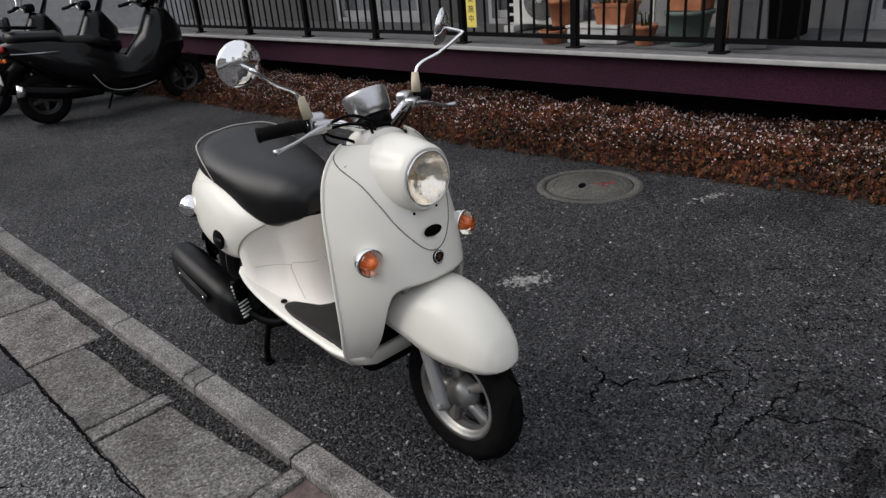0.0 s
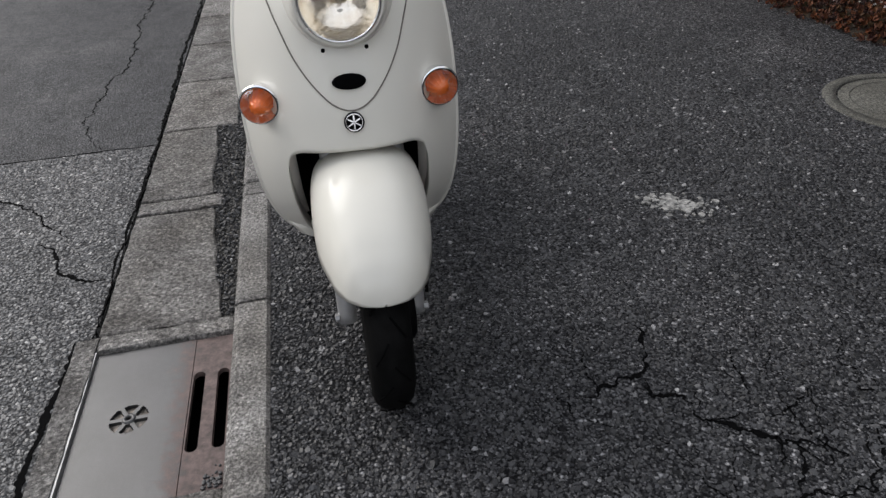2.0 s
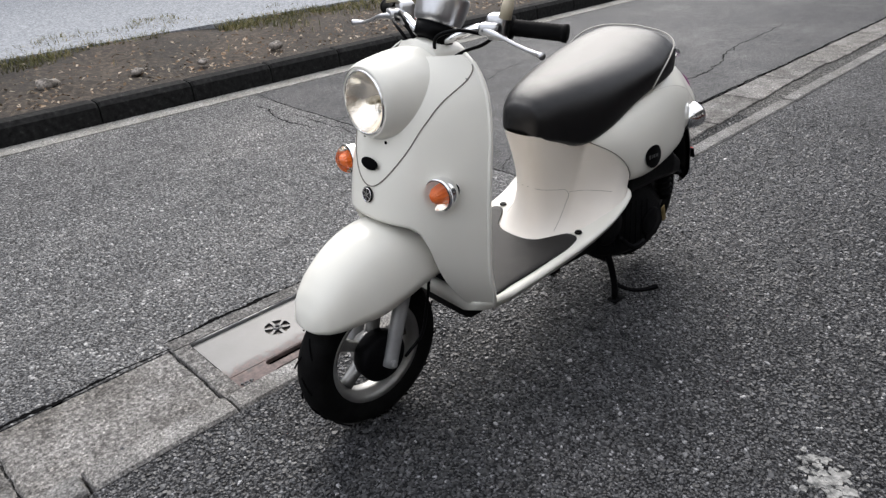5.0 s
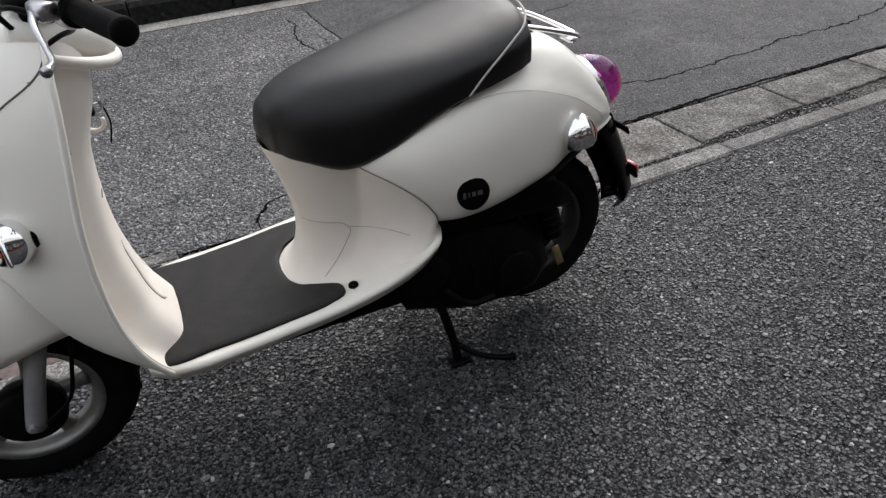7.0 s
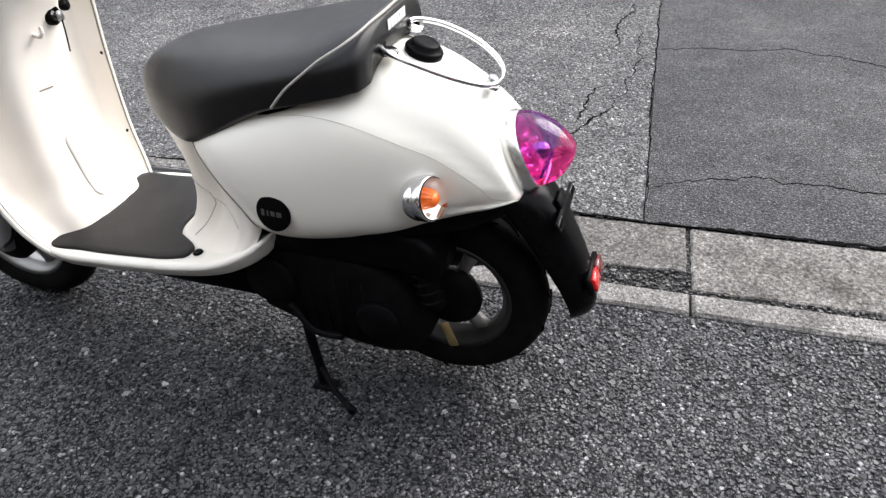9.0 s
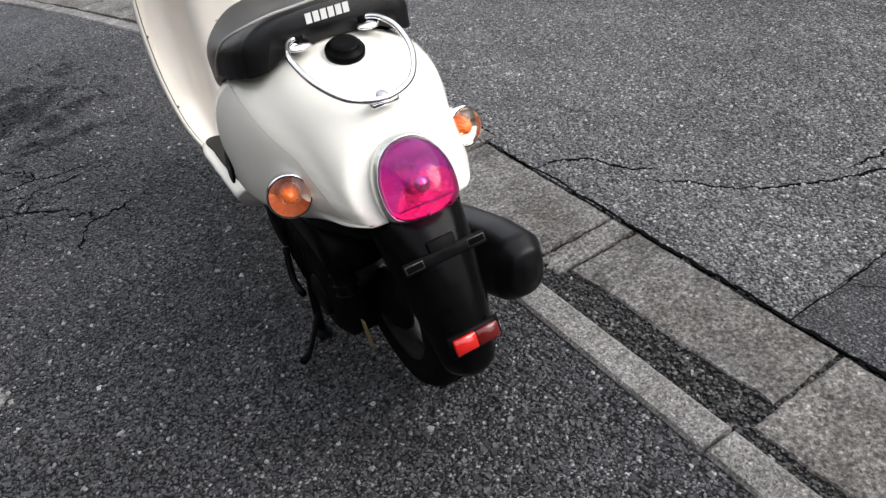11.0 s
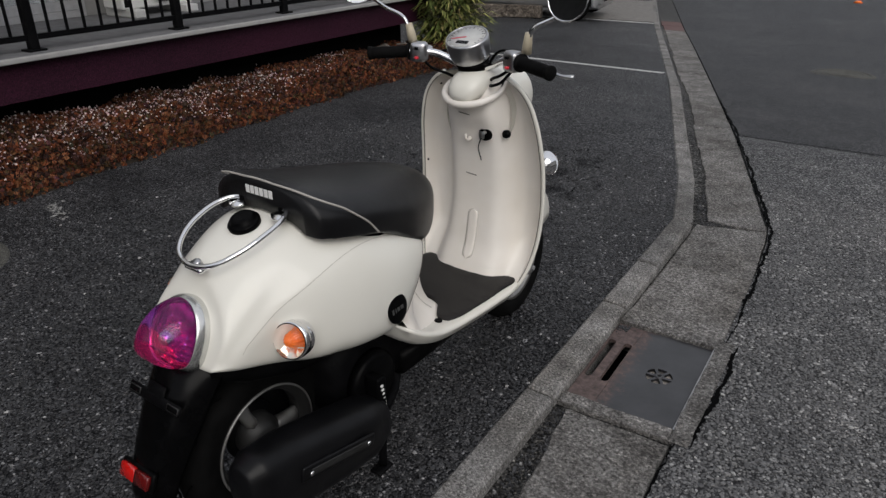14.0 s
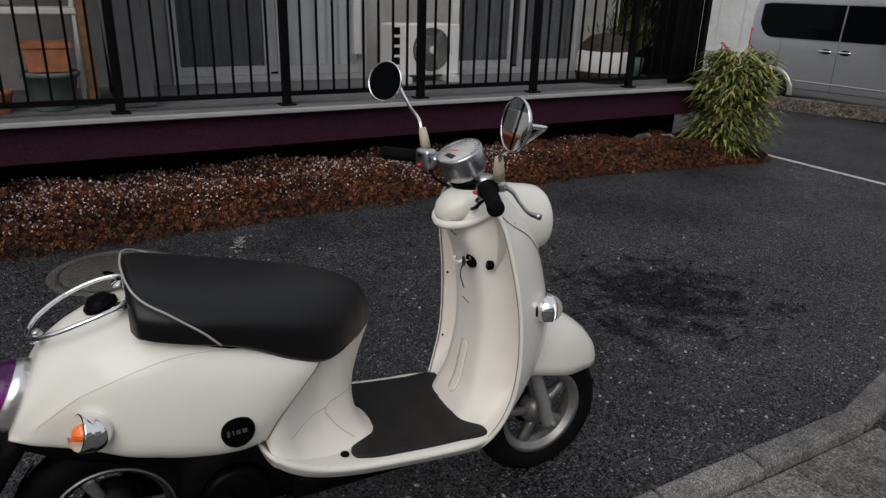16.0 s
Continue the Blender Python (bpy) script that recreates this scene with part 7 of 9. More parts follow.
# rear mudguard with its reflector and plate holder
mg_rows = []
for y, z, w in ((1.15, 0.56, 0.092), (1.19, 0.545, 0.090), (1.236, 0.520, 0.086), (1.274, 0.462, 0.080), (1.309, 0.390, 0.070), (1.329, 0.340, 0.061), (1.342, 0.296, 0.055), (1.342, 0.272, 0.047), (1.336, 0.256, 0.036), (1.326, 0.247, 0.022)):
    a = np.linspace(-1, 1, 19)
    mg_rows.append(np.stack([w * a, y - (0.058 - 0.022 * max(0, 0.46 - z) / 0.19) * np.abs(a) ** 3.0, z - 0.012 * np.abs(a) ** 3.0], 1))
mg_in = [r + np.array([0, -0.007, -0.003]) for r in mg_rows]
mud = part("mudguard", loft([np.concatenate([a, b[::-1]]) for a, b in zip(mg_rows, mg_in)], True, True), GLOSSBLACK, scooter, "black plastic rear mudguard")
M = facing((0, 1.337, 0.340), (0, 1, 0.40))
for s, mt, lb in ((-1, REDREF, "bright red half of the reflector"), (1, DULLRED, "dull dark red half of the reflector")):
    v, f = rounded((0.043, 0.029, 0.010), (s * 0.0216, 0, 0), 0.002, 1)
    part("reflector", (moved(v, M), f), mt, mud, lb)
v, f = rounded((0.100, 0.040, 0.010), (0, 0.0, -0.008), 0.003, 1)
part("reflector_base", (moved(v, M), f), PLASTIC, mud)
MP = facing((0, 1.266, 0.478), (0, 1, 0.50))
for i, (w, h, x, y) in enumerate([(0.155, 0.022, 0, 0), (0.05, 0.035, 0.0, 0.012)]):
    v, f = rounded((w, h, 0.006), (x, y, 0), 0.002, 1)
    part("plate_bracket", (moved(v, MP), f), ENGINE, mud)
for s in (1, -1):
    v, f = rounded((0.030, 0.010, 0.003), (s * 0.058, 0, 0.004), 0.0012, 1)
    part("bracket_slot", (moved(v, MP), f), BLACKGAP, mud)
    v, f = rounded((0.034, 0.014, 0.002), (s * 0.058, 0, 0.0032), 0.0008, 1)
    part("slot_rim", (moved(v, MP), f), DARKRIM, mud)
part("tail_skirt", loft([ring(w, t, b, y, 28, 3) for y, w, t, b in ((0.92, 0.15, 0.50, 0.43), (1.02, 0.14, 0.515, 0.43), (1.12, 0.105, 0.53, 0.455), (1.19, 0.08, 0.54, 0.49))], True, True), PLASTIC, scooter, "black inner rear fender")
# centre stand and side stand
stand = part("centre_stand", tube(smooth_line([(0.10, 0.735, 0.22), (0.122, 0.755, 0.13), (0.132, 0.772, 0.03), (0.132, 0.772, 0.010)], 16), 0.011, 10), ENGINE, scooter, "black steel centre stand")
part("stand_leg", tube(smooth_line([(-0.10, 0.735, 0.22), (-0.122, 0.755, 0.13), (-0.132, 0.772, 0.03), (-0.132, 0.772, 0.010)], 16), 0.011, 10), ENGINE, stand)
part("stand_bar", tube([(-0.119, 0.752, 0.15), (0.119, 0.752, 0.15)], 0.009, 8), ENGINE, stand)
for s in (1, -1):
    part("stand_foot", rounded((0.035, 0.055, 0.010), (s * 0.134, 0.780, 0.006), 0.003, 1), ENGINE, stand)
part("stand_lever", tube(smooth_line([(0.132, 0.775, 0.06), (0.165, 0.815, 0.036), (0.202, 0.868, 0.034), (0.218, 0.886, 0.042)], 14), [0.008, 0.007, 0.007, 0.010], 8), ENGINE, stand)
part("kick_arm", tube(smooth_line([(0.150, 0.74, 0.25), (0.165, 0.80, 0.20), (0.165, 0.86, 0.20)], 10), 0.008, 8), ENGINE, scooter)

# ---- lettering as flat mesh, facing -x ----
def lettering(text, size, at):
    cu = bpy.data.curves.new("print", "FONT")
    cu.body, cu.size, cu.extrude = text, size, 0.0004
    ob = bpy.data.objects.new("print_source", cu)
    me = bpy.data.meshes.new_from_object(ob)
    v = [(at[0] - q.co.z, at[1] - q.co.x, at[2] + q.co.y) for q in me.vertices]
    f = [tuple(p.vertices) for p in me.polygons]
    bpy.data.objects.remove(ob)
    bpy.data.meshes.remove(me)
    bpy.data.curves.remove(cu)
    return v, f


# ---- things on the veranda ----
def air_conditioner(m, label):
    ac = thing("outdoor_unit", m, label, "air conditioner")
    part("casing", rounded((0.25, 0.66, 0.43), (0.125, 0, 0.273), 0.016, 3), ACWHITE, ac, smooth=False)
    G = facing((-0.002, -0.05, 0.275), (-1, 0, 0))
    part("fan_well", lathe([(0.0, 0.0), (0.188, 0.0), (0.188, 0.004), (0.0, 0.004)], 40, G), SIDING, ac)
    part("grille_ring", lathe([(0.184, 0.004), (0.188, 0.012), (0.194, 0.004)], 40, G), ACWHITE, ac)
    for i in range(3):
        # fan blades in the shade of the well
        rows = []
        for f in np.linspace(0, 1, 6):
            rr, tw = 0.04 + 0.135 * f, 0.45 + 0.55 * f
            rows.append([(rr * math.cos(i * 2.094 + q), rr * math.sin(i * 2.094 + q), 0.006 + 0.008 * (q + tw)) for q in np.linspace(-tw, tw, 7)])
        v, f = loft(rows, False, False)
        part("fan_blade", (moved(v, G), f), DARKRIM, ac)
    for i in range(10):
        part("grille_ring", lathe([(0.045 + i * 0.014, 0.024), (0.046 + i * 0.014, 0.026), (0.047 + i * 0.014, 0.024)], 36, G), ACWHITE, ac)
    part("hub", lathe([(0.0, 0.02), (0.034, 0.02), (0.03, 0.028), (0.0, 0.03)], 24, G), ACWHITE, ac)
    for i in range(5):
        part("vent_slot", block((0.004, 0.055, 0.058), (-0.001, 0.285, 0.105 + i * 0.082)), DARKROOM, ac, smooth=False)
    for s in (-1, 1):
        part("foot", rounded((0.38, 0.12, 0.058), (0.09, s * 0.24, 0.029), 0.006, 1), WHITEWALL, ac, smooth=False)
    return ac


air_conditioner(pose(5.37, -0.50, 0.587), "aged white air conditioner outdoor unit on plastic feet")
air_conditioner(pose(5.30, 4.05, 0.587), "white air conditioner outdoor unit with a grille")
for y in (0.0, -0.98):
    duct = thing("pipe_duct", pose(5.74, y, 0.6), "pale pipe cover running up the wall", "duct", "pipe ducts")
    part("cover", rounded((0.06, 0.075, 2.2), (0, 0, 1.3), 0.012, 2), WHITEWALL, duct, smooth=False)


def pot(at, r, h, mat, label, rim=0.03, plant=0, category="flower pot"):
    p = thing("flower_pot", pose(*at), label, category, "pots on the veranda")
    part("vessel", lathe([(0.0, 0.0), (r * 0.72, 0.0), (r * 0.75, 0.01), (r * 0.96, h - rim), (r * 1.06, h - rim), (r * 1.08, h - 0.006), (r * 1.04, h), (r * 0.95, h), (r * 0.93, h - 0.03), (0.0, h - 0.035)], 28), mat, p)
    if plant:
        r2 = random.Random(int(at[1] * 100))
        vs, fs = [], []
        for i in range(plant):
            a, t = r2.uniform(0, 6.28), r2.uniform(0.2, 1.0)
            pts = [(0.02 * math.cos(a), 0.02 * math.sin(a), h - 0.04), (r * 0.5 * t * math.cos(a), r * 0.5 * t * math.sin(a), h + 0.10 * t), (r * 1.3 * t * math.cos(a), r * 1.3 * t * math.sin(a), h + 0.12 * t)]
            for (ax, ay, az), (bx, by, bz) in zip(pts, pts[1:]):
                n0 = len(vs)
                vs += [(ax - 0.008, ay + 0.004, az), (ax + 0.008, ay - 0.004, az), (bx + 0.004, by, bz), (bx - 0.004, by, bz)]
                fs.append((n0, n0 + 1, n0 + 2, n0 + 3))
        part("plant", (vs, fs), SHRUBLEAF, p, "sparse green plant", smooth=False)
    return p


def trough(at, sx, sy, sz, mat, label, plant=0):
    p = thing("planter", pose(*at), label, "planter", "pots on the veranda")
    rows = [[(s * sx * k, t * sy * k, z) for s, t in ((-0.5, -0.5), (0.5, -0.5), (0.5, 0.5), (-0.5, 0.5))] for k, z in ((0.86, 0.0), (0.97, sz * 0.82), (1.05, sz * 0.83), (1.06, sz), (0.96, sz), (0.93, sz * 0.85))]
    part("vessel", loft(rows, True, True), mat, p, smooth=False)
    if plant:
        r2 = random.Random(9)
        vs, fs = [], []
        for i in range(plant):
            x, y, a = r2.uniform(-sx, sx) * 0.4, r2.uniform(-sy, sy) * 0.4, r2.uniform(0, 6.28)
            n0 = len(vs)
            hgt = r2.uniform(0.08, 0.25)
            vs += [(x - 0.008, y, sz * 0.85), (x + 0.008, y, sz * 0.85), (x + 0.07 * math.cos(a), y + 0.07 * math.sin(a), sz + hgt)]
            fs.append((n0, n0 + 1, n0 + 2))
        part("plant", (vs, fs), SHRUBLEAF, p, "sparse green plant", smooth=False)
    return p


VZ = 0.587
stool = thing("plant_stand", pose(4.86, 3.46, VZ), "low dark metal plant stand", "plant stand")
part("top", lathe([(0.0, 0.10), (0.13, 0.10), (0.13, 0.112), (0.0, 0.112)], 20), FENCE, stool)
for i in range(3):
    a = i * 2.1
    part("leg", tube([(0.11 * math.cos(a), 0.11 * math.sin(a), 0.10), (0.13 * math.cos(a), 0.13 * math.sin(a), 0.0)], 0.006, 8), FENCE, stool)
pot((4.72, 3.46, VZ), 0.10, 0.10, TERRA, "shallow terracotta pot on the veranda floor")
pot((4.86, 3.46, VZ + 0.114), 0.115, 0.20, TERRA, "terracotta flower pot on a stand")
box1 = thing("foam_box", pose(4.86, 3.10, VZ), "white styrofoam box used as a plant table", "box")
part("body", rounded((0.30, 0.44, 0.11), (0, 0, 0.057), 0.012, 2), FIN, box1, smooth=False)
part("lid", rounded((0.32, 0.46, 0.022), (0, 0, 0.124), 0.008, 2), WHITEWALL, box1, smooth=False)
trough((4.86, 2.98, VZ + 0.136), 0.20, 0.27, 0.15, TERRA, "terracotta coloured planter on a white box", 30)
pot((4.78, 2.70, VZ), 0.085, 0.14, TERRA, "small terracotta pot on the veranda floor", plant=12)
pot((4.84, 2.40, VZ), 0.155, 0.235, GREENPOT, "wide green-grey planter on the veranda floor", 0.03)
trough((4.86, 2.40, VZ + 0.236), 0.24, 0.26, 0.17, TERRA, "terracotta coloured planter stacked on a green one", 24)
sack = thing("white_bag", pose(5.1, 2.62, VZ + 0.60), "crumpled white plastic bag on the shelf", "bag")
bm = bmesh.new()
bmesh.ops.create_icosphere(bm, subdivisions=3, radius=0.16)
for v in bm.verts:
    v.co *= 0.85 + 0.3 * noise.noise(v.co * 9)
    v.co.z *= 0.8
part("bag", bm, WHITEWALL, sack).location = (0, 0, 0.12)
rackshelf = thing("shelf_rack", pose(5.1, 2.55, VZ), "white shelf rack behind the planters", "shelf")
for z in (0.52, 0.98):
    part("shelf", rounded((0.3, 0.7, 0.04), (0, 0, z + 0.06), 0.006, 1), ACWHITE, rackshelf, smooth=False)
for s in (-1, 1):
    for e in (-1, 1):
        part("upright", block((0.02, 0.02, 1.2), (s * 0.13, e * 0.33, 0.6)), ACWHITE, rackshelf, smooth=False)
plank = thing("wooden_board", pose(4.88, 2.17, VZ, 0, 4, 0), "weathered wooden board leaning on the veranda", "board")
part("board", rounded((0.03, 0.06, 1.25), (0.0, 0, 0.63), 0.004, 1), WOOD, plank, smooth=False)
sheetp = thing("signboard", pose(4.72, 2.02, VZ, 0, 0, 0), "plain dark grey board standing behind the railing", "board")
part("board", rounded((0.02, 0.24, 0.88), (0.0, -0.06, 0.445), 0.004, 1, Matrix.Rotation(-0.05, 4, "X").to_4x4()), SIDING, sheetp, smooth=False)
# yellow notice tied to the railing, its writing as bars
note = thing("yellow_notice", pose(4.525, 4.125, 0.72), "yellow vertical notice tied to the railing", "sign")
part("card", rounded((0.004, 0.105, 0.42), (0, 0, 0.21), 0.0015, 1), YELLOW, note, smooth=False)
for i, ch in enumerate("中施実"):
    part("print", lettering(ch, 0.062, (-0.0035, 0.031, 0.045 + i * 0.078)), INK, note, smooth=False)
for i in range(2):
    part("print_bar", block((0.001, 0.05, 0.045), (-0.003, 0.0, 0.30 + i * 0.065)), INK, note, smooth=False)
# round bin with a white lid at the far end
binn = thing("round_bin", pose(4.98, -2.18, VZ), "dark round bin wrapped in white plastic", "bin")
part("drum", lathe([(0.0, 0.0), (0.24, 0.0), (0.27, 0.10), (0.27, 0.12), (0.0, 0.12)], 28), BARK, binn)
part("wrap", lathe([(0.27, 0.10), (0.275, 0.16), (0.25, 0.27), (0.22, 0.28), (0.0, 0.28)], 28), WHITEWALL, binn, "white plastic wrap")
part("top", lathe([(0.22, 0.27), (0.22, 0.34), (0.15, 0.41), (0.0, 0.44)], 28), BARK, binn)
for i, y in enumerate((-2.55, -2.80)):
    pl = thing("potted_shrub", pose(5.25, y, VZ), "dark leafy potted shrub on the veranda", "plant", "shrubs on the veranda")
    part("pot", lathe([(0.0, 0.0), (0.09, 0.0), (0.11, 0.18), (0.0, 0.18)], 20), GREENPOT, pl)
    r2 = random.Random(i)
    vs, fs = [], []
    for k3 in range(260):
        x, yy, z = r2.gauss(0, 0.08), r2.gauss(0, 0.08), 0.2 + abs(r2.gauss(0.15, 0.15))
        a, n0 = r2.uniform(0, 6.28), len(vs)
        vs += [(x, yy, z), (x + 0.03 * math.cos(a), yy + 0.03 * math.sin(a), z + 0.03), (x + 0.05 * math.cos(a + 0.4), yy + 0.05 * math.sin(a + 0.4), z + 0.09)]
        fs.append((n0, n0 + 1, n0 + 2))
    part("leaves", (vs, fs), SHRUBLEAF, pl, smooth=False)

# ---- grassy shrub at the corner of the building ----
bush = thing("grassy_shrub", pose(4.30, -3.16, float(fall(-3.2)) - 0.02), "bushy yellow-green shrub with long narrow leaves", "shrub")
r3 = random.Random(12)
vs, fs = [], []
for i in range(3000):
    a, f = r3.uniform(0, 6.28), r3.random()
    rad = (0.10 + 0.28 * math.sin(min(1, f * 1.2) * 2.6)) * r3.uniform(0.3, 1.0) * (0.95 + 0.7 * noise.noise((math.cos(a) * 1.3, math.sin(a) * 1.3, f * 3)))
    x, y, z = rad * math.cos(a) * 1.1, rad * math.sin(a), 0.05 + f * 0.92
    l, d = r3.uniform(0.12, 0.24), a + r3.uniform(-0.8, 0.8)
    up, w = r3.uniform(-0.1, 0.8), r3.uniform(0.007, 0.015)
    px, py2 = -math.sin(d) * w, math.cos(d) * w
    mx, my, mz = x + math.cos(d) * l * 0.5, y + math.sin(d) * l * 0.5, z + l * 0.5 * up
    ex, ey, ez = x + math.cos(d) * l, y + math.sin(d) * l, z + l * (up * 0.5 - 0.25)
    n0 = len(vs)
    vs += [(x - px * 0.6, y - py2 * 0.6, z), (x + px * 0.6, y + py2 * 0.6, z), (mx + px, my + py2, mz), (mx - px, my - py2, mz), (ex, ey, ez)]
    fs += [(n0, n0 + 1, n0 + 2, n0 + 3), (n0 + 3, n0 + 2, n0 + 4)]
part("leaves", (vs, fs), GRASSLEAF, bush, smooth=False)
for i in range(7):
    a = i * 0.9
    part("stem", tube(smooth_line([(0.03 * math.cos(a), 0.03 * math.sin(a), 0.0), (0.08 * math.cos(a), 0.08 * math.sin(a), 0.4), (0.17 * math.cos(a), 0.15 * math.sin(a), 0.85)], 8), [0.010, 0.004], 6), BARK, bush)
rf = thing("red_flower", pose(4.72, -3.45, 0.80 + float(fall(-3.4))), "red flower on a tall stem by the wall", "flower")
part("stem", tube([(0, 0, -0.85), (0.01, 0, 0.2)], 0.006, 6), BARK, rf)
for i in range(9):
    a = i * 0.7
    part("petal", lathe([(0.0, -0.012), (0.022, 0.0), (0.0, 0.014)], 8, Matrix.Translation((0.035 * math.cos(a), 0.035 * math.sin(a), 0.08 + 0.018 * i))), REDREF, rf)
for i, (x, y, s) in enumerate([(4.5, -2.62, 0.13), (4.42, -2.82, 0.10), (4.62, -2.45, 0.12)]):
    bm = bmesh.new()
    bmesh.ops.create_icosphere(bm, subdivisions=3, radius=s)
    for v in bm.verts:
        v.co *= 0.85 + 0.35 * noise.noise(v.co * 11 + Vector((i * 3, 0, 0)))
        v.co.z *= 0.8
    st = part("garden_stone", bm, STONE, None)
    st.location = (x, y, 0.10 + float(fall(y)))
    tagged(st, "rough brown-grey stone edging the bed", "stone", "stones by the bed")


# ---- vehicles ----
def car_wheel(parent, at, r, w):
    A = Matrix.Translation(at) @ Matrix.Rotation(math.pi / 2, 4, "X")
    ty = part("wheel", lathe([(r * 0.62, -w / 2), (r * 0.9, -w / 2), (r, -w * 0.35), (r, w * 0.35), (r * 0.9, w / 2), (r * 0.62, w / 2)], 36, A), RUBBER, parent, "black tyre with silver hub cap")
    for s in (-1, 1):
        B = Matrix.Translation((at[0], at[1] + s * w * 0.40, at[2])) @ Matrix.Rotation(-s * math.pi / 2, 4, "X")
        cap = part("hub_cap", lathe([(0.0, 0.02), (r * 0.2, 0.02), (r * 0.5, 0.012), (r * 0.62, 0.002), (r * 0.66, 0.0)], 32, B), SATIN, ty)
        for i in range(7):
            a = i / 7 * 2 * math.pi
            v, f = rounded((r * 0.27, r * 0.15, 0.004), (r * 0.41, 0, 0.0175), 0.0018, 1)
            part("cap_hole", (moved(v, B @ Matrix.Rotation(a, 4, "Z")), f), DARKROOM, cap)


def kei_van(m, paint, label, L=3.50, H=1.78, W=1.48, boxy=False):
    """A tall boxy small van; its nose points along -x, its right side towards +y."""
    van = thing("van", m, label, "van", "parked vans")
    hw, n0, tail = W / 2, -L / 2, L / 2
    if boxy:
        sx = [n0, n0 + 0.04, n0 + 0.10, n0 + 0.22, n0 + 0.42, n0 + 0.75, n0 + 1.1, tail - 0.5, tail - 0.16, tail - 0.05, tail]
        st = [0.80, 0.98, 1.10, 1.34, H - 0.10, H - 0.02, H, H, H - 0.03, H - 0.10, H - 0.24]
    else:
        sx = [n0, n0 + 0.03, n0 + 0.08, n0 + 0.20, n0 + 0.57, n0 + 0.64, n0 + 0.98, n0 + 1.05, n0 + 1.30, tail - 0.5, tail - 0.16, tail - 0.05, tail]
        st = [0.84, 0.97, 1.03, 1.08, 1.14, 1.18, H - 0.11, H - 0.06, H - 0.02, H, H - 0.02, H - 0.08, H - 0.22]
    cut = [0.80, 0.90, 0.955] + [1.0] * (len(sx) - 6) + [0.985, 0.965, 0.92]

    def side_y(x, z):
        """The body's half-width: upright doors, drawn in gently above the belt line and under the sills."""
        lean = 0.085 * max(0.0, (z - 1.05) / 0.73) ** 1.4
        under = 0.05 * max(0.0, (0.42 - z) / 0.2) ** 2
        return hw * float(np.interp(x, sx, cut)) * (1 - lean - under) + 0.012 * math.exp(-(((z - 0.80) / 0.06) ** 2))

    def roof_z(x):
        return float(np.interp(x, sx, st))

    rings = []
    for x in sorted({*sx, *np.linspace(sx[3], sx[4], 6), *np.linspace(sx[5], sx[6], 8), *np.linspace(sx[8], sx[-4], 10)}):
        t = roof_z(x)
        half = []
        for f, pull in ((0.0, 0.02), (0.05, 0), (0.16, 0), (0.30, 0), (0.42, 0), (0.52, 0), (0.62, 0), (0.74, 0), (0.86, 0), (0.93, 0.004), (0.970, 0.012), (0.992, 0.034), (1.0, 0.075)):
            z = 0.20 + (t - 0.20) * f
            half.append((side_y(x, z) - pull, z))
        half += [(hw * 0.5, t + 0.012), (0.0, t + 0.016)]
        rings.append([(x, y, z) for y, z in half] + [(x, -y, z) for y, z in half[-2::-1]])
    part("body", loft(rings, True, True), paint, van)
    # how far back the glass of the front doors begins
    fr = n0 + (0.79 if not boxy else 0.30)

    def side_glass(name, x0, x1, s, lift=0.006, mat=CARGLASS, grow=0.0):
        rows = []
        for x in np.linspace(x0 - grow, x1 + grow, 22):
            front, back = max(0.0, (fr + 0.24 - x) / 0.24), max(0.0, (x - (tail - 0.40)) / 0.26)
            zb = 1.10 + 0.24 * back**2.4 - grow
            zt = min(roof_z(x) - (0.07 if not boxy else 0.13), H - 0.17) - 0.03 * back**3 + grow
            zt = max(zt, zb + 0.012)
            rows.append([(x, s * (side_y(x, z) + d), z) for d, z in ((-0.02, zb), (lift, zb), (lift, zb * 0.67 + zt * 0.33), (lift, zb * 0.33 + zt * 0.67), (lift, zt), (-0.02, zt))])
        return part(name, loft(rows, True, True), mat, van, smooth=False)

    for s in (-1, 1):
        # bright surround with the dark panes standing just proud of it
        side_glass("window_surround", fr + (0.02 if boxy else -0.14), tail - 0.16, s, 0.003, paint if boxy else ALU, 0.014)
        for x0, x1 in ((fr + (0.02 if boxy else -0.14), fr + 0.24), (fr + 0.245, fr + 1.02), (fr + 1.045, tail - 0.16)):
            side_glass("side_window", x0, x1, s)
        for x in (fr + 0.16, fr + 1.03, tail - 0.56):
            zs = np.linspace(0.36, 1.085, 9)
            part("door_gap", tube([(x, s * (side_y(x, z) + 0.001), z) for z in zs], 0.0026, 5), BLACKGAP, van, smooth=False)
        part("door_gap", tube([(x, s * (side_y(x, 0.36) + 0.001), 0.36) for x in np.linspace(fr + 0.16, tail - 0.56, 14)], 0.0026, 5), BLACKGAP, van, smooth=False)
        part("sill_step", tube([(x, s * (side_y(x, 0.47) - 0.006), 0.47 + 0.02 * (x / L)) for x in np.linspace(n0 + 0.84, tail - 0.86, 14)], 0.016, 8), paint, van)
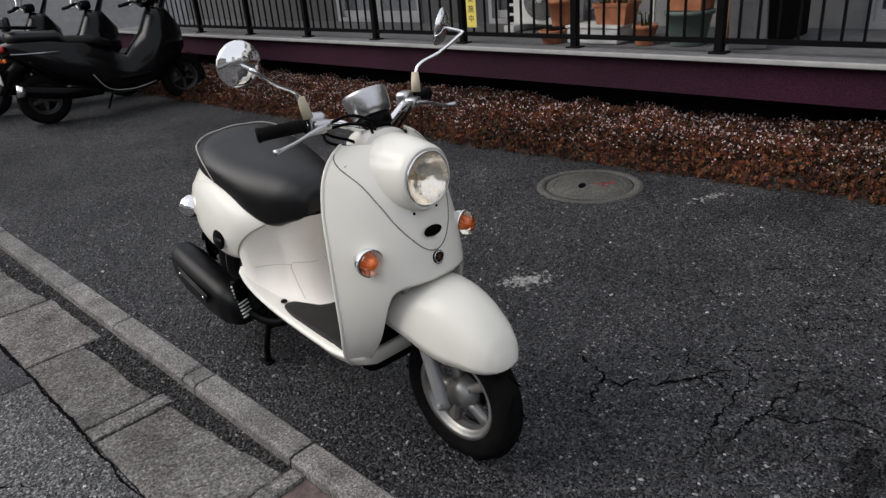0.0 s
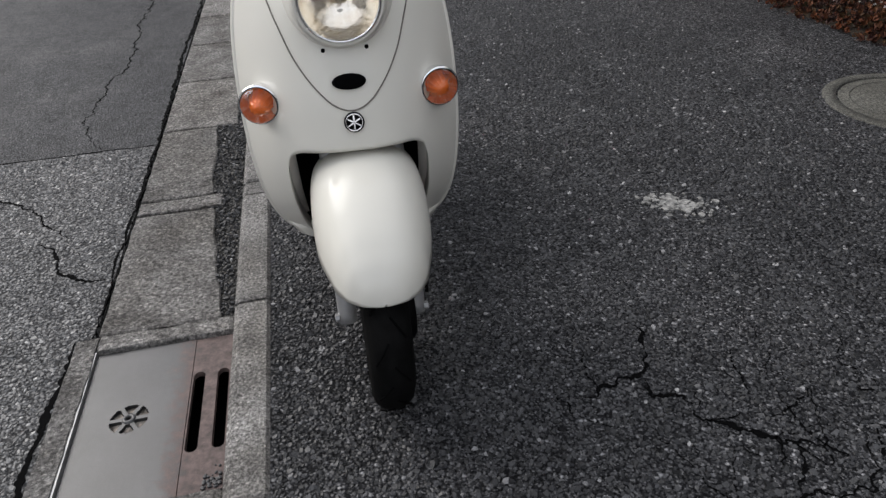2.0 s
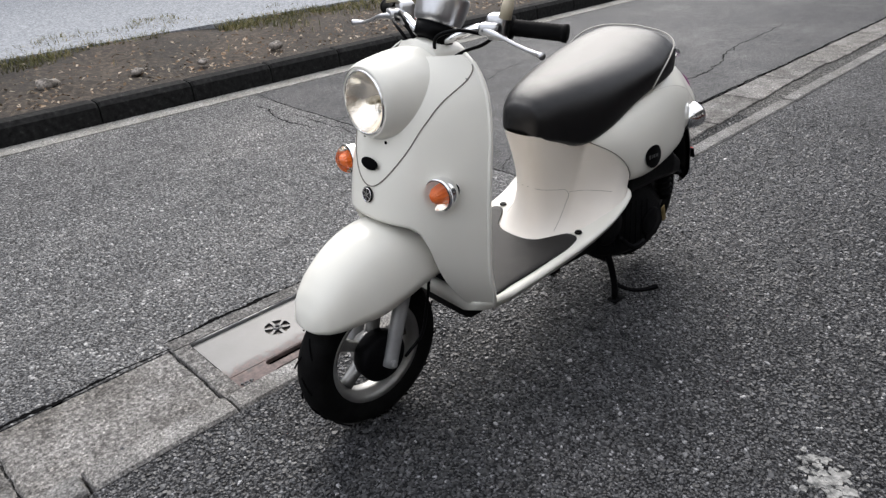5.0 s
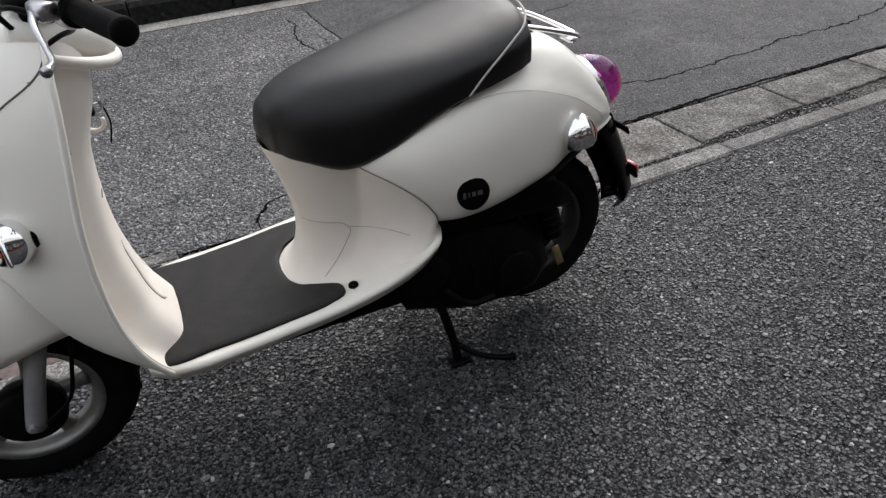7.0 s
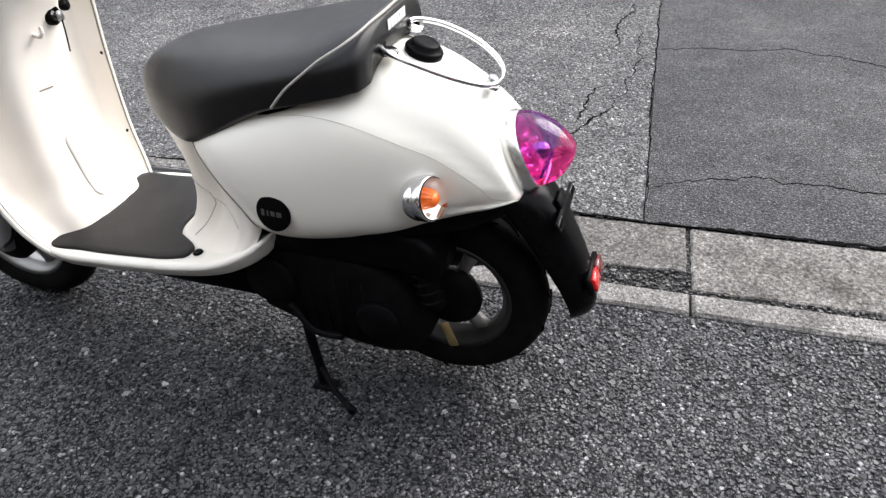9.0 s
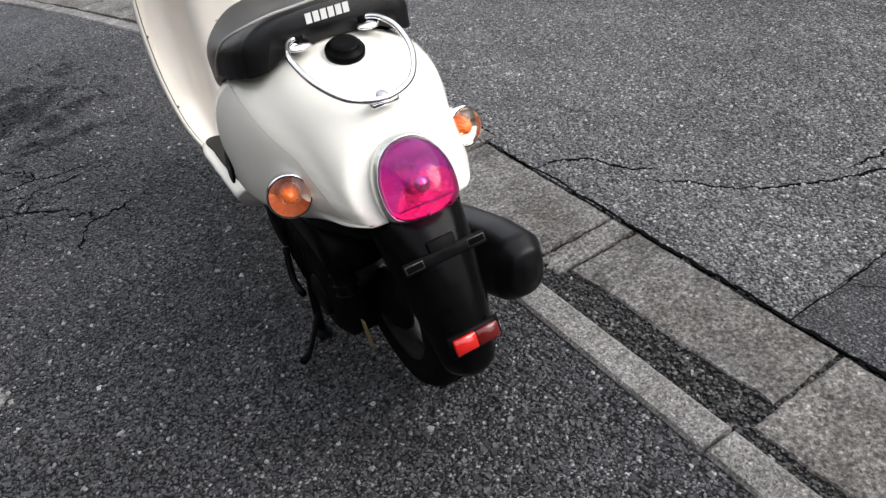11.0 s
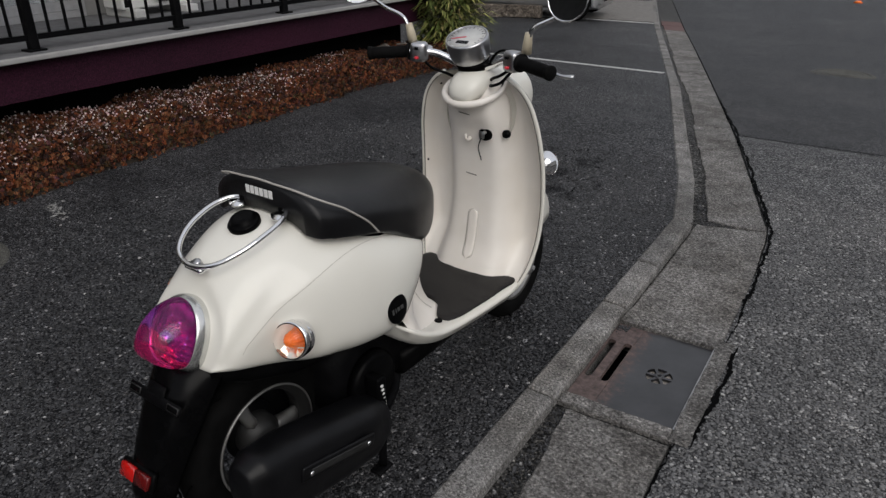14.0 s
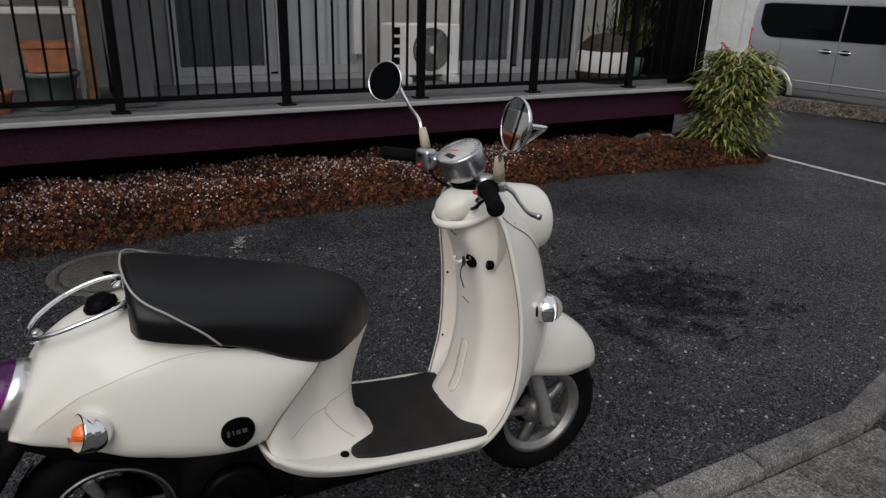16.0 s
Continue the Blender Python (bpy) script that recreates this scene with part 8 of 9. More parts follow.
        for x in (fr + 0.92, fr + 1.20):
            hd = part("door_handle", tube([(x - 0.10, s * (hw + 0.012), 0.945), (x - 0.07, s * (hw + 0.034), 0.948), (x + 0.07, s * (hw + 0.034), 0.948), (x + 0.10, s * (hw + 0.012), 0.945)], 0.014, 8), CHROME, van, "chrome door handle")
            part("handle_cup", lathe([(0.0, 0.0), (0.045, 0.0), (0.05, 0.003), (0.0, 0.004)], 20, facing((x, s * (hw + 0.002), 0.945), (0, s, 0)) @ Matrix.Diagonal((1.6, 0.75, 1, 1))), ENGINE, hd)
        mirror = part("door_mirror", rounded((0.10, 0.17, 0.15), (fr + 0.30, s * (hw + 0.10), 1.14), 0.04, 3), CHROME, van, "chrome door mirror")
        part("mirror_arm", rounded((0.05, 0.10, 0.05), (fr + 0.31, s * (hw + 0.015), 1.07), 0.012, 1), PLASTIC, mirror)
        if boxy:
            part("tail_light", rounded((0.05, 0.13, 0.10), (tail + 0.045, s * (hw - 0.16), 0.44), 0.015, 2), DULLRED, van, "red tail light")
        else:
            part("tail_light", rounded((0.07, 0.08, 0.42), (tail - 0.03, s * (hw * 0.93 - 0.03), 1.02), 0.02, 2), REDREF, van, "red tail light")
        # headlight wrapped round the corner: dark bowl, clear cover, two round lamps
        rows = []
        for k5 in np.linspace(0, 1, 8):
            x = n0 + 0.015 + 0.30 * k5**1.5
            yo = side_y(x, 0.88) + 0.004
            y = (hw * 0.50 + (yo - hw * 0.50) * min(1.0, k5 * 2.2)) if k5 < 0.46 else yo
            z0, z1 = 0.775 + 0.02 * k5, 0.965 + 0.03 * k5
            rows.append([(x - 0.012, s * y, z0), (x - 0.016, s * (y + 0.004), (z0 + z1) / 2), (x - 0.004, s * y, z1), (x + 0.04, s * (y - 0.04), z1), (x + 0.04, s * (y - 0.04), z0)])
        hl = part("headlight", loft(rows, True, True), CHROME, van, "large clear wraparound headlight")
        for dy in (0.11, 0.21):
            part("lamp", lathe([(0.0, 0.0), (0.05, 0.0), (0.047, 0.016), (0.0, 0.022)], 20, facing((n0 + 0.03 - 0.02 * (dy > 0.15), s * (hw - dy), 0.885), (-1, s * 0.25, 0.05))), REFLECTOR if dy < 0.15 else ENGINE, hl)
        for x in (n0 + (0.50 if boxy else 0.42), tail - 0.50):
            turn = np.linspace(-0.12, math.pi + 0.12, 30)
            lip = [[(x + q * math.cos(a), s * (hw + 0.002 + o), 0.29 + q * math.sin(a)) for q, o in ((0.302, -0.02), (0.314, 0.014), (0.345, 0.012), (0.385, -0.006), (0.39, -0.02))] for a in turn]
            part("wheel_arch", loft(lip, False, False), paint, van)
            well = [[(x + q * math.cos(a), s * (hw + o), 0.29 + q * math.sin(a)) for q, o in ((0.0, 0.010), (0.316, 0.010), (0.316, 0.0), (0.0, 0.0))] for a in turn]
            part("arch_well", loft(well, True, True), DARKROOM, van)
            car_wheel(van, (x, s * (hw - 0.050), 0.272), 0.272, 0.16)
    if boxy:
        wa, wb = (n0 + 0.10, 1.12), (n0 + 0.40, H - 0.14)
    else:
        wa, wb = (n0 + 0.645, 1.195), (n0 + 0.965, H - 0.125)
    rows = []
    for k in np.linspace(0, 1, 6):
        x, z = wa[0] + (wb[0] - wa[0]) * k, wa[1] + (wb[1] - wa[1]) * k
        w = side_y(x, z) - (0.085 if boxy else 0.055)
        rows.append([(x - 0.020, y, z + 0.020 - 0.008 * (y / w) ** 2) for y in np.linspace(-w, w, 11)])
    part("windscreen", loft(rows, False, False), WINDSCREEN, van)
    if not boxy:
        for s in (-1, 1):
            # black windscreen pillars
            pil = [(wa[0] - 0.02 + (wb[0] - wa[0] + 0.03) * k, s * (side_y(wa[0], wa[1] + (wb[1] - wa[1]) * k) - 0.030), wa[1] - 0.01 + (wb[1] - wa[1] + 0.03) * k) for k in np.linspace(0, 1, 8)]
            part("windscreen_pillar", tube(np.array(pil), 0.034, 10), PLASTIC, van)
    part("wiper", tube([(wa[0] - 0.03, 0.45, wa[1] + 0.04), (wa[0] - 0.02, -0.1, wa[1] + 0.06)], 0.008, 6), PLASTIC, van)
    part("rear_window", rounded((0.03, W * 0.80, 0.46 if boxy else 0.40), (tail - 0.045 if not boxy else tail - 0.012, 0, 1.36), 0.013, 2), CARGLASS, van, smooth=False)
    part("front_bumper", rounded((0.16, W * 0.86, 0.34), (n0 + 0.045, 0, 0.42), 0.06, 3), paint, van)
    part("rear_bumper", rounded((0.14, W * 0.93, 0.24), (tail - 0.02, 0, 0.40), 0.05, 3), paint, van)
    part("grille", rounded((0.03, 0.62, 0.17), (n0 - 0.004, 0, 0.86), 0.012, 2), ENGINE, van)
    for i in range(3):
        part("grille_bar", rounded((0.016, 0.62, 0.026), (n0 - 0.020, 0, 0.80 + i * 0.058), 0.006, 2), CHROME, van)
    part("grille_badge", rounded((0.012, 0.09, 0.08), (n0 - 0.028, 0, 0.862), 0.02, 2), CHROME, van)
    part("lower_intake", rounded((0.03, 1.0, 0.10), (n0 - 0.030, 0, 0.60), 0.012, 1), DARKROOM, van)
    part("lower_intake", rounded((0.03, 0.9, 0.07), (n0 - 0.030, 0, 0.34), 0.012, 1), DARKROOM, van)
    if boxy:
        part("tailgate_handle", rounded((0.03, 0.16, 0.06), (tail + 0.004, 0, 0.80), 0.012, 2), PLASTIC, van)
    for x, y, mt in ((n0 - 0.045, 0.18, YELLOW), (tail + 0.07, 0.0, YELLOW if not boxy else SASH)):
        pl = part("number_plate", rounded((0.012, 0.33, 0.165), (x, y, 0.47), 0.004, 1), mt, van, "number plate")
        for i in range(4):
            part("print_bar", block((0.002, 0.045, 0.07), (x + math.copysign(0.007, x), y - 0.10 + i * 0.066, 0.455)), INK, pl, smooth=False)
    return van


kei_van(pose(6.32, -8.694, float(fall(-8.7)), 0, 0, 9), SILVER, "silver boxy minivan parked nose to the street", 3.27, 1.78)
kei_van(pose(7.30, -20.1, float(fall(-20.1)), 0, 0, 108), VANWHITE, "white boxy van parked further down the street", 3.4, 1.88, 1.48, True)

# concrete wheel stop beside the van
stop = thing("wheel_stop", pose(0, 0, 0), "rough brown-grey weathered stone blocks at the edge of the next lot", "kerb")
for i in range(5):
    x = 5.85 + i * 0.62
    v, f = rounded((0.655, 0.14, 0.20), (x, -8.02 + i * 0.19, float(fall(-7.6)) + 0.09), 0.02, 3, Matrix.Rotation(0.297, 4, "Z"))
    v = np.array(v) + 0.018 * np.array([noise.noise_vector(Vector(q) * 9) for q in v])
    part("stop_block", (v, f), STOPSTONE, stop, smooth=False)
apron = part("crossing_apron", prism([(3.75, -8.8), (6.8, -8.62), (7.6, -12.5), (4.95, -12.5)], 0, 0.01), BROWNPAVE, None, smooth=False)
ap = apron.data
for v in ap.vertices:
    v.co.z += float(fall(v.co.y))
tagged(apron, "dull grey-brown paved apron beside the street", "pavement", kind="structure")


# ---- parked motorcycles by the building ----
def big_scooter(m, label, chrome=False):
    mb = thing("motorcycle", m, label, "motorcycle", "parked motorcycles")
    body = []
    for y, w, t, b in ((-0.78, 0.06, 0.80, 0.55), (-0.66, 0.20, 0.98, 0.42), (-0.50, 0.24, 1.02, 0.30), (-0.36, 0.21, 0.78, 0.20), (-0.15, 0.19, 0.56, 0.18), (0.05, 0.20, 0.66, 0.19), (0.25, 0.22, 0.80, 0.24), (0.55, 0.22, 0.84, 0.38), (0.80, 0.16, 0.85, 0.58), (0.98, 0.07, 0.82, 0.70)):
        body.append(ring(w, t, b, y, 28, 2.5))
    part("body", loft(body, True, True), BLACKPAINT, mb, "glossy black bodywork")
    part("seat", loft([ring(w, t, t - 0.12, y, 24, 2.6) for y, w, t in ((-0.02, 0.11, 0.74), (0.15, 0.16, 0.80), (0.40, 0.17, 0.83), (0.46, 0.17, 0.89), (0.80, 0.14, 0.92), (0.90, 0.08, 0.91))], True, True), VINYL, mb)
    for y, r in ((-0.70, 0.25), (0.72, 0.25)):
        A = Matrix.Translation((0, y, r)) @ Matrix.Rotation(math.pi / 2, 4, "Y")
        w = part("wheel", lathe([(r * 0.62, -0.04), (r * 0.8, -0.058), (r * 0.95, -0.05), (r, 0), (r * 0.95, 0.05), (r * 0.8, 0.058), (r * 0.62, 0.04)], 36, A), RUBBER, mb)
        part("rim", lathe([(r * 0.64, -0.03), (r * 0.50, -0.02), (r * 0.50, 0.02), (r * 0.64, 0.03)], 32, A), DARKRIM, w)
        part("disc", lathe([(0.03, 0.05), (r * 0.5, 0.05), (r * 0.5, 0.054), (0.03, 0.054)], 28, A), DARKRIM, w)
        for i in range(5):
            v, f = block((r * 0.56, 0.03, 0.03), (r * 0.28, 0, 0), None)
            part("spoke", (moved(v, A @ Matrix.Rotation(i * 1.2566, 4, "Z")), f), DARKRIM, w, smooth=False)
    part("exhaust", tube(smooth_line([(-0.20, 0.20, 0.24), (-0.23, 0.50, 0.28), (-0.24, 0.95, 0.37)], 14), [0.03, 0.06, 0.062, 0.055], 18), GLOSSBLACK, mb, "black exhaust with a bright tip")
    part("exhaust_tip", tube([(-0.24, 0.90, 0.362), (-0.242, 0.97, 0.374)], 0.058, 18), CHROME, mb)
    part("windscreen", loft([[(x, -0.66 - 0.14 * k2 + 1.2 * x * x, 0.98 + 0.32 * k2) for x in np.linspace(-0.2 + 0.06 * k2, 0.2 - 0.06 * k2, 9)] for k2 in (0, 0.33, 0.66, 1)], False, False), CARGLASS, mb)
    part("mudguard", tube(smooth_line([(0, 0.80, 0.60), (0, 0.98, 0.48), (0, 1.06, 0.34)], 8), [0.09, 0.06, 0.04], 12), PLASTIC, mb)
    part("number_plate", rounded((0.20, 0.012, 0.12), (0, 1.05, 0.50), 0.003, 1), FIN, mb)
    part("tail_light", rounded((0.22, 0.05, 0.06), (0, 0.97, 0.77), 0.015, 2), REDREF, mb, "red tail light")
    part("fork", tube([(0.10, -0.60, 0.55), (0.09, -0.70, 0.25)], 0.025, 12), ENGINE, mb)
    part("fork", tube([(-0.10, -0.60, 0.55), (-0.09, -0.70, 0.25)], 0.025, 12), ENGINE, mb)
    hb = part("handlebar", tube(smooth_line([(-0.36, -0.32, 1.06), (-0.18, -0.42, 1.08), (0, -0.45, 1.02), (0.18, -0.42, 1.08), (0.36, -0.32, 1.06)], 24), 0.013, 10), BRUSHED if chrome else ENGINE, mb)
    for s in (-1, 1):
        part("mirror_arm", tube(smooth_line([(s * 0.25, -0.40, 1.08), (s * 0.30, -0.42, 1.18), (s * 0.36, -0.40, 1.24)], 10), 0.007, 8), CHROME, hb)
        part("mirror", lathe([(0.0, -0.02), (0.05, -0.012), (0.062, 0.0), (0.0, 0.003)], 24, facing((s * 0.38, -0.39, 1.26), (0, 1, 0.1)) @ Matrix.Diagonal((1.25, 0.8, 1, 1))), CHROME, hb)
        part("side_trim", tube(smooth_line([(s * 0.215, -0.35, 0.26), (s * 0.21, -0.1, 0.22), (s * 0.215, 0.15, 0.27), (s * 0.21, 0.25, 0.42)], 16), 0.006, 8), ALU, mb)
    part("grab_rail", tube(smooth_line([(0.13, 0.62, 0.93), (0.15, 0.85, 0.96), (0.0, 1.0, 0.97), (-0.15, 0.85, 0.96), (-0.13, 0.62, 0.93)], 24), 0.011, 8), ENGINE, mb)
    for s in (-1, 1):
        part("trim_blade", loft([[(s * (0.222 - 0.02 * k2), 0.50 + 0.42 * k2, 0.66 + 0.05 * k2 + dz * (1 - k2)) for dz in (0.0, 0.022, 0.03)] + [(s * (0.212 - 0.02 * k2), 0.50 + 0.42 * k2, 0.67 + 0.05 * k2)] for k2 in (0.0, 0.4, 0.8, 1.0)], True, True), BRUSHED, mb)
        part("indicator", rounded((0.04, 0.03, 0.04), (s * 0.17, 0.98, 0.66), 0.012, 2), AMBER, mb)
        part("grip", tube([(s * 0.25, -0.385, 1.072), (s * 0.37, -0.315, 1.058)], 0.018, 10), RUBBER, hb)
        part("brake_lever", tube(smooth_line([(s * 0.20, -0.45, 1.07), (s * 0.28, -0.43, 1.06), (s * 0.37, -0.37, 1.05)], 8), 0.006, 8), BRUSHED, hb)
    part("instrument_pod", rounded((0.20, 0.12, 0.10), (0, -0.50, 1.06), 0.03, 3), PLASTIC, mb)
    part("front_mudguard", loft([[(w, -0.70 - 0.27 * math.cos(a), 0.25 + 0.27 * math.sin(a)) for w in (-0.075, -0.06, 0.0, 0.06, 0.075)] for a in np.linspace(0.4, 2.7, 14)], False, False), BLACKPAINT, mb)
    part("plate_holder", rounded((0.16, 0.02, 0.20), (0, 1.04, 0.56), 0.006, 1), PLASTIC, mb)
    part("backrest", rounded((0.26, 0.07, 0.14), (0, 0.86, 0.99), 0.03, 3), VINYL, mb)
    part("foot_well", rounded((0.46, 0.34, 0.05), (0, -0.16, 0.34), 0.02, 2), PLASTIC, mb)
    part("side_stand", tube([(0.16, 0.02, 0.22), (0.27, 0.10, 0.012)], 0.012, 8), ENGINE, mb)
    return mb


big_scooter(pose(3.02, 7.90, 0, 0, 4, 82), "large black touring scooter parked beside the building")
big_scooter(pose(2.75, 8.95, 0, 0, 4, 78), "black motorcycle with chrome mirrors in the parked row", True)
big_scooter(pose(2.45, 9.9, 0, 0, 4, 80), "black motorcycle at the end of the parked row", True)

# ---- neighbouring buildings and the end of the street ----
def house(name, x0, x1, y0, y1, h, mat, label, slope=0.25):
    z = float(fall((y0 + y1) / 2)) - 0.3
    hs = thing(name, pose((x0 + x1) / 2, (y0 + y1) / 2, z), label, "house", kind="structure")
    part("wall", block((x1 - x0, y1 - y0, h), (0, 0, h / 2)), mat, hs, smooth=False)
    part("roof", loft([[(-(x1 - x0) / 2 - 0.3, y, h), (0, y, h + (x1 - x0) * slope), ((x1 - x0) / 2 + 0.3, y, h), ((x1 - x0) / 2 + 0.3, y, h - 0.12), (-(x1 - x0) / 2 - 0.3, y, h - 0.12)] for y in (-(y1 - y0) / 2 - 0.3, (y1 - y0) / 2 + 0.3)], True, True), ENGINE, hs, smooth=False)
    n = max(1, int((y1 - y0) / 3.2))
    for face in (-1, 1):
        for i in range(n):
            for zf in (1.5, 4.2):
                if zf + 1.4 < h:
                    y = -(y1 - y0) / 2 + (i + 0.5) * (y1 - y0) / n
                    wf = part("window_frame", block((0.06, 1.36, 1.16), (face * ((x1 - x0) / 2 + 0.01), y, zf + 0.5)), SASH, hs, smooth=False)
                    part("pane", block((0.04, 1.24, 1.04), (face * ((x1 - x0) / 2 + 0.03), y, zf + 0.5)), CARGLASS, wf, smooth=False)
    return hs


# both 8 m houses rise out of view to block the southern sky
nb = house("neighbour_house", 9.05, 16.0, -20.0, -12.0, 8.0, WHITEWALL, "pale tiled house wall behind the silver van")
for j in range(26):
    part("tile_course", block((6.9, 0.012, 0.010), (0, 4.004, 0.5 + j * 0.10)), SASH, nb, smooth=False)
for i in range(60):
    part("tile_joint", block((0.008, 0.010, 2.6), (-3.4 + i * 0.115, 4.003, 1.75)), SASH, nb, smooth=False)
wing = part("wall_wing", block((2.6, 0.2, 7.0), (12.12, -11.80, 3.0)), WHITEWALL, None, smooth=False)
tagged(wing, "off-white rendered wall beside the tiled house", "wall", kind="structure")
for x in (11.2, 11.9, 12.6):
    part("board_joint", block((0.012, 0.012, 5.5), (x, -11.698, 3.0)), SASH, wing, smooth=False)
carport = thing("carport", pose(7.66, -13.7, float(fall(-13.4))), "open carport beside the tiled house, coloured black for its shade", "carport", kind="structure")
# black walls stand in for the shaded inside of the carport
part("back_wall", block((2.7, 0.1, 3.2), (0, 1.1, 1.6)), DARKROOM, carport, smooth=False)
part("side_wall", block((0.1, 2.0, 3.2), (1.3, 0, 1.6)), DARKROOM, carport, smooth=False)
part("roof", block((2.2, 2.6, 0.12), (0, 0, 3.2)), ENGINE, carport, smooth=False)
nb2 = thing("shed", pose(9.78, -18.14, float(fall(-18)) - 0.1, 0, 0, 18), "beige rendered shed with ribbed metal shutters along the street", "house", kind="structure")
part("wall", block((4.0, 10.0, 6.5), (0, 0, 3.25)), TAN, nb2, smooth=False)
for j in range(16):
    part("shutter_rib", block((0.05, 0.10, 2.7), (-2.02, 4.7 - j * 0.55, 1.6)), WHITEWALL, nb2, smooth=False)
part("eave", block((0.6, 10.2, 0.08), (-2.1, 0, 3.0)), SASH, nb2, smooth=False)
part("drain_pipe", tube([(-2.04, 4.85, 0.0), (-2.04, 4.85, 3.0)], 0.035, 10), WHITEWALL, nb2)
house("far_house", -9, -3.6, -44, -30, 8.0, TAN, "beige house at the far end of the street")
house("far_house", 12.5, 20, -48, -27, 4.2, WALLPALE, "grey houses lining the far street")
house("far_house", 3, 14, -75, -55, 2.9, TAN, "grey house closing the end of the street")
house("opposite_house", -22, -12, -14, 16, 6.0, TAN, "beige house across the gravel yard")
# unseen house, low and pale so the left mirror reflects sky
house("rear_house", -4, 14, 17.5, 26, 3.2, WALLPALE, "unseen low pale grey house behind the parked motorcycles")
hedge = thing("hedge", pose(7.25, -12.0, float(fall(-12))), "leafy green and yellow hedge beside the shed", "hedge")
vs, fs = [], []
r4 = random.Random(31)
for i in range(13000):
    x, y, z = r4.uniform(-0.72, 0.72), r4.uniform(-0.4, 0.3), r4.uniform(0.1, 2.9)
    if noise.noise((x * 1.7, y * 1.7, z * 1.7)) < -0.12:
        continue
    a, b = r4.uniform(0, 6.28), r4.uniform(-0.8, 0.8)
    n0, l = len(vs), r4.uniform(0.06, 0.12)
    vs += [(x, y, z), (x + l * math.cos(a), y + l * math.sin(a), z + l * b), (x + l * 1.4 * math.cos(a + 0.5), y + l * 1.4 * math.sin(a + 0.5), z + l * b * 1.3)]
    fs.append((n0, n0 + 1, n0 + 2))
part("leaves", (vs, fs), HEDGELEAF, hedge, smooth=False)
for x in (0.0, 0.7):
    part("stem", tube([(x, 0, 0), (x + 0.1, 0.1, 1.2), (x - 0.1, 0, 2.4)], [0.06, 0.02], 8), BARK, hedge)

# ---- loose-edged chippings that stand proud of the asphalt where the walk passes ----
FURROW = np.concatenate([p for p, w in FURROWS])
FURROW_W = np.concatenate([w for p, w in FURROWS])


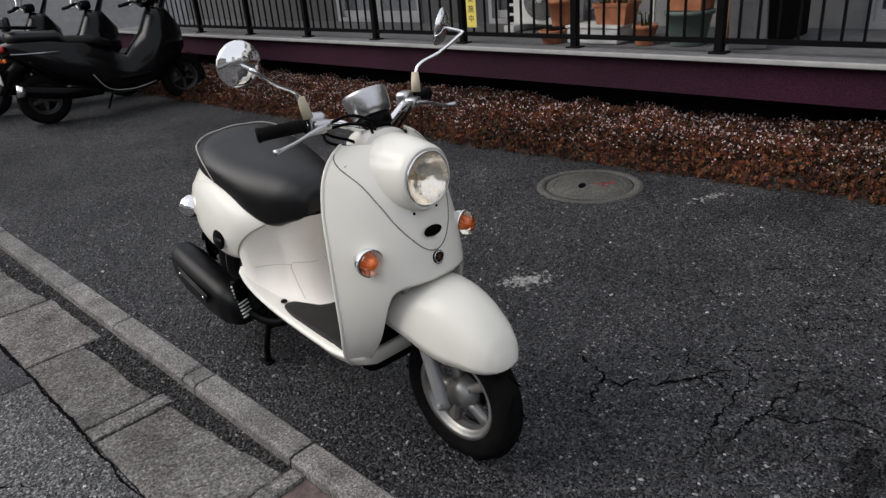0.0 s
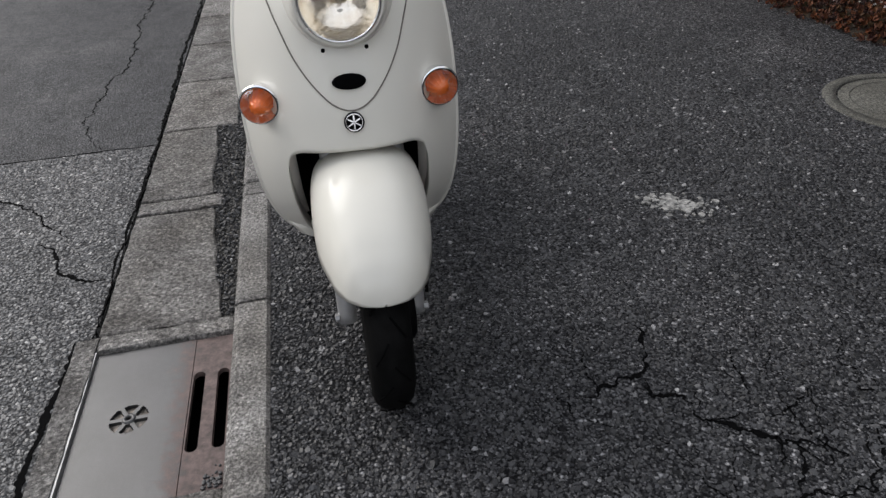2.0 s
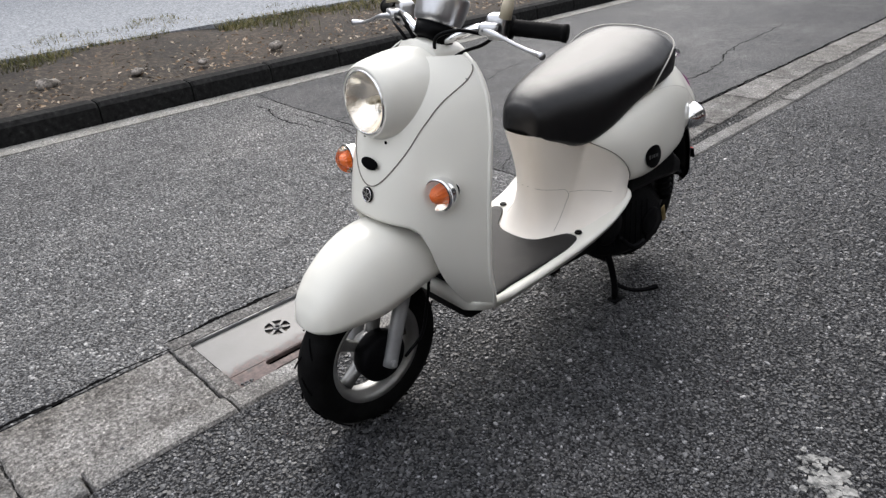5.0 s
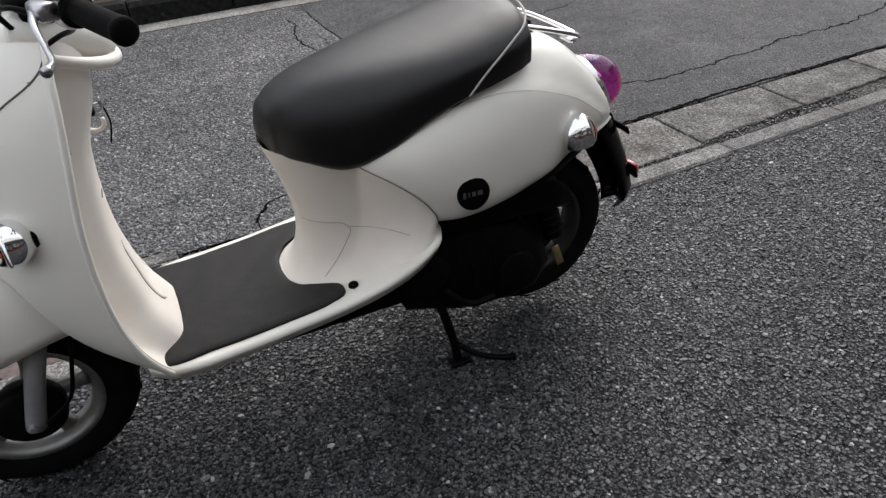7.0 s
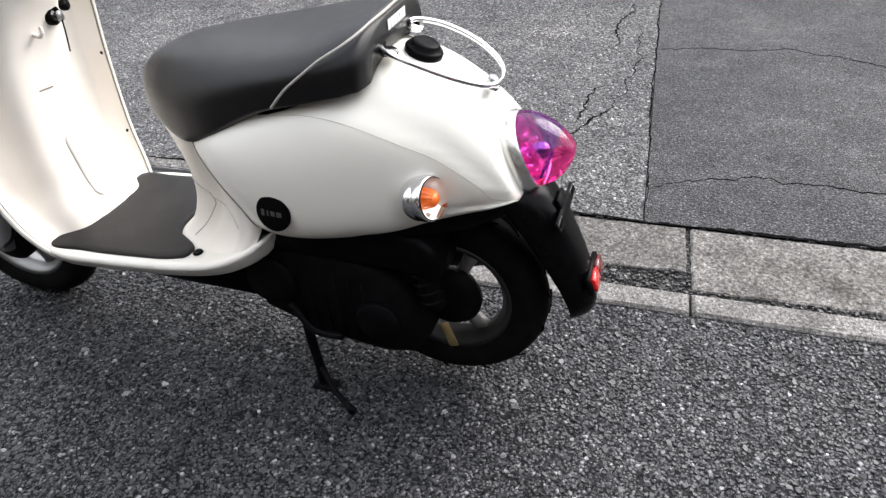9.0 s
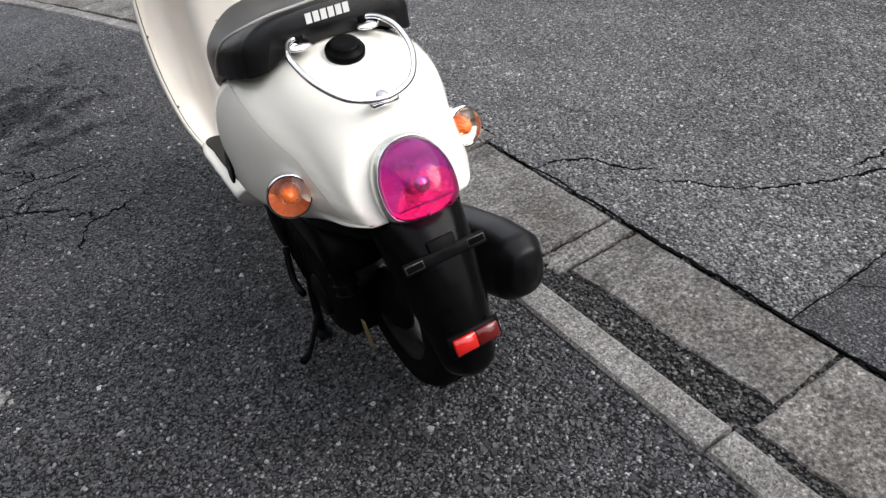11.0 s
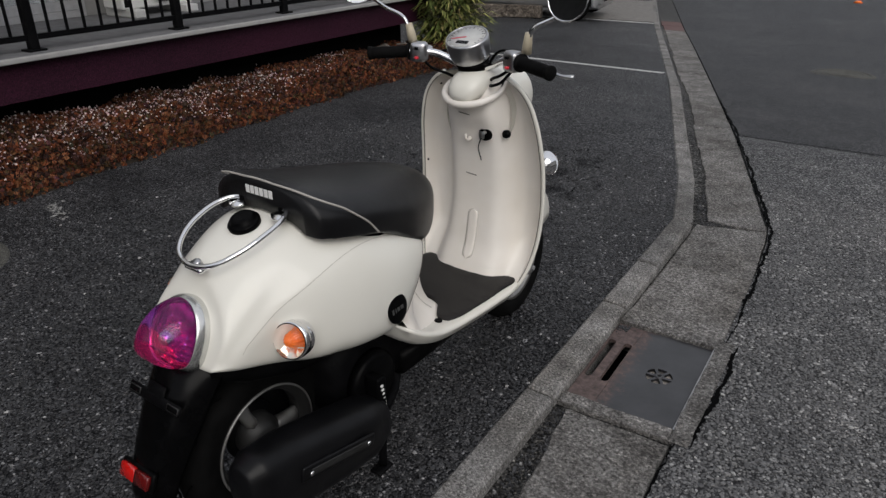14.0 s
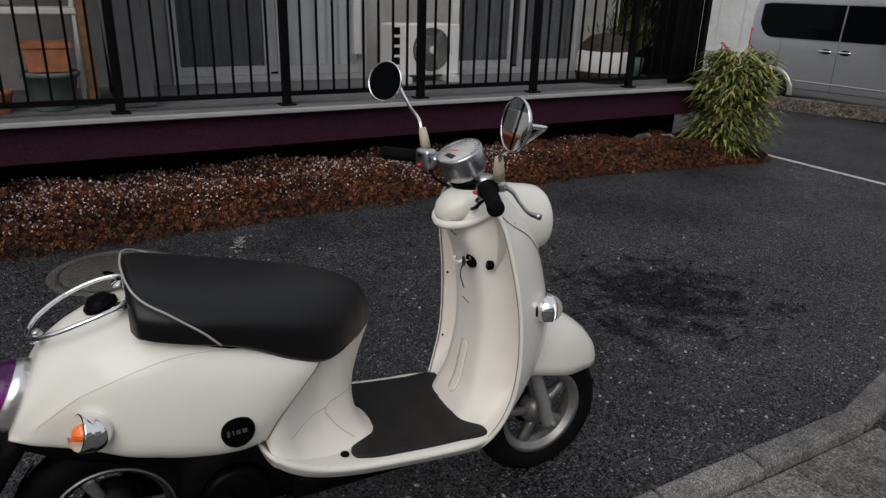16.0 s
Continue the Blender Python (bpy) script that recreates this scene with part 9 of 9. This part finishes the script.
def chippings(name, x0, x1, y0, y1, z, pitch, size, height, inside, mat, label, seed):
    """Angular stones on a jittered grid: five-sided, tilted, each an island of one mesh."""
    r = np.random.default_rng(seed)
    gx, gy = np.meshgrid(np.arange(x0, x1, pitch), np.arange(y0, y1, pitch))
    c = np.stack([gx.ravel(), gy.ravel()], 1)
    c += r.uniform(-0.62, 0.62, c.shape) * pitch
    c = c[r.random(len(c)) < inside(c[:, 0], c[:, 1])]
    # keep the furrows open
    cell = {}
    for i, q in enumerate(np.floor(FURROW / 0.05).astype(int)):
        cell.setdefault((q[0], q[1]), []).append(i)
    keep = np.ones(len(c), bool)
    for i, q in enumerate(np.floor(c / 0.05).astype(int)):
        near = [k for a in (-1, 0, 1) for b in (-1, 0, 1) for k in cell.get((q[0] + a, q[1] + b), ())]
        if near:
            keep[i] = (np.linalg.norm(FURROW[near] - c[i], axis=1) - FURROW_W[near] * 0.5).min() > 0.0025
    c = c[keep]
    n = len(c)
    rad = size * np.exp(r.normal(0, 0.30, n)).clip(0.5, 1.9)
    a = (np.arange(5) / 5 * 2 * math.pi)[None] + r.uniform(0, 6.28, (n, 1)) + r.uniform(-0.35, 0.35, (n, 5))
    rr = rad[:, None] * r.uniform(0.72, 1.15, (n, 5))
    squash, turn = r.uniform(0.62, 1.0, (n, 1)), r.uniform(0, 6.28, (n, 1))
    u, v = rr * np.cos(a), rr * np.sin(a) * squash
    dx, dy = u * np.cos(turn) - v * np.sin(turn), u * np.sin(turn) + v * np.cos(turn)
    top = r.uniform(0.45, 0.72, (n, 1))
    h = height * r.uniform(0.35, 1.25, (n, 1)) * (rad[:, None] / size) ** 0.5
    tx, ty = r.normal(0, 0.13, (n, 1)), r.normal(0, 0.13, (n, 1))
    zz = z + fall(c[:, 1])[:, None]
    low = np.stack([c[:, :1] + dx, c[:, 1:] + dy, zz - 0.0015 + 0 * dx], 2)
    high = np.stack([c[:, :1] + dx * top, c[:, 1:] + dy * top, zz + h + tx * dx + ty * dy], 2)
    verts = np.concatenate([low, high], 1).reshape(-1, 3)
    quads = np.array([(i, (i + 1) % 5, 5 + (i + 1) % 5, 5 + i) for i in range(5)]).ravel()
    loops = (np.r_[quads, 5, 6, 7, 8, 9][None] + 10 * np.arange(n)[:, None]).ravel()
    starts = (np.array([0, 4, 8, 12, 16, 20])[None] + 25 * np.arange(n)[:, None]).ravel()
    me = bpy.data.meshes.new(name)
    me.vertices.add(len(verts))
    me.vertices.foreach_set("co", verts.astype(np.float32).ravel())
    me.loops.add(len(loops))
    me.loops.foreach_set("vertex_index", loops.astype(np.int32))
    me.polygons.add(len(starts))
    me.polygons.foreach_set("loop_start", starts.astype(np.int32))
    me.update(calc_edges=True)
    me.shade_flat()
    me.materials.append(mat)
    return tagged(new(name, me), label, "chippings", kind="stuff")


def fade(v, full, gone):
    return np.clip((v - gone) / (full - gone), 0, 1)


LOTEDGE = np.vectorize(kerb_x)
ROADEDGE = np.vectorize(gutter_out)
chippings("lot_chippings", 0.95, 3.4, -1.0, 4.9, 0.0, 0.0118, 0.0068, 0.0026, lambda x, y: (x > LOTEDGE(y) + 0.006) * fade(x, 2.5, 3.4) * fade(y, 4.1, 4.9) * fade(y, -0.4, -1.0) * 0.93, LOTCHIP, "coarse dark grey stone chippings set in the lot asphalt", 51)
chippings("road_chippings", -1.2, 1.0, -0.8, 2.80, -0.022, 0.0112, 0.0060, 0.0026, lambda x, y: (x < ROADEDGE(y) - 0.006) * fade(x, -0.4, -1.2) * fade(y, -0.2, -0.8) * np.where((y > 1.01) & (y < 1.63) & (x > 0.466), 0, 0.93), ROADCHIP, "pale grey stone chippings set in the worn road", 52)
chippings("gutter_chippings", 0.6, 0.97, -0.9, 4.4, -0.034, 0.011, 0.0058, 0.006, lambda x, y: ((x > 0.72) & (x < LOTEDGE(y) - 0.105)) * np.where((y > 1.0) & (y < 1.64), 0, 0.9), LOTCHIP, "loose grit and stone chippings in the gutter bed", 53)
